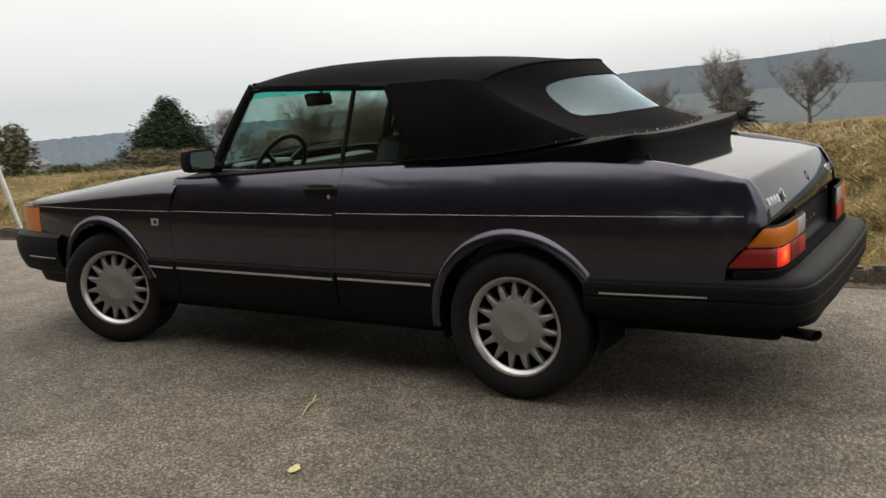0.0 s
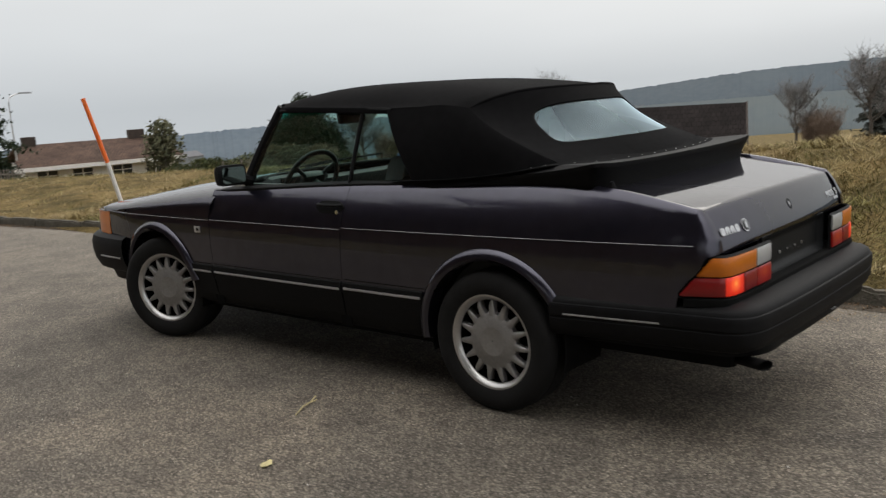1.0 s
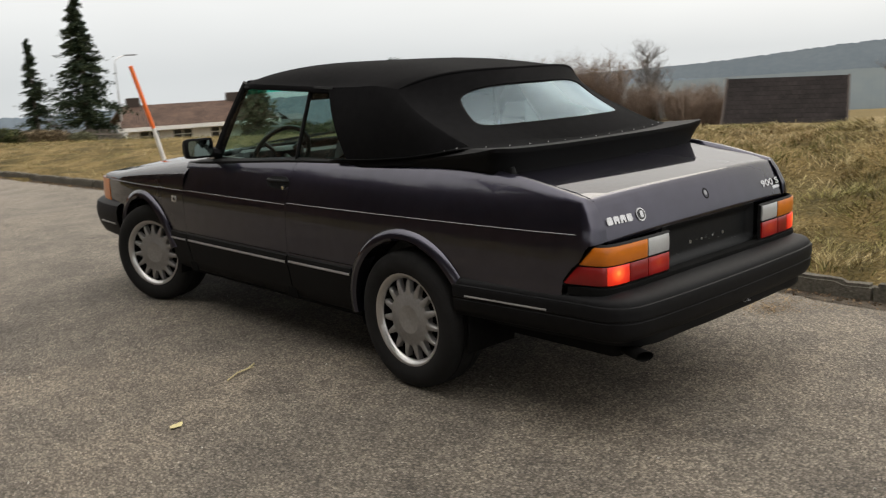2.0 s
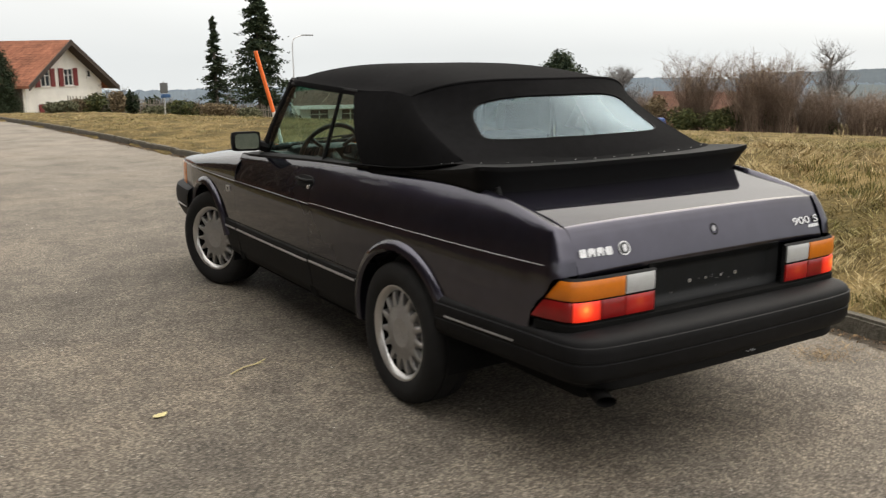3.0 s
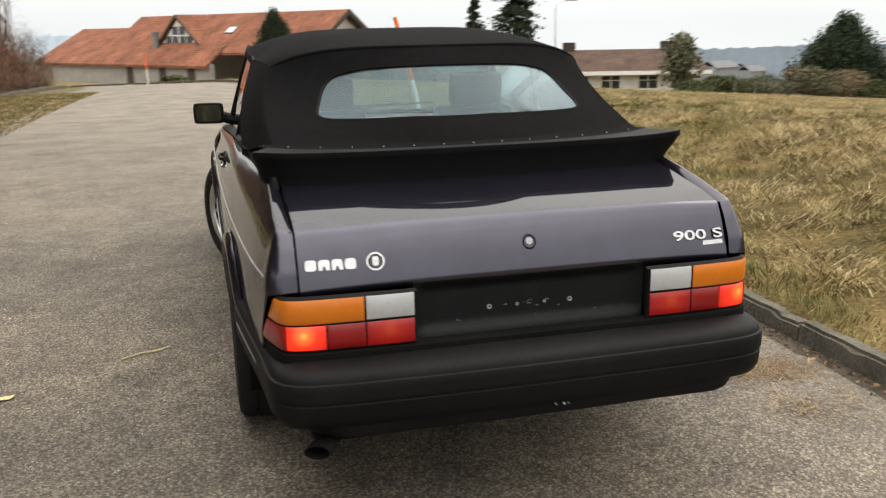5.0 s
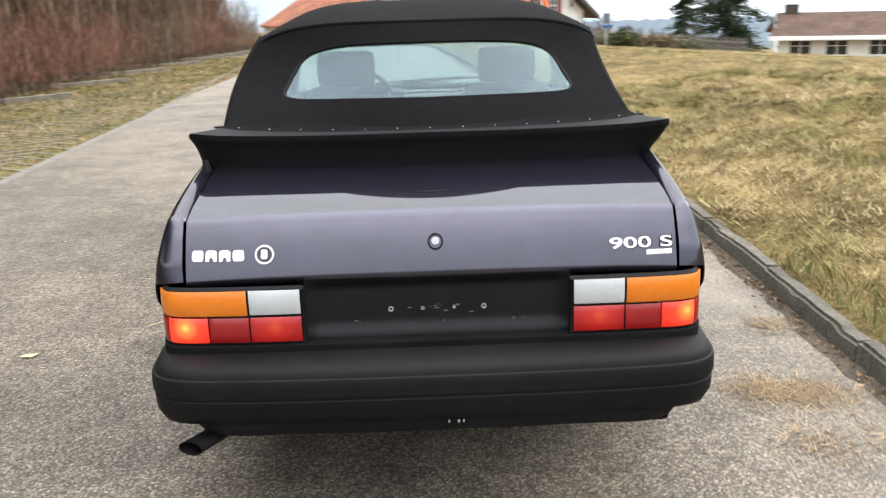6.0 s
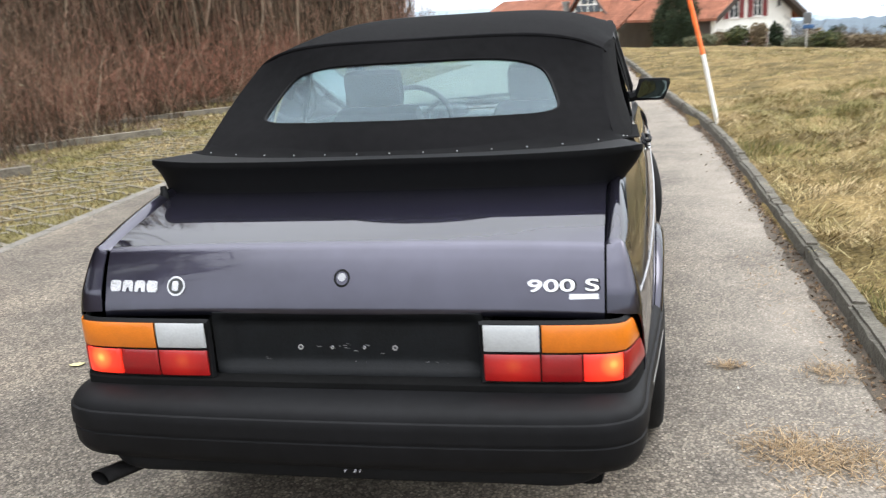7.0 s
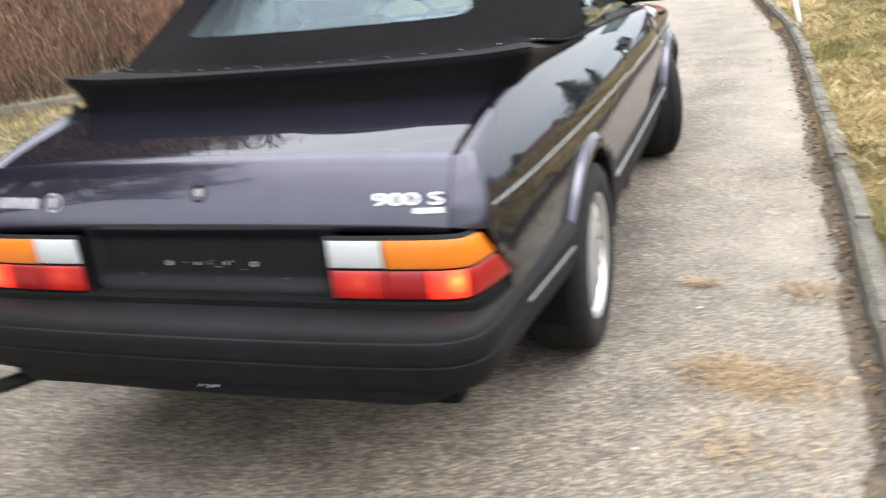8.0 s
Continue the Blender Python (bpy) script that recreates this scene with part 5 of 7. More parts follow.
# the right-hand side stands a little nearer to the middle than the left
for ob in car.children_recursive:
    if ob.type != "MESH" or ob.data.users > 1:
        continue
    if ob.parent.name.startswith("wheel") and ob.parent.location.x != 0:
        continue
    co = np.empty(len(ob.data.vertices) * 3)
    ob.data.vertices.foreach_get("co", co)
    co = co.reshape(-1, 3)
    w_x, w_z = smooth01((co[:, 0] - 0.5) / 0.25), smooth01((1.02 - co[:, 2]) / 0.07)
    co[:, 0] -= 0.027 * w_x * w_z
    # the nose reaches further forward and rounds in
    nose = smooth01((co[:, 1] - 2.92) / 0.3)
    co[:, 1] += 0.112 * nose
    co[:, 0] *= 1 - 0.025 * nose
    ob.data.vertices.foreach_set("co", co.ravel())
    ob.data.update()
for ob in car.children:
    if ob.name.startswith("wheel") and ob.location.x > 0.5:
        ob.location.x -= 0.027

# ---- plants ----
rng = np.random.default_rng(7)


def blades(name, roots, heights, width, lean, mats, kind_label, category, comb=None, bend=0.35):
    """Grass: one tapering, bent blade of two faces at each root, joined as one stuff object."""
    n = len(roots)
    a = rng.uniform(0, 2 * np.pi, n)
    side = np.stack([np.cos(a), np.sin(a), np.zeros(n)], 1) * (np.asarray(width) * rng.uniform(0.6, 1.3, n))[:, None]
    b = rng.uniform(0, 2 * np.pi, n) if comb is None else comb + rng.normal(0, 0.7, n)
    ln = rng.uniform(0.93 if lean > 0.99 else 0.2, 1.0, n) * lean
    tip = np.stack([np.cos(b) * ln, np.sin(b) * ln, np.sqrt(np.maximum(1 - np.minimum(ln, 0.97) ** 2, 0.05))], 1) * np.asarray(heights)[:, None]
    mid = tip * 0.55
    mid[:, 2] += np.asarray(heights) * bend * 0.4
    v = np.stack([roots - side, roots + side, roots + mid - side * 0.6, roots + mid + side * 0.6, roots + tip], 1).reshape(-1, 3)
    k = np.arange(n) * 5
    me = bpy.data.meshes.new(name)
    quads, tris = np.stack([k, k + 1, k + 3, k + 2], 1), np.stack([k + 2, k + 3, k + 4], 1)
    me.vertices.add(len(v))
    me.vertices.foreach_set("co", v.ravel())
    loops = np.concatenate([quads.ravel(), tris.ravel()])
    me.loops.add(len(loops))
    me.loops.foreach_set("vertex_index", loops)
    me.polygons.add(2 * n)
    me.polygons.foreach_set("loop_start", np.concatenate([np.arange(n) * 4, 4 * n + np.arange(n) * 3]))
    me.polygons.foreach_set("loop_total", np.concatenate([np.full(n, 4), np.full(n, 3)]))
    me.update(calc_edges=True)
    me.materials.append(mats)
    return tagged(new(name, me), kind_label, category, kind="stuff")


def stalks(name, lines, radii, mat, sides=3):
    """Thin tapering twigs along polylines (n, k, 3), joined in one mesh."""
    lines = np.asarray(lines, float)
    n, k = lines.shape[:2]
    d = np.gradient(lines, axis=1)
    d /= np.linalg.norm(d, axis=2, keepdims=True) + 1e-9
    ref = np.where(np.abs(d[..., 2:3]) > 0.9, np.array([1.0, 0, 0]), np.array([0, 0, 1.0]))
    u = np.cross(d, ref)
    u /= np.linalg.norm(u, axis=2, keepdims=True) + 1e-9
    w = np.cross(d, u)
    taper = np.linspace(1, 0.25, k)[None, :, None, None]
    r = np.asarray(radii)[:, None, None, None] * taper
    a = 2 * np.pi * np.arange(sides) / sides
    ring = lines[:, :, None] + r * (u[:, :, None] * np.cos(a)[None, None, :, None] + w[:, :, None] * np.sin(a)[None, None, :, None])
    v = ring.reshape(-1, 3)
    i, j, s = np.meshgrid(np.arange(n), np.arange(k - 1), np.arange(sides), indexing="ij")
    at = lambda jj, ss: (i * k + jj) * sides + ss % sides
    f = np.stack([at(j, s), at(j, s + 1), at(j + 1, s + 1), at(j + 1, s)], -1).reshape(-1, 4)
    me = bpy.data.meshes.new(name)
    me.vertices.add(len(v))
    me.vertices.foreach_set("co", v.ravel())
    me.loops.add(f.size)
    me.loops.foreach_set("vertex_index", f.ravel())
    me.polygons.add(len(f))
    me.polygons.foreach_set("loop_start", np.arange(len(f)) * 4)
    me.polygons.foreach_set("loop_total", np.full(len(f), 4))
    me.update(calc_edges=True)
    me.materials.append(mat)
    return new(name, me)


def island_material(name, stops, rough=0.8, spec=0.2, patch=None):
    """Colour that differs from piece to piece."""
    m = bpy.data.materials.new(name)
    m.use_nodes = True
    nt = m.node_tree
    b = nt.nodes["Principled BSDF"]
    geo = nt.nodes.new("ShaderNodeNewGeometry")
    c = ramp_nodes(nt, geo.outputs["Random Per Island"], stops)
    if patch:
        # broad patches where another tone prevails
        tone, scale, most = patch
        co = nt.nodes.new("ShaderNodeTexCoord").outputs["Object"]
        share = ramp_nodes(nt, noise_nodes(nt, co, scale, 5, 0.6), [(0.42, (0, 0, 0)), (0.62, (most, most, most))])
        c = mix_nodes(nt, share, c, mix_nodes(nt, 1.0, c, tone, "MULTIPLY"))
    nt.links.new(c, b.inputs["Base Color"])
    b.inputs["Roughness"].default_value, b.inputs["Specular IOR Level"].default_value = rough, spec
    return m


STRAW = island_material("dry grass blades", [(0.0, (0.06, 0.042, 0.017)), (0.25, (0.16, 0.112, 0.048)), (0.55, (0.30, 0.218, 0.10)), (0.85, (0.47, 0.37, 0.20)), (1.0, (0.56, 0.46, 0.28))], patch=((0.46, 0.56, 0.32), 1.1, 0.9))
GREEN = island_material("green grass blades", [(0.0, (0.06, 0.068, 0.020)), (0.4, (0.115, 0.115, 0.036)), (0.7, (0.19, 0.165, 0.06)), (1.0, (0.30, 0.235, 0.10))])
TWIG = island_material("brown twigs", [(0.0, (0.045, 0.033, 0.023)), (0.35, (0.11, 0.078, 0.053)), (0.6, (0.19, 0.133, 0.09)), (0.85, (0.24, 0.142, 0.10)), (1.0, (0.42, 0.34, 0.25))], patch=((0.55, 0.62, 0.55), 0.3, 0.9))
TWIG_RED = island_material("russet twigs", [(0.0, (0.075, 0.052, 0.036)), (0.4, (0.165, 0.11, 0.074)), (0.75, (0.25, 0.142, 0.098)), (1.0, (0.37, 0.275, 0.185))], patch=((1.25, 0.80, 0.78), 0.22, 1.0))
# bark of the far trees, lightened in colour to imitate haze
HAZY_BARK = material("haze-lightened bark", (0.185, 0.176, 0.17), 0.9, vary=0.3, scale=6)
BARK = material("grey bark", (0.085, 0.072, 0.06), 0.9, vary=0.4, scale=6, bump=0.5, bump_scale=40)
NEEDLE = island_material("dark needles", [(0.0, (0.010, 0.018, 0.010)), (0.5, (0.022, 0.036, 0.018)), (1.0, (0.05, 0.062, 0.03))])
# mist over the far conifer is painted into its needle colours
MIST_NEEDLE = island_material("needles greyed for mist", [(0.0, (0.045, 0.052, 0.048)), (0.5, (0.065, 0.072, 0.064)), (1.0, (0.09, 0.095, 0.082))])
LEAF = island_material("evergreen leaves", [(0.0, (0.022, 0.03, 0.012)), (0.5, (0.05, 0.062, 0.022)), (1.0, (0.12, 0.12, 0.045))])
OLIVE = island_material("olive leaves", [(0.0, (0.05, 0.055, 0.03)), (0.5, (0.10, 0.105, 0.06)), (1.0, (0.17, 0.16, 0.10))])
RUST = island_material("withered leaves", [(0.0, (0.075, 0.055, 0.034)), (0.5, (0.15, 0.112, 0.066)), (1.0, (0.23, 0.18, 0.11))])


def leaf_mesh(name, centres, size, mat, parent, flat=0.5):
    """Many small leaf clumps, each a bent pair of triangles."""
    n = len(centres)
    d = rng.normal(size=(n, 3))
    d[:, 2] *= flat
    d /= np.linalg.norm(d, axis=1, keepdims=True)
    e = rng.normal(size=(n, 3))
    e -= d * (e * d).sum(1, keepdims=True)
    e /= np.linalg.norm(e, axis=1, keepdims=True)
    s = (np.asarray(size) * rng.uniform(0.5, 1.4, n))[:, None]
    c = np.asarray(centres)
    v = np.stack([c - d * s, c + e * s * 0.45, c + d * s, c - e * s * 0.45 + np.array([0, 0, -0.2]) * s], 1).reshape(-1, 3)
    k = np.arange(n) * 4
    return raw(name, v, np.concatenate([np.stack([k, k + 1, k + 2], 1), np.stack([k, k + 2, k + 3], 1)]), mat, parent, smooth=False)


def conifer(name, label, x, y, top, base, radius, count=5200, shape=1.0, droop=0.25, mat=None, size=0.16, full=0.12):
    """A conifer: tapered trunk, whorls of drooping boughs, an uneven crown."""
    t = thing(name, label, "tree", (x, y, base))
    h = top - base
    bm = bmesh.new()
    tube(bm, [(0, 0, -0.3), (0.03, 0, h * 0.4), (0, 0.02, h * 0.98)], [h * 0.022 + 0.05, h * 0.014 + 0.03, 0.015], 8)
    part("trunk", bm, BARK, t)
    whorls = int(10 + h * 2.2)
    pts = []
    per = max(10, count // (whorls * 9))
    for i in range(whorls):
        f = (i + 0.5) / whorls
        r0 = radius * (1 - f) ** shape + 0.06
        for b in range(9):
            a = rng.uniform(0, 2 * np.pi)
            r = r0 * rng.uniform(0.45, 1.2)
            s = rng.uniform(full, 1, per) ** 0.7
            z = full * h + f * h * (1 - full) - droop * r * s**1.3 + rng.normal(0, 0.035 * h / 6, len(s)) + rng.normal(0, h / whorls * 0.45)
            wob = rng.normal(0, 0.13 * r + 0.02, (len(s), 2)) * s[:, None]
            pts.append(np.stack([np.cos(a) * r * s + wob[:, 0], np.sin(a) * r * s + wob[:, 1], z], 1))
    leaf_mesh("crown", np.concatenate(pts), size, mat or NEEDLE, t, 0.45)
    return t


def bush(name, label, x, y, z, rx, ry, h, mat, count=1500, size=0.10, category="bush", lumps=7):
    """A leafy shrub of several lumps with gaps."""
    t = thing(name, label, category, (x, y, z))
    lines = np.array([[(0, 0, -0.1), (rng.normal(0, rx * 0.2), rng.normal(0, ry * 0.2), h * 0.35), (rng.normal(0, rx * 0.5), rng.normal(0, ry * 0.5), h * 0.8)] for _ in range(14)])
    st = stalks("stem", lines, np.full(14, 0.02 + 0.006 * h), BARK, 4)
    st.parent = t
    pts = []
    for _ in range(lumps):
        c = np.array([rng.uniform(-0.6, 0.6) * rx, rng.uniform(-0.6, 0.6) * ry, h * rng.uniform(0.3, 0.72)])
        d = rng.normal(size=(count // lumps, 3))
        d /= np.linalg.norm(d, axis=1, keepdims=True)
        pts.append(c + d * np.array([rx * 0.55, ry * 0.55, h * 0.32]) * rng.uniform(0.55, 1.08, (count // lumps, 1)))
    leaf_mesh("foliage", np.concatenate(pts), size, mat, t, 0.8)
    return t


def twig_lines(n, x0, x1, y0, y1, h0, h1, spread, base):
    """Polylines of upright, arching stems over a strip of ground."""
    x, y = rng.uniform(x0, x1, n), rng.uniform(y0, y1, n)
    h = rng.uniform(h0, h1, n)
    a = rng.uniform(0, 2 * np.pi, n)
    s = spread * h * rng.uniform(0.2, 1.0, n)
    z = base(x, y)
    k = np.linspace(0, 1, 6)[None]
    arch = k**1.6
    X = x[:, None] + np.cos(a)[:, None] * s[:, None] * arch + rng.normal(0, 0.02, (n, 6)) * h[:, None]
    Y = y[:, None] + np.sin(a)[:, None] * s[:, None] * arch + rng.normal(0, 0.02, (n, 6)) * h[:, None]
    Z = z[:, None] + h[:, None] * (k - 0.25 * rng.uniform(0, 1, (n, 1)) * k**3)
    return np.stack([X, Y, Z], -1)


def side_twigs(lines, per, length):
    """Short twigs off the given polylines."""
    n = len(lines)
    i = np.repeat(np.arange(n), per)
    f = rng.uniform(0.25, 0.98, len(i)) * 5
    lo = np.clip(f.astype(int), 0, 4)
    p = lines[i, lo] + (lines[i, lo + 1] - lines[i, lo]) * (f - lo)[:, None]
    d = rng.normal(size=(len(i), 3))
    d[:, 2] = np.abs(d[:, 2]) * 0.8 + 0.3
    d /= np.linalg.norm(d, axis=1, keepdims=True)
    s = rng.uniform(0.3, 1, len(i))[:, None] * length
    b = p + d * s * 0.5 + rng.normal(0, 0.03, (len(i), 3)) * length
    return np.stack([p, b, p + d * s + np.array([0, 0, 0.05])], 1)


def bare_tree(name, label, x, y, z, h, spread=0.45, mat=None, twigs=700, trunk=0.5):
    """A leafless tree: trunk, limbs, branches and fine twigs."""
    t = thing(name, label, "tree", (x, y, z))
    bm = bmesh.new()
    r0 = h * 0.022
    tube(bm, [(0, 0, -0.3), (0.02 * h, 0, h * 0.25), (0, 0.02 * h, h * trunk), (0.03 * h, 0, h * 0.85)], [r0 * 1.3, r0, r0 * 0.7, r0 * 0.2], 8)
    limbs = []
    for i in range(16):
        f = rng.uniform(0.22, 0.8)
        a = rng.uniform(0, 2 * np.pi)
        ln = h * spread * (1.15 - f) * rng.uniform(0.7, 1.2)
        p0 = np.array([0.015 * h, 0.01 * h, h * f])
        d = np.array([math.cos(a), math.sin(a), 0])
        limbs.append([p0 + d * ln * s + np.array([0, 0, 1]) * ln * (0.55 * s + 0.5 * s * s) for s in np.linspace(0, 1, 6)])
    for lm in limbs:
        tube(bm, lm, [r0 * 0.42 * (1 - 0.8 * s) for s in np.linspace(0, 1, 6)], 5)
    part("trunk", bm, BARK, t)
    limbs = np.array(limbs)
    first = side_twigs(limbs, 14, h * 0.22)
    k6 = np.linspace(0, 2, 6)
    first6 = np.stack([[np.array([np.interp(q, [0, 1, 2], ln[:, c]) for c in range(3)]) for q in k6] for ln in first])
    second = side_twigs(first6, max(2, twigs // len(first6)), h * 0.13)
    a = stalks("branch", first, np.full(len(first), h * 0.0038 + 0.003), mat or BARK, 3)
    b = stalks("twig", second, np.full(len(second), h * 0.0016 + 0.002), mat or BARK, 3)
    a.parent = b.parent = t
    tagged(a, kind="stuff")
    tagged(b, kind="stuff")
    return t


# rough grass on the bank beside the road, thick near the car and thinner further off
def grass_on_bank():
    x = np.concatenate([rng.uniform(1.5, 5.5, 150000), rng.uniform(1.2, 10, 46000), rng.uniform(-4, 24, 30000)])
    y = np.concatenate([rng.uniform(-3, 9, 150000), rng.uniform(-4, 24, 46000), rng.uniform(2, 44, 30000)])
    keep = (x > kerb_x(y) + 0.085) & (y < 60)
    x, y = x[keep], y[keep]
    clump = bumps(x, y, 2.6, 5.0)
    keep = rng.uniform(-0.7, 0.5, len(x)) < clump
    x, y, clump = x[keep], y[keep], clump[keep]
    green = (bumps(x, y, 0.9, 9.0) + rng.normal(0, 0.12, len(x))) > 0.27
    z = ground_z(x, y) + 0.06 * bumps(x, y, 1.3) + 0.05 * bumps(x, y, 4.1, 3.0) - 0.01
    far = np.clip(np.hypot(x, y) / 14, 1, 2.6)
    roots = np.stack([x, y, z], 1)
    up = rng.uniform(0, 1, len(x)) < 0.30
    hts = rng.uniform(0.04, 0.115, len(x)) * (1 + 0.8 * clump) * np.where(green, 0.62, 1.0)
    # blades of one tuft lie the same way
    comb = 9.0 * bumps(x, y, 1.5, 12.0) + 4.0 * bumps(x, y, 4.5, 2.0)
    flat = ~green & ~up
    stand = ~green & up
    blades("matted_grass", roots[flat] + np.array((0, 0, 0.012)), hts[flat] * 1.4, 0.0030 * far[flat], 0.995, STRAW, "matted dry straw-coloured grass lying on the bank", "grass", comb[flat], bend=0.45)
    blades("dry_grass", roots[stand], hts[stand] * 0.75, 0.0026 * far[stand], 0.97, STRAW, "upright dry straw-coloured grass on the bank", "grass", comb[stand])
    blades("green_grass", roots[green], hts[green] * 1.3, 0.0030 * far[green], 0.98, GREEN, "tufts of green grass among dry grass", "grass", comb[green])


grass_on_bank()

# thicket along the far side of the parking strip
flat_base = lambda x, y: fall(y) - 0.05
wide = twig_lines(7600, -11.5, -6.6, -16, 37, 0.9, 2.7, 0.35, flat_base)
front = twig_lines(2600, -8.0, -6.25, 3, 34, 0.4, 1.5, 0.55, flat_base)
rear = twig_lines(7000, -17.0, -9.5, -12, 40, 2.2, 4.0, 0.3, flat_base)
lines_all = np.concatenate([wide, front, rear])
thicket = stalks("thicket", lines_all, np.concatenate([rng.uniform(0.006, 0.014, len(wide)), rng.uniform(0.004, 0.009, len(front)), rng.uniform(0.008, 0.016, len(rear))]), TWIG)
tagged(thicket, "dense leafless brown thicket behind the parking strip", "thicket", kind="stuff")
tw = stalks("thicket_twigs", side_twigs(lines_all, 6, 0.42), np.full(len(lines_all) * 6, 0.0032), TWIG_RED)
tagged(tw, "fine russet twigs of the leafless thicket", "twigs", kind="stuff")
pts = np.stack([rng.uniform(-11, -6.4, 9000), rng.uniform(-14, 36, 9000), rng.uniform(0, 1, 9000) ** 2 * 1.5], 1)
pts[:, 2] += flat_base(pts[:, 0], pts[:, 1]) + 0.03
lf = leaf_mesh("withered_leaves", pts, 0.03, RUST, None, 0.6)
tagged(lf, "withered brown leaves on and under the thicket", "leaves", kind="stuff")
# young trees added behind the thicket, so the car's side mirrors less sky
tall = np.concatenate([twig_lines(6500, -19.5, -10.8, 2.5, 46, 4.5, 9.5, 0.22, flat_base), twig_lines(1500, -10.8, -7.4, 12, 33, 4.5, 7.5, 0.2, flat_base)])
saplings = stalks("saplings", tall, rng.uniform(0.018, 0.045, len(tall)), TWIG)
tagged(saplings, "added stand of leafless saplings that darkens the car's reflections", "saplings", kind="stuff")
sap_twigs = stalks("sapling_twigs", side_twigs(tall, 6, 1.1), np.full(len(tall) * 6, 0.008), TWIG)
tagged(sap_twigs, "fine bare twigs of the added saplings behind the thicket", "twigs", kind="stuff")
# dark earth under the thicket
earth = sheet("thicket_ground", [[(x, y, float(fall(y)) - 0.01 + 0.05 * noise.noise((x, y, 2))) for x in np.linspace(-40, -5.9, 26)] for y in np.linspace(-60, 60, 90)], material("leaf-strewn earth", (0.05, 0.036, 0.024), 0.95, vary=0.5, scale=3, bump=0.8, bump_scale=30, color2=(0.12, 0.085, 0.055)), None, sharp=180)
tagged(earth, "dark earth strewn with leaves under the thicket", "ground", kind="structure")
# leafless wood behind the thicket; it also shows as mirror images in the car's side
kinds = [bare_tree("bare_tree", "tall leafless tree of the wood behind the thicket", -13.6 - 1.2 * i, 4.5 + 2.6 * i, float(fall(0)) - 0.1, 11.0 + 0.6 * i, 0.45, TWIG, 6000, 0.5) for i in range(3)]
spots = [(-13.0 + rng.uniform(-1, 1) - 3.4 * (i % 3), 5.0 + 1.25 * i + rng.uniform(-0.5, 0.5)) for i in range(28)]
# four nearer trees, out of view, keep sky off the car's side
spots += [(-9.2 - 0.8 * (i % 2) + rng.uniform(-0.4, 0.4), -6.0 + 2.0 * i + rng.uniform(-0.5, 0.5)) for i in range(4)]
for i, (x, y) in enumerate(spots):
    copy_thing(kinds[i % 3], Matrix.Translation((x, y, float(fall(y)) - 0.1)) @ Matrix.Rotation(rng.uniform(0, 6.28), 4, "Z") @ Matrix.Scale(rng.uniform(0.85, 1.1), 4))
for ob in list(scene.objects):
    if ob.name.startswith("bare_tree"):
        tagged(ob, "tall leafless tree of the wood behind the thicket", "tree", group="trees behind the thicket")

# ---- parking strip of grass pavers with stepped concrete edging ----
PAVER = material("pale paver concrete", (0.155, 0.138, 0.102), 0.92, vary=0.3, scale=8, bump=0.5, bump_scale=80)
STRIP_TURF = turf_material("mossy strip turf", [(0.3, (0.085, 0.078, 0.034)), (0.5, (0.16, 0.137, 0.064)), (0.7, (0.23, 0.19, 0.098))], 2.0)
strip = sheet("parking_strip", [[(x, y, float(fall(y)) - 0.012 + 0.012 * noise.noise((x * 3, y * 3, 1))) for x in np.linspace(-7.4, EDGE_X - 0.02 + (0 if y < 9 else float(kerb_x(y)) - float(kerb_x(9.0))), 24)] for y in np.arange(-20, 40, 0.4)], STRIP_TURF, None, sharp=180)
tagged(strip, "parking strip of concrete grass pavers with dry grass", "parking strip", kind="structure")
bm = bmesh.new()
box(bm, (-0.25, -0.024, -0.05), (0.25, 0.024, 0.012), 0.006)
bar_mesh = bpy.data.meshes.new("paver")
bm.to_mesh(bar_mesh)
bm.free()
bar_mesh.materials.append(PAVER)
verts, faces = [], []
count = 0
for iy in range(-10, 92):
    for ix in range(12):
        y = 0.30 * iy + (0.15 if ix % 2 else 0)
        x = EDGE_X - 0.25 - 0.30 * ix
        step = y % 3.05
        if x < -5.2 - 0.34 * step or y < -4 or y > 26:
            continue
        m = pose(x + random.uniform(-0.01, 0.01), y + random.uniform(-0.01, 0.01), float(fall(y)) + random.uniform(-0.016, -0.006) - (0 if ix % 2 else 0.004), 0, 0, (38 if ix % 2 else -30) + random.uniform(-3, 3))
        if y > 2.5 and y < 13 and count < 300:
            ob = new("paver", bar_mesh)
            ob.parent = strip
            ob.matrix_basis = m
            count += 1
        else:
            b0 = len(verts)
            verts += [m @ v.co for v in bar_mesh.vertices]
            faces += [[b0 + q for q in p.vertices] for p in bar_mesh.polygons]
far_pavers = raw("paver_rest", verts, faces, PAVER, strip, smooth=False)
tagged(far_pavers, "further concrete grass pavers", kind="stuff")
# pale edge stones between asphalt and strip
edging = thing("edging", "concrete edging round the parking strip", "edging", kind="structure")
EDGE_CONCRETE = material("dusty edge concrete", (0.15, 0.138, 0.118), 0.92, vary=0.35, scale=6, bump=0.5, bump_scale=90)
BORDER_CONCRETE = material("mossy border concrete", (0.135, 0.118, 0.092), 0.92, vary=0.5, scale=5, bump=0.6, bump_scale=70)
EDGE_MESH = {}
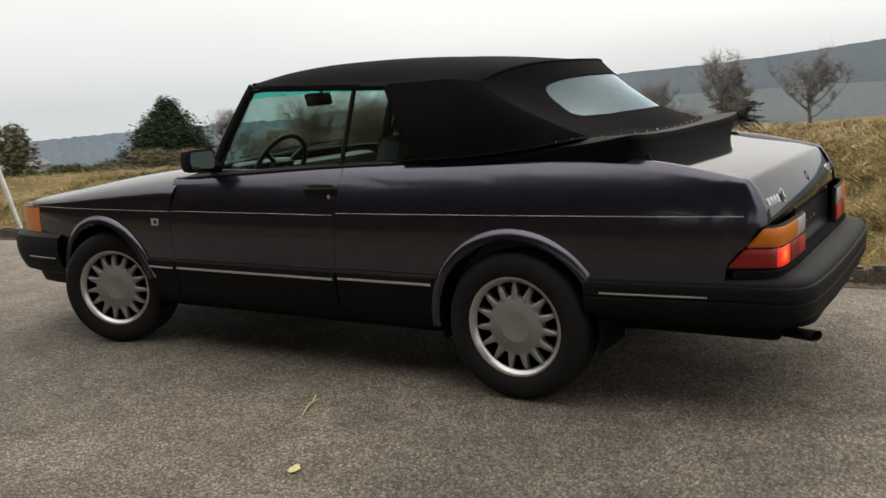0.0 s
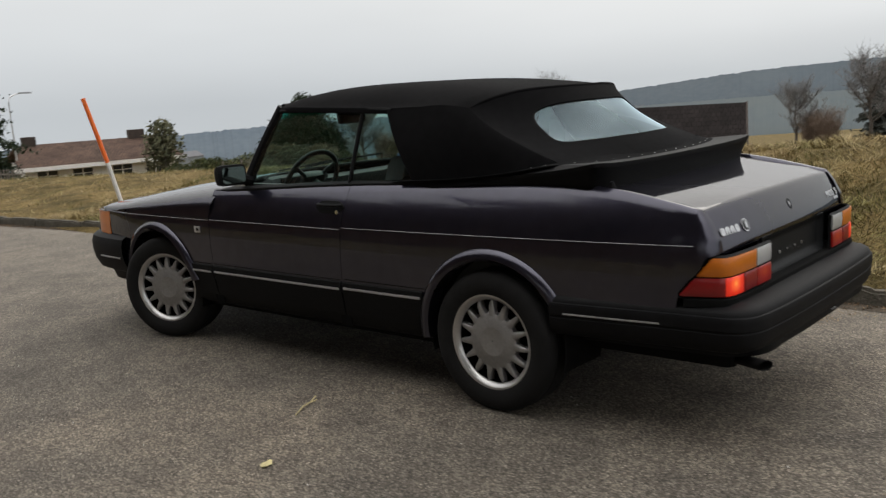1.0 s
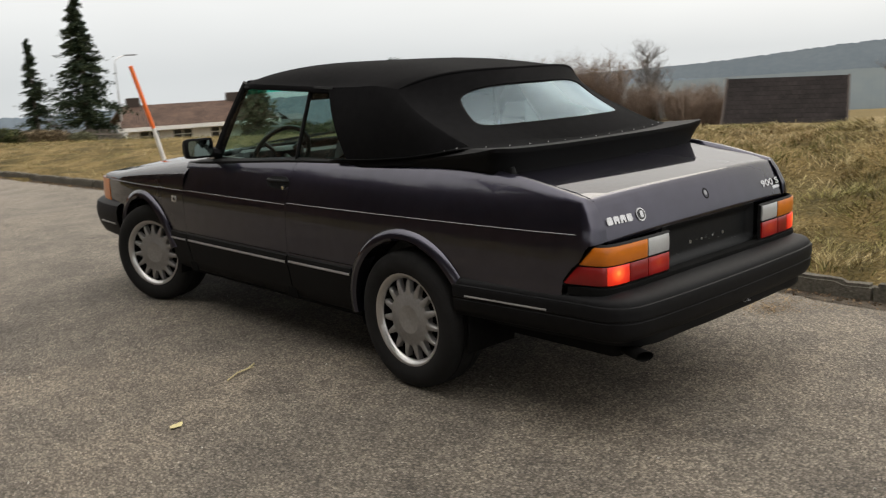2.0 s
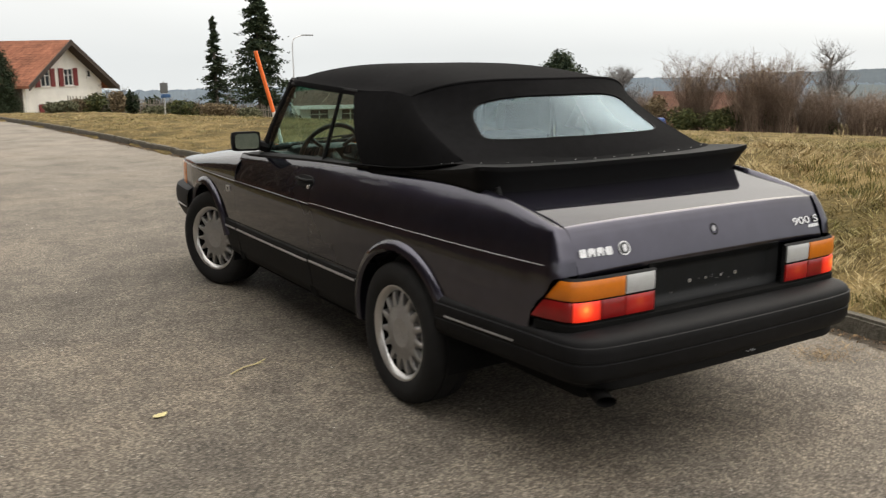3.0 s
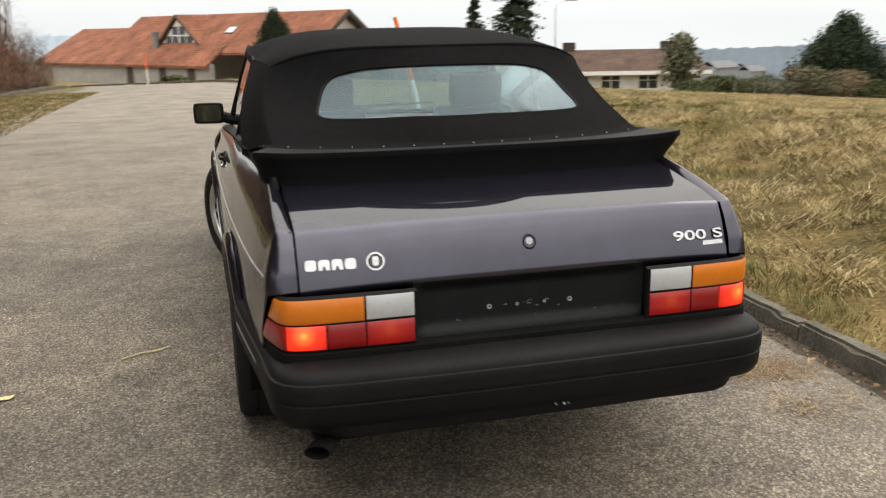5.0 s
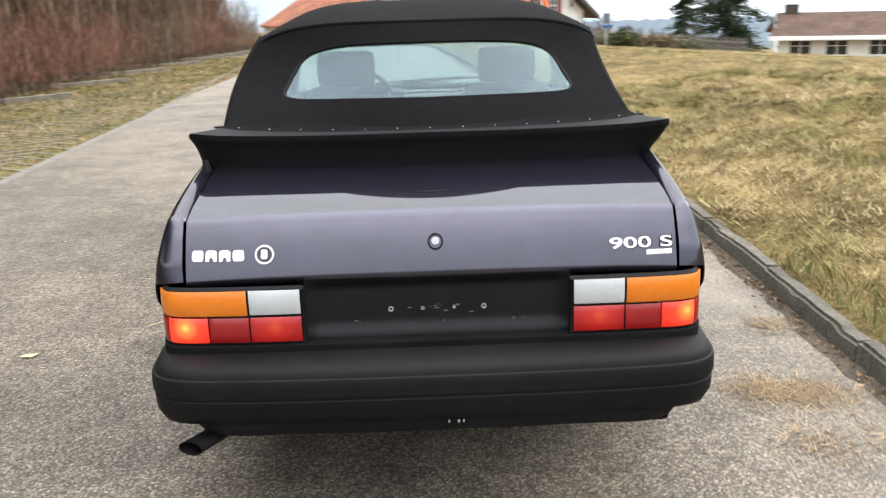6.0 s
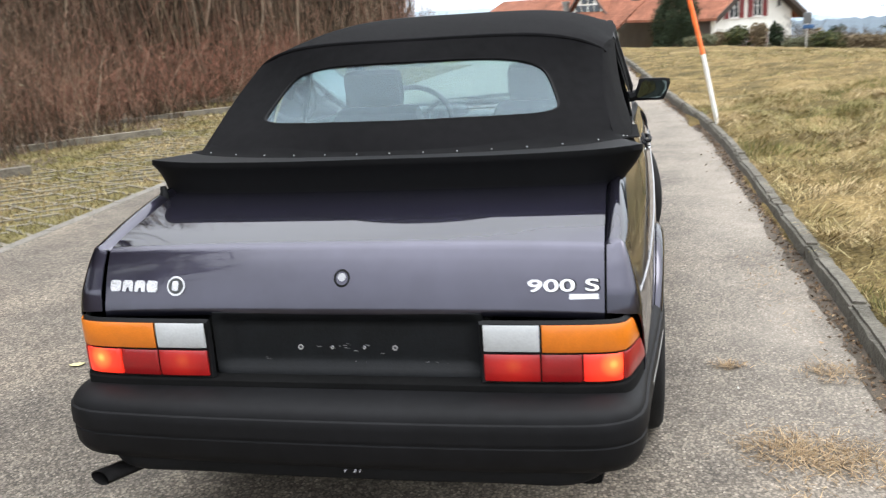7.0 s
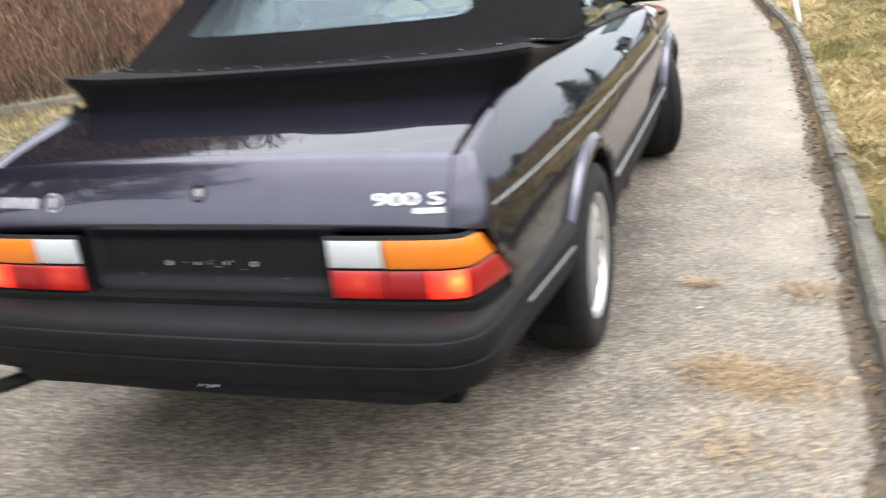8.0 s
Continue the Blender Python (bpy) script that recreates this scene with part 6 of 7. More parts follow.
for nm, ln in (("edge_stone", 1.0), ("border_stone", 1.34)):
    bm = bmesh.new()
    box(bm, (-0.05, -ln / 2 + 0.004, -0.15), (0.05, ln / 2 - 0.004, 0.0 if nm == "edge_stone" else 0.085), 0.01)
    EDGE_MESH[nm] = bpy.data.meshes.new(nm)
    bm.to_mesh(EDGE_MESH[nm])
    bm.free()
    EDGE_MESH[nm].materials.append(EDGE_CONCRETE if nm == "edge_stone" else BORDER_CONCRETE)
for i in range(-8, 34):
    y = i + 0.5
    x = EDGE_X + (0 if y < 9 else float(kerb_x(y)) - float(kerb_x(9.0)))
    ob = new("edge_stone", EDGE_MESH["edge_stone"])
    ob.parent = edging
    ob.matrix_basis = pose(x, y, float(fall(y)) + 0.008, 0, 0, random.uniform(-0.6, 0.6))
for k in range(-2, 9):
    # each bay ends in a slanted run of stones, and a short return joins it to the next
    y0 = 8.65 + 2.95 * k
    x0 = -5.68
    for j in range(2):
        cx, cy = x0 - (0.5 + j) * 1.34 * 0.74, y0 - (0.5 + j) * 1.34 * 0.67
        ob = new("border_stone", EDGE_MESH["border_stone"])
        ob.parent = edging
        ob.matrix_basis = pose(cx, cy, float(fall(cy)) + random.uniform(-0.01, 0.01), 0, random.uniform(-1, 1), -47.8 + random.uniform(-1, 1))

xs, ys = rng.uniform(-7.2, EDGE_X - 0.06, 80000), rng.uniform(-1, 24, 80000)
blades("strip_grass", np.stack([xs, ys, fall(ys) - 0.012], 1), rng.uniform(0.02, 0.07, len(xs)), 0.004 * np.clip(ys / 7, 1, 2.5), 0.9, STRAW, "short dry grass growing through the pavers", "grass")

# ---- things on and beside the road ----
LEAF_YELLOW = material("pale yellow leaf", (0.55, 0.48, 0.24), 0.7, vary=0.2, scale=60)


def fallen_leaf(name, label, x, y, size, turn, mat):
    """A curled leaf lying on the asphalt."""
    rows = []
    for u in np.linspace(-1, 1, 9):
        w = 0.55 * (1 - abs(u) ** 2.2) ** 0.8 * (1 + 0.18 * math.sin(9 * u))
        rows.append([(u * size, w * s * size, 0.004 + 0.25 * size * (u * u * 0.5 + 0.4 * (s * w) ** 2) + 0.03 * size * math.sin(5 * u + 3 * s)) for s in np.linspace(-1, 1, 7)])
    ob = sheet(name, rows, mat, None, thick=0.0012)
    ob.matrix_basis = pose(x, y, LEVEL + 0.001, 0, 0, turn)
    return tagged(ob, label, "leaf")


fallen_leaf("fallen_leaf", "pale yellow leaf lying flat on the asphalt", -1.758, 0.401, 0.036, 20, LEAF_YELLOW)
bm = bmesh.new()
tube(bm, [(-0.11, -0.05, 0.006), (-0.03, -0.008, 0.012), (0.04, 0.02, 0.007), (0.10, 0.055, 0.01)], 0.0035, 6)
tube(bm, [(0.02, 0.01, 0.008), (0.07, 0.01, 0.012)], 0.0022, 5)
straw = part("straw_stalk", bm, material("straw stalk", (0.50, 0.42, 0.22), 0.7, vary=0.2, scale=40), None)
straw.location = (-1.225, 0.777, LEVEL)
tagged(straw, "broken pale straw stalk lying on the asphalt", "straw")
# litter along the kerb and the heaps of cut grass on the asphalt
n = 7000
yy = rng.uniform(-3, 18, n)
off = np.abs(rng.normal(0, 0.045, n)) * (0.6 + 1.2 * rng.uniform(0, 1, n) ** 3) + 0.004
pts = np.stack([kerb_x(yy) - off, yy, fall(yy) + rng.uniform(0.004, 0.018, n)], 1)
LITTER = island_material("leaf litter", [(0.0, (0.06, 0.043, 0.03)), (0.5, (0.15, 0.105, 0.07)), (0.85, (0.21, 0.14, 0.085)), (1.0, (0.36, 0.25, 0.14))], 0.9)
lf = leaf_mesh("leaf_litter", pts, 0.011, LITTER, None, 0.25)
tagged(lf, "brown leaves gathered along the foot of the kerb", "leaves", kind="stuff")
heap = []
for cx, cy, sx, sy, k in ((1.34, -0.26, 0.22, 0.13, 1050), (1.22, -0.17, 0.16, 0.11, 420), (1.25, -0.62, 0.16, 0.12, 300), (1.48, 0.46, 0.12, 0.1, 320), (1.46, -0.6, 0.1, 0.5, 160), (1.40, 1.6, 0.12, 0.8, 120), (1.102, 0.507, 0.055, 0.03, 130)):
    heap.append(np.stack([rng.normal(cx, sx * 0.55, k), rng.normal(cy, sy * 0.55, k), np.full(k, LEVEL + 0.004)], 1))
heap = np.concatenate(heap)
heap = heap[heap[:, 0] < 1.58]
CUT = island_material("dry cut grass", [(0.0, (0.11, 0.07, 0.038)), (0.5, (0.25, 0.175, 0.10)), (1.0, (0.40, 0.30, 0.18))], 0.85)
blades("cut_grass", heap, rng.uniform(0.02, 0.065, len(heap)), 0.0022, 0.995, CUT, "small heaps of dry cut grass on the asphalt", "grass", bend=0.05)
# dark soil washed into the foot of the kerb
rows = []
for y in np.linspace(-3.2, 20, 300):
    wid = 0.085 + 0.07 * noise.noise((y * 1.7, 3, 0)) + 0.03 * noise.noise((y * 6, 8, 0))
    xk = float(kerb_x(y)) + 0.01
    rows.append([(xk - max(wid, 0.012) * f, y, float(fall(y)) + 0.003 + 0.012 * (1 - f) ** 1.5) for f in (0, 0.3, 0.65, 1.0)])
soil = sheet("gutter_soil", rows, material("gutter soil", (0.035, 0.027, 0.019), 0.95, vary=0.5, scale=14, bump=0.8, bump_scale=120, color2=(0.10, 0.078, 0.055)), None, sharp=180)
tagged(soil, "dark soil and moss washed along the foot of the kerb", "soil", kind="structure")
# bits of grit
n = 900
pts = np.stack([rng.uniform(-3.6, 1.55, n), rng.uniform(-3, 9, n), np.full(n, LEVEL + 0.004)], 1)
gv, gf = [], []
for p in pts:
    r = rng.uniform(0.002, 0.0065)
    b0 = len(gv)
    gv += [p + np.array(d) * r for d in ((1, 0, 0), (-0.8, 0.5, 0), (0.1, -0.9, 0), (0.2, 0.9, 0.1), (0, 0, 1.1))]
    gf += [(b0, b0 + 3, b0 + 4), (b0 + 3, b0 + 1, b0 + 4), (b0 + 1, b0 + 2, b0 + 4), (b0 + 2, b0, b0 + 4)]
grit = raw("grit", gv, gf, island_material("grit", [(0, (0.12, 0.11, 0.10)), (0.7, (0.28, 0.26, 0.23)), (1, (0.6, 0.58, 0.52))], 0.9), None, smooth=False)
tagged(grit, "pale grit scattered over the asphalt", "grit", kind="stuff")

# snow pole
ORANGE = material("orange marker paint", (0.85, 0.16, 0.025), 0.5, vary=0.12, scale=20)
WHITE = material("white marker paint", (0.72, 0.71, 0.68), 0.5, vary=0.12, scale=14)


def snow_pole(label, foot, head, share_orange, radius=0.024):
    t = thing("snow_pole", label, "marker pole", foot)
    f, h = Vector(foot), Vector(head)
    cut = (h - f) * (1 - share_orange)
    for nm, a, b, mat in (("lower_pole", Vector((0, 0, -0.12)), cut, WHITE), ("upper_pole", cut, h - f, ORANGE)):
        bm = bmesh.new()
        tube(bm, [a, a.lerp(b, 0.5), b], radius, 14)
        part(nm, bm, mat, t, "white painted shaft" if mat is WHITE else "orange painted shaft")
    return t


snow_pole("leaning orange and white snow pole in the grass beside the kerb", (1.665 + 0.03, 7.235, 0.13), (1.345, 7.293, 1.53), 0.52)
snow_pole("orange and white snow pole at the far road edge", (-2.95, 34.5, -0.68), (-3.0, 34.5, 0.55), 0.5, 0.03)

# ---- houses ----
PLASTER = material("white render", (0.75, 0.735, 0.69), 0.9, vary=0.12, scale=1.5, bump=0.15, bump_scale=30)
GREY_WALL = material("grey weathered wall", (0.30, 0.28, 0.25), 0.9, vary=0.25, scale=1.2, bump=0.2, bump_scale=20)
DARK_WOOD = material("dark stained wood", (0.045, 0.032, 0.025), 0.8, vary=0.3, scale=3, bump=0.2, bump_scale=20)
SHUTTER = material("dark red shutters", (0.17, 0.022, 0.022), 0.6, vary=0.2, scale=4)
PANE = material("window pane", (0.03, 0.035, 0.04), 0.08, vary=0.3, scale=2)
FRAME = material("white window frame", (0.72, 0.71, 0.68), 0.6, vary=0.1, scale=5)


def tile_material(name, low, mid, high, pitch=2.9):
    """Rows of roof tiles in colour and relief, weathered in patches."""
    m = bpy.data.materials.new(name)
    m.use_nodes = True
    nt = m.node_tree
    b = nt.nodes["Principled BSDF"]
    co = nt.nodes.new("ShaderNodeTexCoord").outputs["Object"]
    brick = nt.nodes.new("ShaderNodeTexBrick")
    brick.inputs["Scale"].default_value = pitch
    brick.inputs["Color1"].default_value, brick.inputs["Color2"].default_value, brick.inputs["Mortar"].default_value = (*low, 1), (*mid, 1), tuple(0.35 * c for c in low) + (1,)
    brick.inputs["Mortar Size"].default_value, brick.inputs["Row Height"].default_value, brick.inputs["Brick Width"].default_value = 0.035, 0.9, 0.7
    nt.links.new(co, brick.inputs["Vector"])
    patch = ramp_nodes(nt, noise_nodes(nt, co, 0.5, 6), [(0.35, (0.72, 0.70, 0.68)), (0.65, (1.25, 1.2, 1.15))])
    c = mix_nodes(nt, 1.0, brick.outputs["Color"], patch, "MULTIPLY")
    nt.links.new(c, b.inputs["Base Color"])
    b.inputs["Roughness"].default_value, b.inputs["Specular IOR Level"].default_value = 0.9, 0.12
    bp = nt.nodes.new("ShaderNodeBump")
    bp.inputs["Strength"].default_value, bp.inputs["Distance"].default_value = 0.5, 0.05
    nt.links.new(brick.outputs["Fac"], bp.inputs["Height"])
    bp.invert = True
    nt.links.new(bp.outputs[0], b.inputs["Normal"])
    return m


TILES = tile_material("red clay tiles", (0.185, 0.076, 0.048), (0.26, 0.114, 0.072), (0.4, 0.17, 0.09))
BROWN_TILES = tile_material("brown roof tiles", (0.075, 0.05, 0.04), (0.10, 0.066, 0.052), (0.12, 0.08, 0.06))
SLATE = tile_material("dark slates", (0.017, 0.0145, 0.0145), (0.024, 0.020, 0.020), (0.05, 0.05, 0.05))


def slab(name, a, b, thick, mat, parent, label="", drop=(0, 0, -1)):
    """A sloping roof face between edge a (two points, top) and edge b (two points, foot), with its thickness."""
    p = [Vector(q) for q in (*a, *reversed(b))]
    d = Vector(drop) * thick
    ux = (p[1] - p[0]).normalized()
    uy = (p[3] - p[0])
    uy = (uy - ux * uy.dot(ux)).normalized()
    uz = ux.cross(uy)
    m = Matrix((ux, uy, uz)).transposed().to_4x4()
    m.translation = p[0]
    inv = m.inverted()
    vs = [inv @ q for q in p] + [inv @ (q + d) for q in p]
    fs = [(0, 1, 2, 3), (7, 6, 5, 4), (0, 4, 5, 1), (1, 5, 6, 2), (2, 6, 7, 3), (3, 7, 4, 0)]
    ob = raw(name, vs, fs, mat, parent, label, smooth=False)
    ob.matrix_basis = m
    return ob


def window_unit(parent, place, w, h, turn, shutters=None, cross=True, name="window"):
    """A window of frame, panes, glazing bars and sill, in a wall that faces -y before its turn."""
    win = new(name)
    win.parent = parent
    win.matrix_basis = pose(*place, 0, 0, turn)
    bm = bmesh.new()
    t = 0.07
    box(bm, (-w / 2, -0.05, 0), (-w / 2 + t, 0.05, h))
    box(bm, (w / 2 - t, -0.05, 0), (w / 2, 0.05, h))
    box(bm, (-w / 2, -0.05, 0), (w / 2, 0.05, t))
    box(bm, (-w / 2, -0.05, h - t), (w / 2, 0.05, h))
    if cross:
        box(bm, (-0.035, -0.045, t), (0.035, 0.045, h - t))
        box(bm, (-w / 2 + t, -0.04, h * 0.6), (w / 2 - t, 0.04, h * 0.6 + 0.05))
    part("window_frame", bm, FRAME, win, smooth=False)
    bm = bmesh.new()
    box(bm, (-w / 2 + t, 0.0, t), (w / 2 - t, 0.02, h - t))
    part("pane", bm, PANE, win, smooth=False)
    bm = bmesh.new()
    box(bm, (-w / 2 - 0.08, -0.12, -0.06), (w / 2 + 0.08, 0.05, 0))
    part("window_sill", bm, FRAME, win, smooth=False)
    if shutters:
        for s in (-1, 1):
            bm = bmesh.new()
            sw = w * 0.5
            x0 = s * (w / 2 + 0.04 + sw / 2)
            box(bm, (x0 - sw / 2, -0.09, -0.03), (x0 + sw / 2, -0.04, h + 0.03), 0.01)
            for k in range(9):
                z = 0.05 + k * (h - 0.1) / 9
                box(bm, (x0 - sw / 2 + 0.05, -0.105, z), (x0 + sw / 2 - 0.05, -0.085, z + 0.06))
            part("shutter", bm, shutters, win, "dark red louvred shutter", smooth=False)
    return win


def chalet():
    """The long tiled house at the bend; its own x runs along the gable, its y along the ridge."""
    h = thing("gabled_house", "long white house with red tiled roof and red shutters", "house")
    h.matrix_basis = pose(10.84, 75.0, -3.1, 0, 0, math.degrees(math.atan2(0.58, 0.815)))
    ridge, wall_w, eave, length = 5.92, 4.0, 2.75, 30.0
    # gable end and long walls
    bm = bmesh.new()
    v = [bm.verts.new(p) for p in ((-wall_w, 0, -0.6), (wall_w, 0, -0.6), (wall_w, 0, eave), (0, 0, ridge - 0.12), (-wall_w, 0, eave))]
    back = [bm.verts.new((p.co.x, 0.4, p.co.z)) for p in v]
    bm.faces.new(v)
    bm.faces.new(list(reversed(back)))
    for i in range(5):
        bm.faces.new((v[i], back[i], back[(i + 1) % 5], v[(i + 1) % 5]))
    gable = part("wall", bm, PLASTER, h, "white rendered gable wall", smooth=False)
    for x in (-2.05, 0.35):
        window_unit(gable, (x, -0.02, 2.35), 0.95, 1.35, 0, SHUTTER)
    window_unit(gable, (2.6, -0.02, 2.95), 0.45, 0.6, 0, None, cross=False)
    for x in (-1.9, 0.45):
        window_unit(gable, (x, -0.02, -0.2), 0.95, 1.2, 0, SHUTTER)
    bm = bmesh.new()
    box(bm, (wall_w - 0.3, 0.3, -0.6), (wall_w, length, eave))
    part("wall", bm, PLASTER, h, smooth=False)
    # open carport: the wall's dark colour gives the shade of the recess
    bm = bmesh.new()
    box(bm, (-wall_w, 0.3, -0.6), (-wall_w + 0.3, 2.2, eave))
    box(bm, (-wall_w + 2.2, 2.2, -0.6), (-wall_w + 2.5, 10.5, eave + 0.5))
    part("wall", bm, DARK_WOOD, h, "wall deep under the open eave, coloured dark for its shade", smooth=False)
    bm = bmesh.new()
    box(bm, (-wall_w - 1.9, 10.5, -0.6), (-wall_w - 1.6, length, 1.5))
    low_wall = part("wall", bm, GREY_WALL, h, "grey wall under the low eave", smooth=False)
    for y in (13.0, 17.5, 23.0):
        bm = bmesh.new()
        box(bm, (-wall_w - 1.95, y, -0.6), (-wall_w - 1.55, y + 1.1, 1.2))
        part("doorway", bm, DARK_WOOD, low_wall, "dark doorway", smooth=False)
    # roof faces
    drop = 0.745
    zr = lambda x: ridge - abs(x) * drop
    slab("roof", [(0, -1.0, ridge), (0, length, ridge)], [(wall_w + 1.0, -1.0, zr(wall_w + 1.0)), (wall_w + 1.0, length, zr(wall_w + 1.0))], 0.22, TILES, h, "red clay tiled roof")
    slab("roof", [(0, 10.8, ridge), (0, -1.0, ridge)], [(-wall_w - 0.6, 10.8, zr(wall_w + 0.6)), (-wall_w - 0.6, -1.0, zr(wall_w + 0.6))], 0.22, TILES, h)
    roof = slab("roof", [(0, length, ridge), (0, 10.8, ridge)], [(-wall_w - 2.3, length, zr(wall_w + 2.3) + 0.15), (-wall_w - 2.3, 10.8, zr(wall_w + 2.3) + 0.15)], 0.22, TILES, h)
    slab("roof", [(0, length + 12, ridge - 1.1), (0, length, ridge - 1.1)], [(-wall_w - 2.3, length + 12, zr(wall_w + 2.3) + 0.15), (-wall_w - 2.3, length, zr(wall_w + 2.3) + 0.15)], 0.22, TILES, h)
    bm = bmesh.new()
    box(bm, (-wall_w - 1.9, length, -0.6), (-wall_w - 1.6, length + 12, 1.4))
    part("wall", bm, GREY_WALL, h, smooth=False)
    # dark bargeboards on the gable verge
    for s, w in ((-1, wall_w + 0.6), (1, wall_w + 1.0)):
        slab("bargeboard", [(0, -1.06, ridge + 0.03), (0, -0.98, ridge + 0.03)], [(s * w, -1.06, zr(w) + 0.03), (s * w, -0.98, zr(w) + 0.03)], 0.42, DARK_WOOD, h, "dark wooden bargeboard")
    slab("soffit", [(0, -0.95, ridge - 0.26), (0, -0.02, ridge - 0.26)], [(wall_w + 0.9, -0.95, zr(wall_w + 0.9) - 0.26), (wall_w + 0.9, -0.02, zr(wall_w + 0.9) - 0.26)], 0.05, DARK_WOOD, h, "dark boarded soffit")
    # dormer
    dx, dz = -3.6, zr(3.6)
    dorm = new("dormer")
    dorm.parent = h
    dorm.matrix_basis = pose(dx, 18.3, dz, 0, 0, -90) @ Matrix.Diagonal((1.7, 1.3, 1.35, 1))
    bm = bmesh.new()
    t = [bm.verts.new(p) for p in ((-1.75, 0, -0.1), (1.75, 0, -0.1), (0, 0, 1.75))]
    u = [bm.verts.new((p.co.x, 0.3, p.co.z)) for p in t]
    bm.faces.new(t)
    for i in range(3):
        bm.faces.new((t[i], u[i], u[(i + 1) % 3], t[(i + 1) % 3]))
    part("dormer_wall", bm, PLASTER, dorm, "white dormer gable", smooth=False)
    for s in (-1, 1):
        slab("dormer_roof", [(0, -0.2, 1.98), (0, 2.6, 1.98)], [(s * 2.25, -0.2, -0.28), (s * 2.25, 2.6, -0.28)], 0.16, TILES, dorm, "red tiled dormer roof")
        slab("dormer_bargeboard", [(0, -0.26, 2.0), (0, -0.18, 2.0)], [(s * 2.25, -0.26, -0.26), (s * 2.25, -0.18, -0.26)], 0.2, DARK_WOOD, dorm, "dark dormer bargeboard")
    for x, z, w, hh in ((-0.33, 0.62, 0.5, 0.55), (0.33, 0.62, 0.5, 0.55), (-0.95, 0.06, 0.5, 0.45), (-0.33, 0.06, 0.5, 0.45), (0.33, 0.06, 0.5, 0.45), (0.95, 0.06, 0.5, 0.45)):
        bm = bmesh.new()
        box(bm, (x - w / 2, -0.05, z), (x + w / 2, 0.02, z + hh))
        part("dormer_window", bm, PANE, dorm, "dark window pane", smooth=False)
    # skylight, chimney pipe
    bm = bmesh.new()
    box(bm, (-0.5, -0.65, 0.02), (0.5, 0.65, 0.12), 0.02)
    sk = part("skylight", bm, DARK_WOOD, h, "skylight with pale sky in it", smooth=False)
    sk.matrix_basis = pose(-2.1, 12.2, zr(2.1), 0, -36.7, 0)
    bm = bmesh.new()
    box(bm, (-0.4, -0.55, 0.10), (0.4, 0.55, 0.13))
    part("skylight_pane", bm, material("skylight glass", (0.5, 0.53, 0.55), 0.06, 0.9), sk, smooth=False)
    bm = bmesh.new()
    tube(bm, [(-4.1, 21.4, zr(4.1) - 0.2), (-4.1, 21.4, zr(4.1) + 1.35)], 0.33, 14)
    tube(bm, [(-4.1, 21.4, zr(4.1) + 1.35), (-4.1, 21.4, zr(4.1) + 1.55)], 0.42, 14)
    part("chimney", bm, material("zinc chimney", (0.20, 0.20, 0.19), 0.5, 0.6, vary=0.2, scale=3), h, "grey metal chimney")
    return h


chalet()


def bungalow():
    h = thing("bungalow", "low bungalow with brown tiled roof and white fascia", "house")
    h.matrix_basis = pose(32.0, 65.0, -4.6, 0, 0, -19)
    L, D, eave, ridge = 5.3, 4.8, 2.4, 3.8
    bm = bmesh.new()
    box(bm, (-L, -D, -0.6), (L, D, eave))
    wall = part("wall", bm, PLASTER, h, "pale rendered wall", smooth=False)
    for x in (-3.8, -1.4, 1.4, 3.8):
        window_unit(wall, (x, -D - 0.03, 0.95), 1.5, 1.1, 0, None)
    for s in (-1, 1):
        slab("roof", [(s * -L * 1.0, 0, ridge), (s * L * 1.0, 0, ridge)], [(s * -(L + 0.6), -s * (D + 0.9), eave - 0.1), (s * (L + 0.6), -s * (D + 0.9), eave - 0.1)], 0.2, BROWN_TILES, h, "brown tiled roof")
    bm = bmesh.new()
    box(bm, (-L - 0.65, -D - 0.97, eave - 0.32), (L + 0.65, -D - 0.88, eave - 0.04))
    part("fascia", bm, FRAME, h, "white fascia board", smooth=False)
    bm = bmesh.new()
    t = [bm.verts.new(p) for p in ((L, -D, eave), (L, D, eave), (L, 0, ridge - 0.15))]
    u = [bm.verts.new((L - 0.3, p.co.y, p.co.z)) for p in t]
    bm.faces.new(t)
    bm.faces.new(list(reversed(u)))
    for i in range(3):
        bm.faces.new((t[i], u[i], u[(i + 1) % 3], t[(i + 1) % 3]))
    part("gable", bm, PLASTER, h, "white gable end", smooth=False)
    for x, w in ((3.6, 0.6), (-4.3, 0.5)):
        bm = bmesh.new()
        box(bm, (x - w, -0.4, ridge - 0.5), (x + w, 0.4, ridge + 0.6), 0.03)
        ch = part("chimney", bm, DARK_WOOD, h, "dark chimney", smooth=False)
    return h


bungalow()


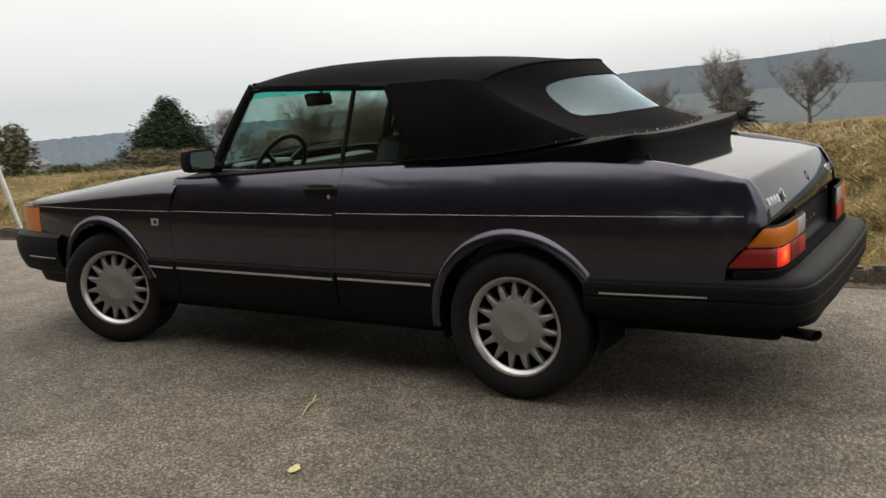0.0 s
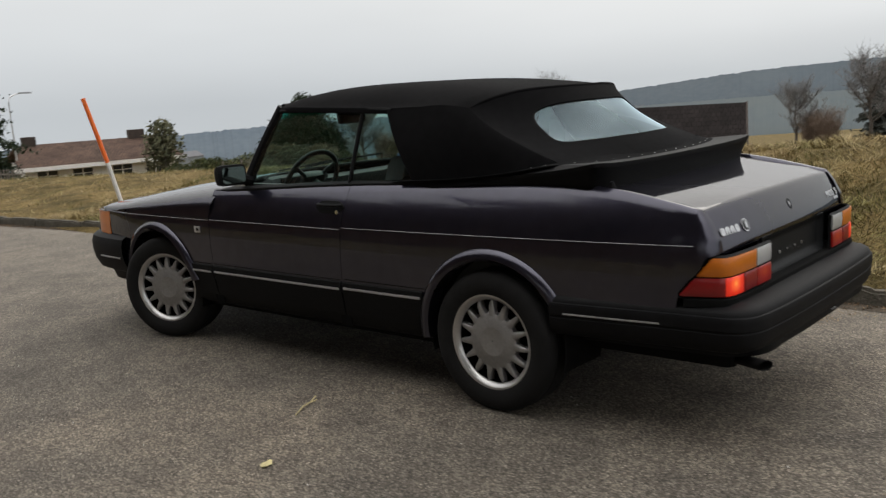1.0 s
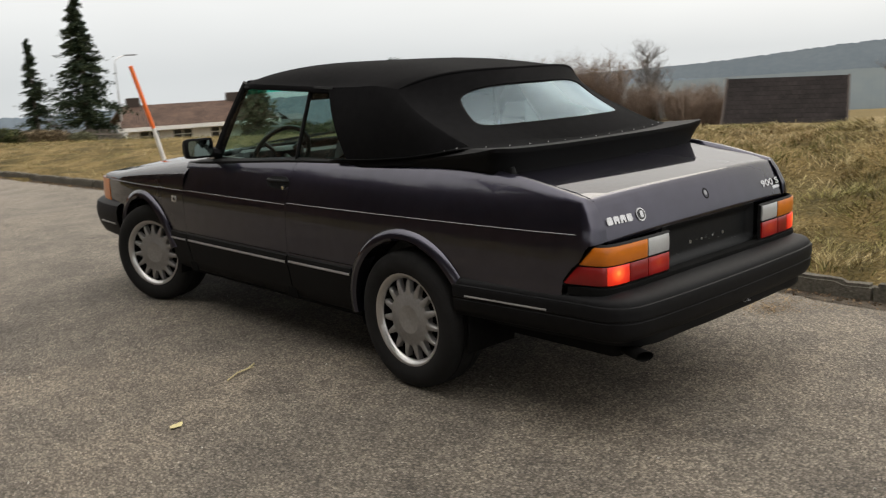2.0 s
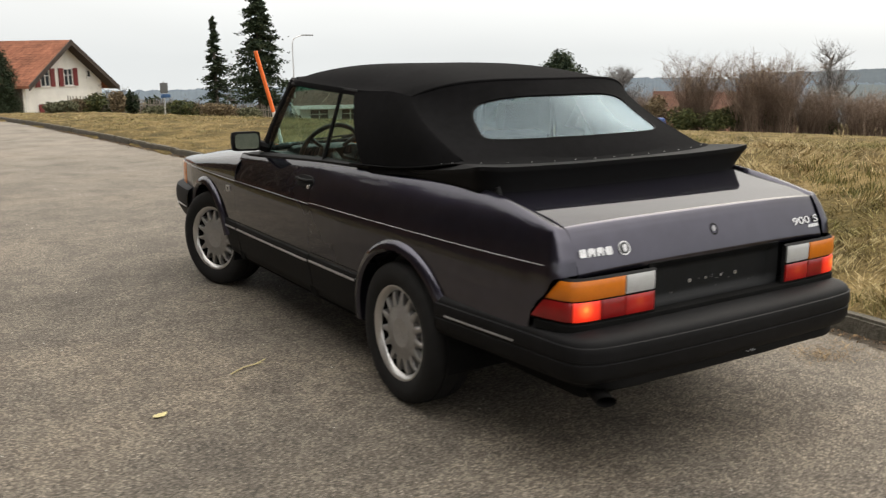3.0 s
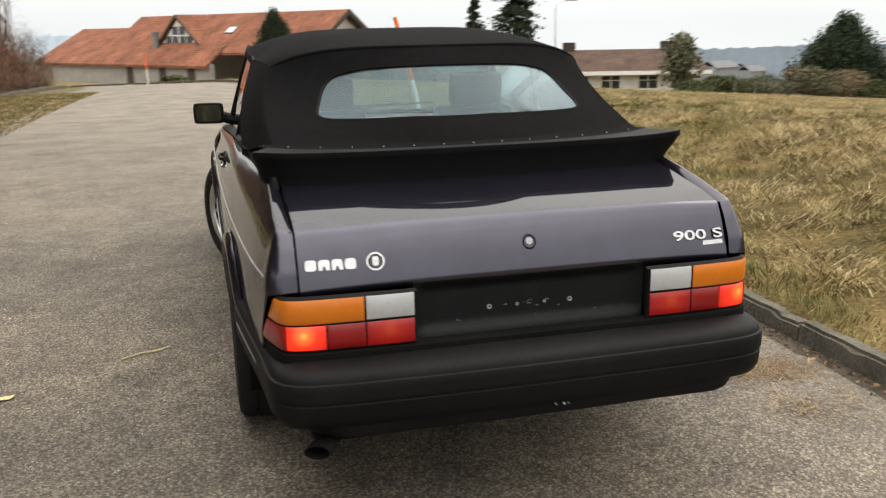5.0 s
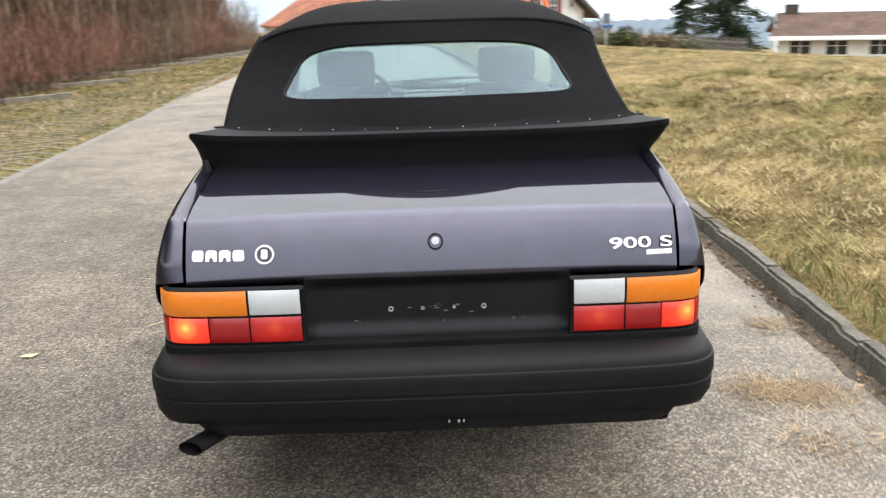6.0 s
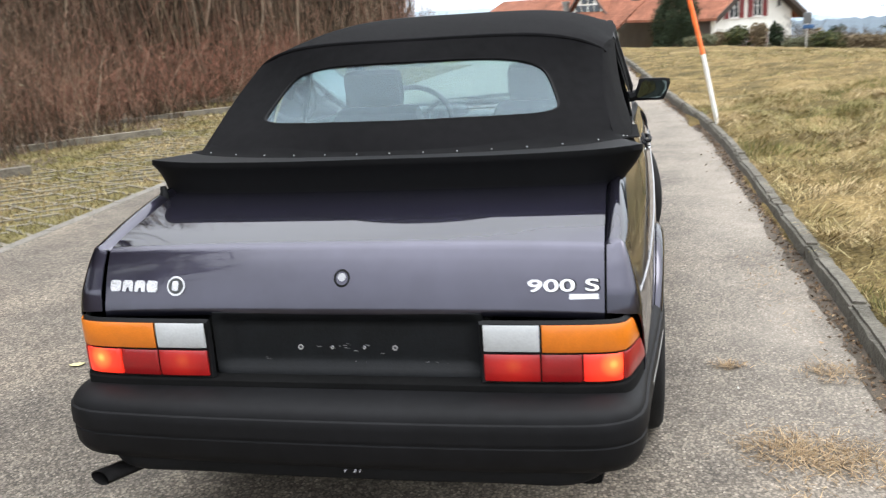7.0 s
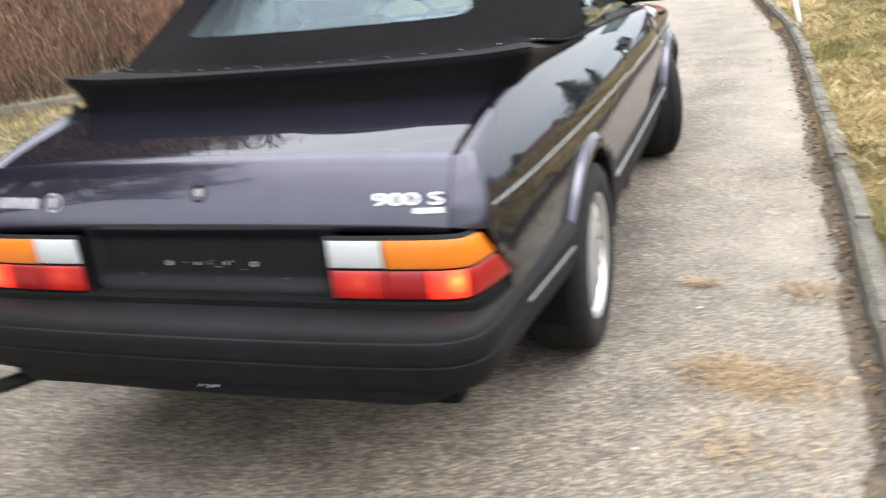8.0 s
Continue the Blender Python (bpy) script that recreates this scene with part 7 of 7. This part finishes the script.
def dark_barn():
    h = thing("dark_roofed_shed", "shed with a steep dark slate roof behind the bank", "shed")
    gx_, gy_ = 41.3, 19.3
    foot = float(ground_z(gx_, gy_))
    h.matrix_basis = pose(gx_, gy_, foot, 0, 0, -67)
    top, low, half_w, half_l = -0.22 - foot, -2.75 - foot, 2.7, 2.85
    bm = bmesh.new()
    ring = [(-half_w + 0.3, -0.6), (half_w - 0.3, -0.6), (half_w - 0.3, low + 0.2), (0, top - 0.15), (-half_w + 0.3, low + 0.2)]
    ends = [[bm.verts.new((s * (half_l - 0.2), p, q)) for p, q in ring] for s in (-1, 1)]
    bm.faces.new(ends[0])
    bm.faces.new(list(reversed(ends[1])))
    for i in range(5):
        bm.faces.new((ends[0][i], ends[1][i], ends[1][(i + 1) % 5], ends[0][(i + 1) % 5]))
    part("wall", bm, DARK_WOOD, h, "dark boarded wall", smooth=False)
    for s in (-1, 1):
        slab("roof", [(s * -half_l, 0, top), (s * half_l, 0, top)], [(s * -half_l, -s * half_w, low), (s * half_l, -s * half_w, low)], 0.14, SLATE, h, "dark slate roof")
        slab("verge", [(s * half_l, 0, top + 0.05), (s * (half_l + 0.1), 0, top + 0.05)], [(s * half_l, -half_w, low + 0.05), (s * (half_l + 0.1), -half_w, low + 0.05)], 0.24, DARK_WOOD, h, "dark verge board")


dark_barn()


OLD_TILES = tile_material("weathered brick-red tiles", (0.115, 0.062, 0.047), (0.14, 0.077, 0.057), (0.2, 0.1, 0.07), 5.0)


def red_cottage(x, y, z, turn, label):
    h = thing("cottage", label, "house")
    h.matrix_basis = pose(x, y, z, 0, 0, turn)
    bm = bmesh.new()
    box(bm, (-3.9, -3.5, -0.6), (3.9, 3.5, 1.9))
    wall = part("wall", bm, PLASTER, h, smooth=False)
    for xx in (-2.6, 0, 2.6):
        window_unit(wall, (xx, -3.53, 0.5), 1.1, 1.1, 0, None)
    for s in (-1, 1):
        slab("roof", [(s * -4.2, 0, 4.3), (s * 4.2, 0, 4.3)], [(s * -4.2, -s * 4.2, 1.5), (s * 4.2, -s * 4.2, 1.5)], 0.18, OLD_TILES, h, "red tiled roof")
    bm = bmesh.new()
    box(bm, (1.5, -0.4, 3.6), (2.3, 0.4, 5.0), 0.03)
    part("chimney", bm, DARK_WOOD, h, smooth=False)


red_cottage(43.2, 36.6, -5.21, -45, "cottage with red tiled roof behind leafless shrubs")

# ---- trees and shrubs beyond the road ----
gz = lambda x, y: float(ground_z(x, y))


def domed_tree(name, label, x, y, top, base, radius, count, size, power=1.55):
    """A dense evergreen of upright boughs that make an uneven dome."""
    t = thing(name, label, "tree", (x, y, base))
    h = top - base
    bm = bmesh.new()
    tube(bm, [(0, 0, -0.3), (0.02, 0, h * 0.5), (0, 0, h * 0.9)], [h * 0.03, h * 0.02, 0.02], 8)
    part("trunk", bm, BARK, t)
    n_b = 150
    f = rng.uniform(0.0, 1.0, n_b) ** 0.9
    a = rng.uniform(0, 2 * np.pi, n_b)
    r = radius * (1 - f**power) * rng.uniform(0.55, 1.0, n_b)
    c = np.stack([np.cos(a) * r, np.sin(a) * r, h * (0.06 + 0.87 * f) + rng.normal(0, 0.03 * h, n_b)], 1)
    d = rng.normal(size=(count, 3))
    d /= np.linalg.norm(d, axis=1, keepdims=True)
    grow = (0.22 * radius + 0.12 * radius * rng.uniform(0, 1, n_b))
    i = rng.integers(0, n_b, count)
    p = c[i] + d * (grow[i] * rng.uniform(0.3, 1.05, count))[:, None] * np.array([1, 1, 1.35])
    p[:, 2] = np.clip(p[:, 2], 0.1, None)
    leaf_mesh("crown", p, size, NEEDLE, t, 0.9)
    return t


domed_tree("yew_tree", "broad dark domed evergreen at the edge of the field", 39.08, 47.57, 0.95, -3.9, 3.1, 42000, 0.105, 2.3)
conifer("spruce", "tall dark spruce beside the bungalow", 17.0, 48.2, 6.2, -2.9, 2.9, 26000, 1.05, 0.32, NEEDLE, 0.10, 0.04)
conifer("spruce", "slim young spruce beside a taller one", 16.4, 54.5, 3.9, -3.1, 1.6, 10000, 1.0, 0.3, NEEDLE, 0.09, 0.04)
domed_tree("thuja", "dense dark rounded conifer before the house", 4.15, 61.5, 2.6, -2.7, 1.5, 40000, 0.062, 3.2)
conifer("spruce", "distant conifer with needles greyed for mist", 61.0, 15.0, 1.2, -3.5, 1.9, 9000, 0.6, 0.2, MIST_NEEDLE, 0.15, 0.05)
bush("small_tree", "loose olive-green small tree by the bungalow", 27.1, 46.8, -2.9, 1.3, 1.3, 3.7, OLIVE, 1700, 0.15, "tree", 9)
# hedge by the field edge
for i, (az, d, w, hh, mat, lab) in enumerate((
    (30.9, 54, 1.3, 1.3, LEAF, "dark evergreen hedge bush"), (39.9, 53, 1.3, 1.2, LEAF, "dark evergreen hedge bush"), (32.2, 55, 1.4, 1.5, LEAF, "dark evergreen hedge bush"), (33.6, 55, 1.5, 1.5, LEAF, "dark evergreen hedge bush"), (35.0, 54, 1.5, 1.4, OLIVE, "yellowish hedge bush"), (36.3, 54, 1.5, 1.9, RUST, "withered brown hedge bush"),
    (37.6, 53, 1.5, 2.0, OLIVE, "tall olive hedge bush"), (38.8, 53, 1.3, 1.6, RUST, "withered brown hedge bush"), (44.3, 55, 1.0, 2.2, RUST, "withered reddish bush"), (46.0, 54, 1.2, 1.7, LEAF, "dark evergreen bush"), (47.7, 54, 1.3, 1.5, LEAF, "dark evergreen bush"), (49.3, 54, 1.2, 1.7, LEAF, "dark evergreen bush"), (50.8, 54, 1.2, 1.5, LEAF, "dark evergreen bush"), (53.8, 55, 1.3, 1.3, LEAF, "low dark evergreen bush"))):
    x, y = -1.33 + d * math.sin(radians(az)), -3.39 + d * math.cos(radians(az))
    bush("hedge_bush", lab + " at the field edge", x, y, gz(x, y) - 0.1, w, w, hh, mat, 3200, 0.085)
for az, d, w, hh, mat, lab in (
    (9.3, 66, 1.2, 1.5, OLIVE, "pale flowering shrub before the house"), (10.6, 66, 1.3, 1.3, RUST, "brown shrub before the house"), (11.8, 68, 1.8, 2.0, LEAF, "dark rounded shrub beside the house"), (13.2, 70, 1.0, 2.9, RUST, "slim brown shrub beside the house"),
    (14.2, 72, 0.7, 3.0, NEEDLE, "slim dark column shrub beside the house"), (16.3, 62, 2.2, 1.7, LEAF, "green rounded garden shrub"), (14.9, 60, 1.6, 1.3, OLIVE, "olive garden shrub by the fence"), (18.0, 60, 2.0, 1.6, RUST, "reddish garden shrub by the fence"), (-0.7, 58, 1.2, 1.2, LEAF, "dark bush before the grey wall")):
    x, y = -2.22 + d * math.sin(radians(az)), -3.38 + d * math.cos(radians(az))
    bush("garden_shrub", lab, x, y, gz(x, y) - 0.1, w, w, hh, mat, 1100, 0.15)
for az, d, w, hh, mat, lab in (
    (9.9, 38, 0.75, 0.75, OLIVE, "pale olive shrub at the verge"), (11.2, 39, 0.6, 0.9, RUST, "brown shrub at the verge"), (12.1, 39, 0.8, 1.15, LEAF, "dark rounded shrub at the verge"), (13.1, 39, 0.5, 1.45, RUST, "tall brown shrub at the verge"),
    (14.0, 40, 0.35, 1.4, NEEDLE, "slim dark column shrub at the verge"), (15.2, 39, 0.75, 0.65, OLIVE, "low olive shrub at the verge"), (16.6, 39, 0.85, 1.1, LEAF, "green rounded shrub at the verge"), (17.9, 39, 0.8, 0.85, RUST, "withered brown shrub at the verge"), (19.2, 39, 0.9, 0.9, RUST, "withered brown shrub at the verge"), (20.6, 39, 0.8, 0.75, OLIVE, "low olive shrub at the verge")):
    x, y = -3.025 + d * math.sin(radians(az)), -3.165 + d * math.cos(radians(az))
    bush("verge_shrub", lab, x, y, gz(x, y) - 0.1, w * 0.85, w * 0.85, hh * 0.8, mat, 1900, 0.06)
SHRUB = island_material("reddish shrub twigs", [(0.0, (0.10, 0.072, 0.056)), (0.5, (0.20, 0.142, 0.108)), (1.0, (0.33, 0.26, 0.205))])
# leafless shrubs and trees on the field's far side
for az, d, hh, w, lab in ((47.6, 55, 4.4, 2.7, "tall leafless tan shrub"), (50.6, 54, 4.4, 2.9, "tall leafless reddish shrub"), (52.3, 54, 4.2, 2.9, "tall leafless reddish shrub"), (54.2, 55, 2.6, 2.4, "low leafless shrub"), (56.8, 55, 2.4, 3.0, "low leafless shrub"), (58.6, 57, 2.6, 2.6, "low leafless shrub"), (44.5, 66, 3.2, 1.6, "leafless russet shrub"), (70.5, 62, 2.4, 2.6, "low leafless shrub"), (63.5, 60, 2.2, 3.0, "low leafless shrub")):
    x, y = -2.6 + d * math.sin(radians(az)), -3.3 + d * math.cos(radians(az))
    z = gz(x, y)
    t = thing("leafless_shrub", lab + " at the far side of the field", "shrub", (x, y, z))
    tall = hh > 3.5
    n_st, per = (110, 44) if tall else (220, 22)
    ln = twig_lines(n_st, -w * (0.16 if tall else 0.4), w * (0.16 if tall else 0.4), -w * 0.3, w * 0.3, hh * (0.7 if tall else 0.5), hh * 1.1, 0.52 if tall else 0.55, lambda a, b: 0 * a - 0.1)
    a = stalks("stem", ln, rng.uniform(0.014, 0.03, n_st), SHRUB)
    b = stalks("twig", side_twigs(ln, per, 0.85), np.full(n_st * per, 0.006), SHRUB)
    a.parent = b.parent = t
    tagged(a, kind="stuff")
    tagged(b, kind="stuff")
for az, d, hh, sp, lab in ((55.4, 62, 5.1, 0.25, "round leafless tree"), (73.6, 62, 4.6, 0.5, "spreading leafless tree"), (78.4, 60, 4.2, 0.55, "spreading leafless tree"), (69.6, 62, 3.4, 0.5, "spreading leafless tree"), (43.3, 64, 3.8, 0.4, "small leafless tree")):
    x, y = -3.0 + d * math.sin(radians(az)), -3.0 + d * math.cos(radians(az))
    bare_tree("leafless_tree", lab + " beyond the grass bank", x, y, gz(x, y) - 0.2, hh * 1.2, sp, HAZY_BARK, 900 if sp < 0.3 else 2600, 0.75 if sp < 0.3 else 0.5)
for az, d, hh in ((19.8, 58, 2.6), (17.2, 60, 2.4), (15.6, 66, 2.6), (12.8, 74, 3.4)):
    x, y = -3.0 + d * math.sin(radians(az)), -3.0 + d * math.cos(radians(az))
    bare_tree("fruit_tree", "small leafless fruit tree in the gardens", x, y, gz(x, y) - 0.2, hh, 0.6, BARK, 500, 0.35)

# ---- paling fence, sign, lamp, field fence ----
FENCE_WOOD = material("grey paling wood", (0.16, 0.14, 0.12), 0.9, vary=0.3, scale=6, bump=0.3, bump_scale=30)
fence = thing("paling_fence", "grey wooden paling fence at the grass edge", "fence")
fa, fb = np.array((4.6, 38.5)), np.array((15.5, 40.5))
n_pale = 84
bm = bmesh.new()
box(bm, (-0.035, -0.012, -0.15), (0.035, 0.012, 0.86))
for v in bm.verts:
    if v.co.z > 0.8:
        v.co.x *= 0.45
pale_mesh = bpy.data.meshes.new("paling")
bm.to_mesh(pale_mesh)
bm.free()
pale_mesh.materials.append(FENCE_WOOD)
for i in range(n_pale):
    p = fa + (fb - fa) * i / (n_pale - 1)
    o = new("paling", pale_mesh)
    o.parent = fence
    o.matrix_basis = pose(p[0], p[1], gz(*p) + random.uniform(-0.02, 0.02), 0, random.uniform(-2, 2), 10 + random.uniform(-3, 3))
for hgt in (0.22, 0.62):
    bm = bmesh.new()
    tube(bm, [(*(fa + (fb - fa) * f + np.array((0, 0.03))), gz(*(fa + (fb - fa) * f)) + hgt) for f in np.linspace(0, 1, 12)], 0.03, 6)
    part("fence_rail", bm, FENCE_WOOD, fence)
sign = thing("road_sign", "grey backed road sign with a blue plate below", "sign", (7.35, 33.5, gz(7.35, 33.5)))
bm = bmesh.new()
tube(bm, [(0, 0, -0.2), (0, 0, 1.35)], 0.03, 8)
part("sign_post", bm, SILVER, sign, "grey post")
bm = bmesh.new()
box(bm, (-0.15, -0.05, 0.90), (0.15, -0.03, 1.30), 0.02)
part("sign_plate", bm, material("dull sign back", (0.12, 0.125, 0.13), 0.6, 0.2, vary=0.2, scale=6), sign, "grey plate")
bm = bmesh.new()
box(bm, (-0.14, -0.055, 0.72), (0.24, -0.035, 0.86), 0.01)
part("blue_plate", bm, material("blue sign plate", (0.025, 0.08, 0.20), 0.5, vary=0.15, scale=6), sign, "blue plate")
lampx, lampy = 25.6, 63.5
lamp_post = thing("street_lamp", "grey street lamp with a curved arm", "street lamp", (lampx, lampy, gz(lampx, lampy)))
lz = 2.95 - gz(lampx, lampy)
bm = bmesh.new()
tube(bm, [(0, 0, -0.2), (0, 0, lz * 0.6), (0, 0, lz - 0.5), (0.1, 0, lz - 0.2), (0.5, 0, lz), (1.0, -0.05, lz + 0.08)], [0.08, 0.06, 0.045, 0.04, 0.035, 0.03], 8)
part("lamp_pole", bm, SILVER, lamp_post, "grey pole and arm")
bm = bmesh.new()
box(bm, (0.75, -0.16, lz + 0.03), (1.7, 0.06, lz + 0.13), 0.03)
part("lamp_head", bm, material("grey lamp head", (0.25, 0.26, 0.27), 0.5, 0.4, vary=0.15, scale=5), lamp_post, "flat grey lamp head")
# posts of the field fence
wire = thing("field_fence", "thin field fence of wooden posts and wire", "fence")
pa, pb = np.array((27.5, 41.5)), np.array((40.0, 33.5))
for i in range(15):
    p = pa + (pb - pa) * i / 14
    bm = bmesh.new()
    tube(bm, [(p[0], p[1], gz(*p) - 0.2), (p[0], p[1], gz(*p) + 0.95)], 0.045, 6)
    part("fence_post", bm, FENCE_WOOD, wire)
for hgt in (0.5, 0.88):
    bm = bmesh.new()
    tube(bm, [(*(pa + (pb - pa) * f), gz(*(pa + (pb - pa) * f)) + hgt) for f in np.linspace(0, 1, 16)], 0.005, 4)
    part("fence_wire", bm, FENCE_WOOD, wire)

# brown board fence behind the lawn
boards = thing("board_fence", "brown wooden board fence at the far edge of the lawn", "fence")
ba, bb = np.array((39.5, 40.5)), np.array((47.0, 35.5))
bm = bmesh.new()
box(bm, (-0.068, -0.012, -0.3), (0.068, 0.012, 1.0), 0.006)
board_mesh = bpy.data.meshes.new("board")
bm.to_mesh(board_mesh)
bm.free()
board_mesh.materials.append(material("brown fence boards", (0.085, 0.05, 0.032), 0.9, vary=0.35, scale=5, bump=0.3, bump_scale=30))
for i in range(60):
    p = ba + (bb - ba) * i / 59
    o = new("board", board_mesh)
    o.parent = boards
    o.matrix_basis = pose(p[0], p[1], gz(*p) + random.uniform(-0.02, 0.02), 0, random.uniform(-1, 1), -34 + random.uniform(-3, 3))

# painted animal figure on the lawn: one plain mesh
bm = bmesh.new()
box(bm, (-0.75, -0.25, 0.55), (0.6, 0.25, 1.12), 0.14)
for lx_, ly_ in ((-0.6, -0.16), (-0.6, 0.16), (0.45, -0.16), (0.45, 0.16)):
    tube(bm, [(lx_, ly_, 0.0), (lx_, ly_, 0.65)], [0.07, 0.11], 8)
box(bm, (-1.15, -0.15, 0.78), (-0.68, 0.15, 1.12), 0.08)
tube(bm, [(0.6, 0, 1.05), (0.72, 0, 0.6)], 0.03, 6)
BLUE = material("blue and white painted fibreglass", (0.008, 0.03, 0.16), 0.5, vary=0.1, scale=3.0, color2=(0.10, 0.17, 0.38), detail=2)
fig = part("lawn_figure", bm, BLUE, None)
fx, fy_ = 32.9, 31.8
fig.matrix_basis = pose(fx, fy_, gz(fx, fy_), 0, 0, -35) @ Matrix.Scale(0.58, 4)
tagged(fig, "blue and white painted animal figure on the lawn", "figure")

# ---- distance: valley woods and hills, haze painted into their colours ----


# both tones are paled and blued to stand in for distance haze
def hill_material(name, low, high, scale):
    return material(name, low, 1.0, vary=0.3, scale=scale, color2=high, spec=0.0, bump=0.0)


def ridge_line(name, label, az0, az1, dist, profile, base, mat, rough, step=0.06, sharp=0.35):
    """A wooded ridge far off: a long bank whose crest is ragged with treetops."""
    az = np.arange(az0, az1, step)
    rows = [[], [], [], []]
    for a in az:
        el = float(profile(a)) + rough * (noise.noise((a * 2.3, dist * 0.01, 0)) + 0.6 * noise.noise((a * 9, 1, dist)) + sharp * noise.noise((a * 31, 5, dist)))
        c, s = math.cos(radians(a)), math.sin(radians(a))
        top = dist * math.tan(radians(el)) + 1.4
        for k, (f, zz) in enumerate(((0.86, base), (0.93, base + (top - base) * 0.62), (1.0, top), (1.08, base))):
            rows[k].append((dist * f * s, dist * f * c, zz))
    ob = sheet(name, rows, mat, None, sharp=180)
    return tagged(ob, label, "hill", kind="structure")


ridge_line("backdrop_hill", "wooded hill beyond the valley, coloured blue for haze", 50, 128, 1500, spline([50, 60, 68.4, 72.4, 78.2, 83.7, 95, 110, 128], [-1.2, -0.75, 0.0, 0.18, 0.5, 1.0, 1.5, 1.2, 0.4]), -120, hill_material("hazy blue wood", (0.082, 0.098, 0.112), (0.098, 0.113, 0.125), 0.012), 0.07)
ridge_line("backdrop_slope", "field slope below the wooded hill, coloured paler for haze", 54, 128, 900, spline([54, 62, 70, 80, 90, 128], [-1.9, -1.7, -1.5, -1.35, -1.3, -1.6]), -120, hill_material("hazy slope", (0.102, 0.118, 0.126), (0.116, 0.130, 0.132), 0.01), 0.05)
ridge_line("backdrop_woods", "woods in the valley, coloured grey-blue for haze", 8, 62, 1300, spline([8, 20, 30, 36, 43, 50, 62], [-2.0, -1.9, -1.75, -1.6, -1.45, -1.5, -1.9]), -120, hill_material("hazy grey wood", (0.100, 0.122, 0.146), (0.122, 0.145, 0.166), 0.012), 0.12)
ridge_line("backdrop_far", "distant hills coloured pale for haze", -40, 14, 2400, spline([-40, -20, -8, 5, 14], [-0.4, -0.1, -0.2, -0.9, -2.2]), -160, hill_material("haze-paled far hills", (0.22, 0.265, 0.305), (0.26, 0.305, 0.34), 0.008), 0.06)
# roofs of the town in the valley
# wall and roof colours are greyed in place of haze
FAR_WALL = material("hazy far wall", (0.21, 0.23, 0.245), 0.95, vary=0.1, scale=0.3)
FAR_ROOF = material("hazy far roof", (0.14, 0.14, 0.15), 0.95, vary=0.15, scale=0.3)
for i in range(9):
    az, d = rng.uniform(27, 46), rng.uniform(380, 560)
    x, y = d * math.sin(radians(az)), d * math.cos(radians(az))
    z = 1.4 - d * math.tan(radians(rng.uniform(3.0, 3.4)))
    t = thing("distant_house", "small house in the valley, wall and roof greyed for haze", "house", (x, y, z), group="houses in the valley")
    bm = bmesh.new()
    w, l = rng.uniform(3.0, 4.5), rng.uniform(4, 7)
    box(bm, (-l, -w, -4), (l, w, 2.2))
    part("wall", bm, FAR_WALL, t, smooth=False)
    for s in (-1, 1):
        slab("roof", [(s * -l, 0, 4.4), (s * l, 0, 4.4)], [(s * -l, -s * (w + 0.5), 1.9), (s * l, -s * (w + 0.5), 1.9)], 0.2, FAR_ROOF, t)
    t.rotation_euler = (0, 0, rng.uniform(0, 3))
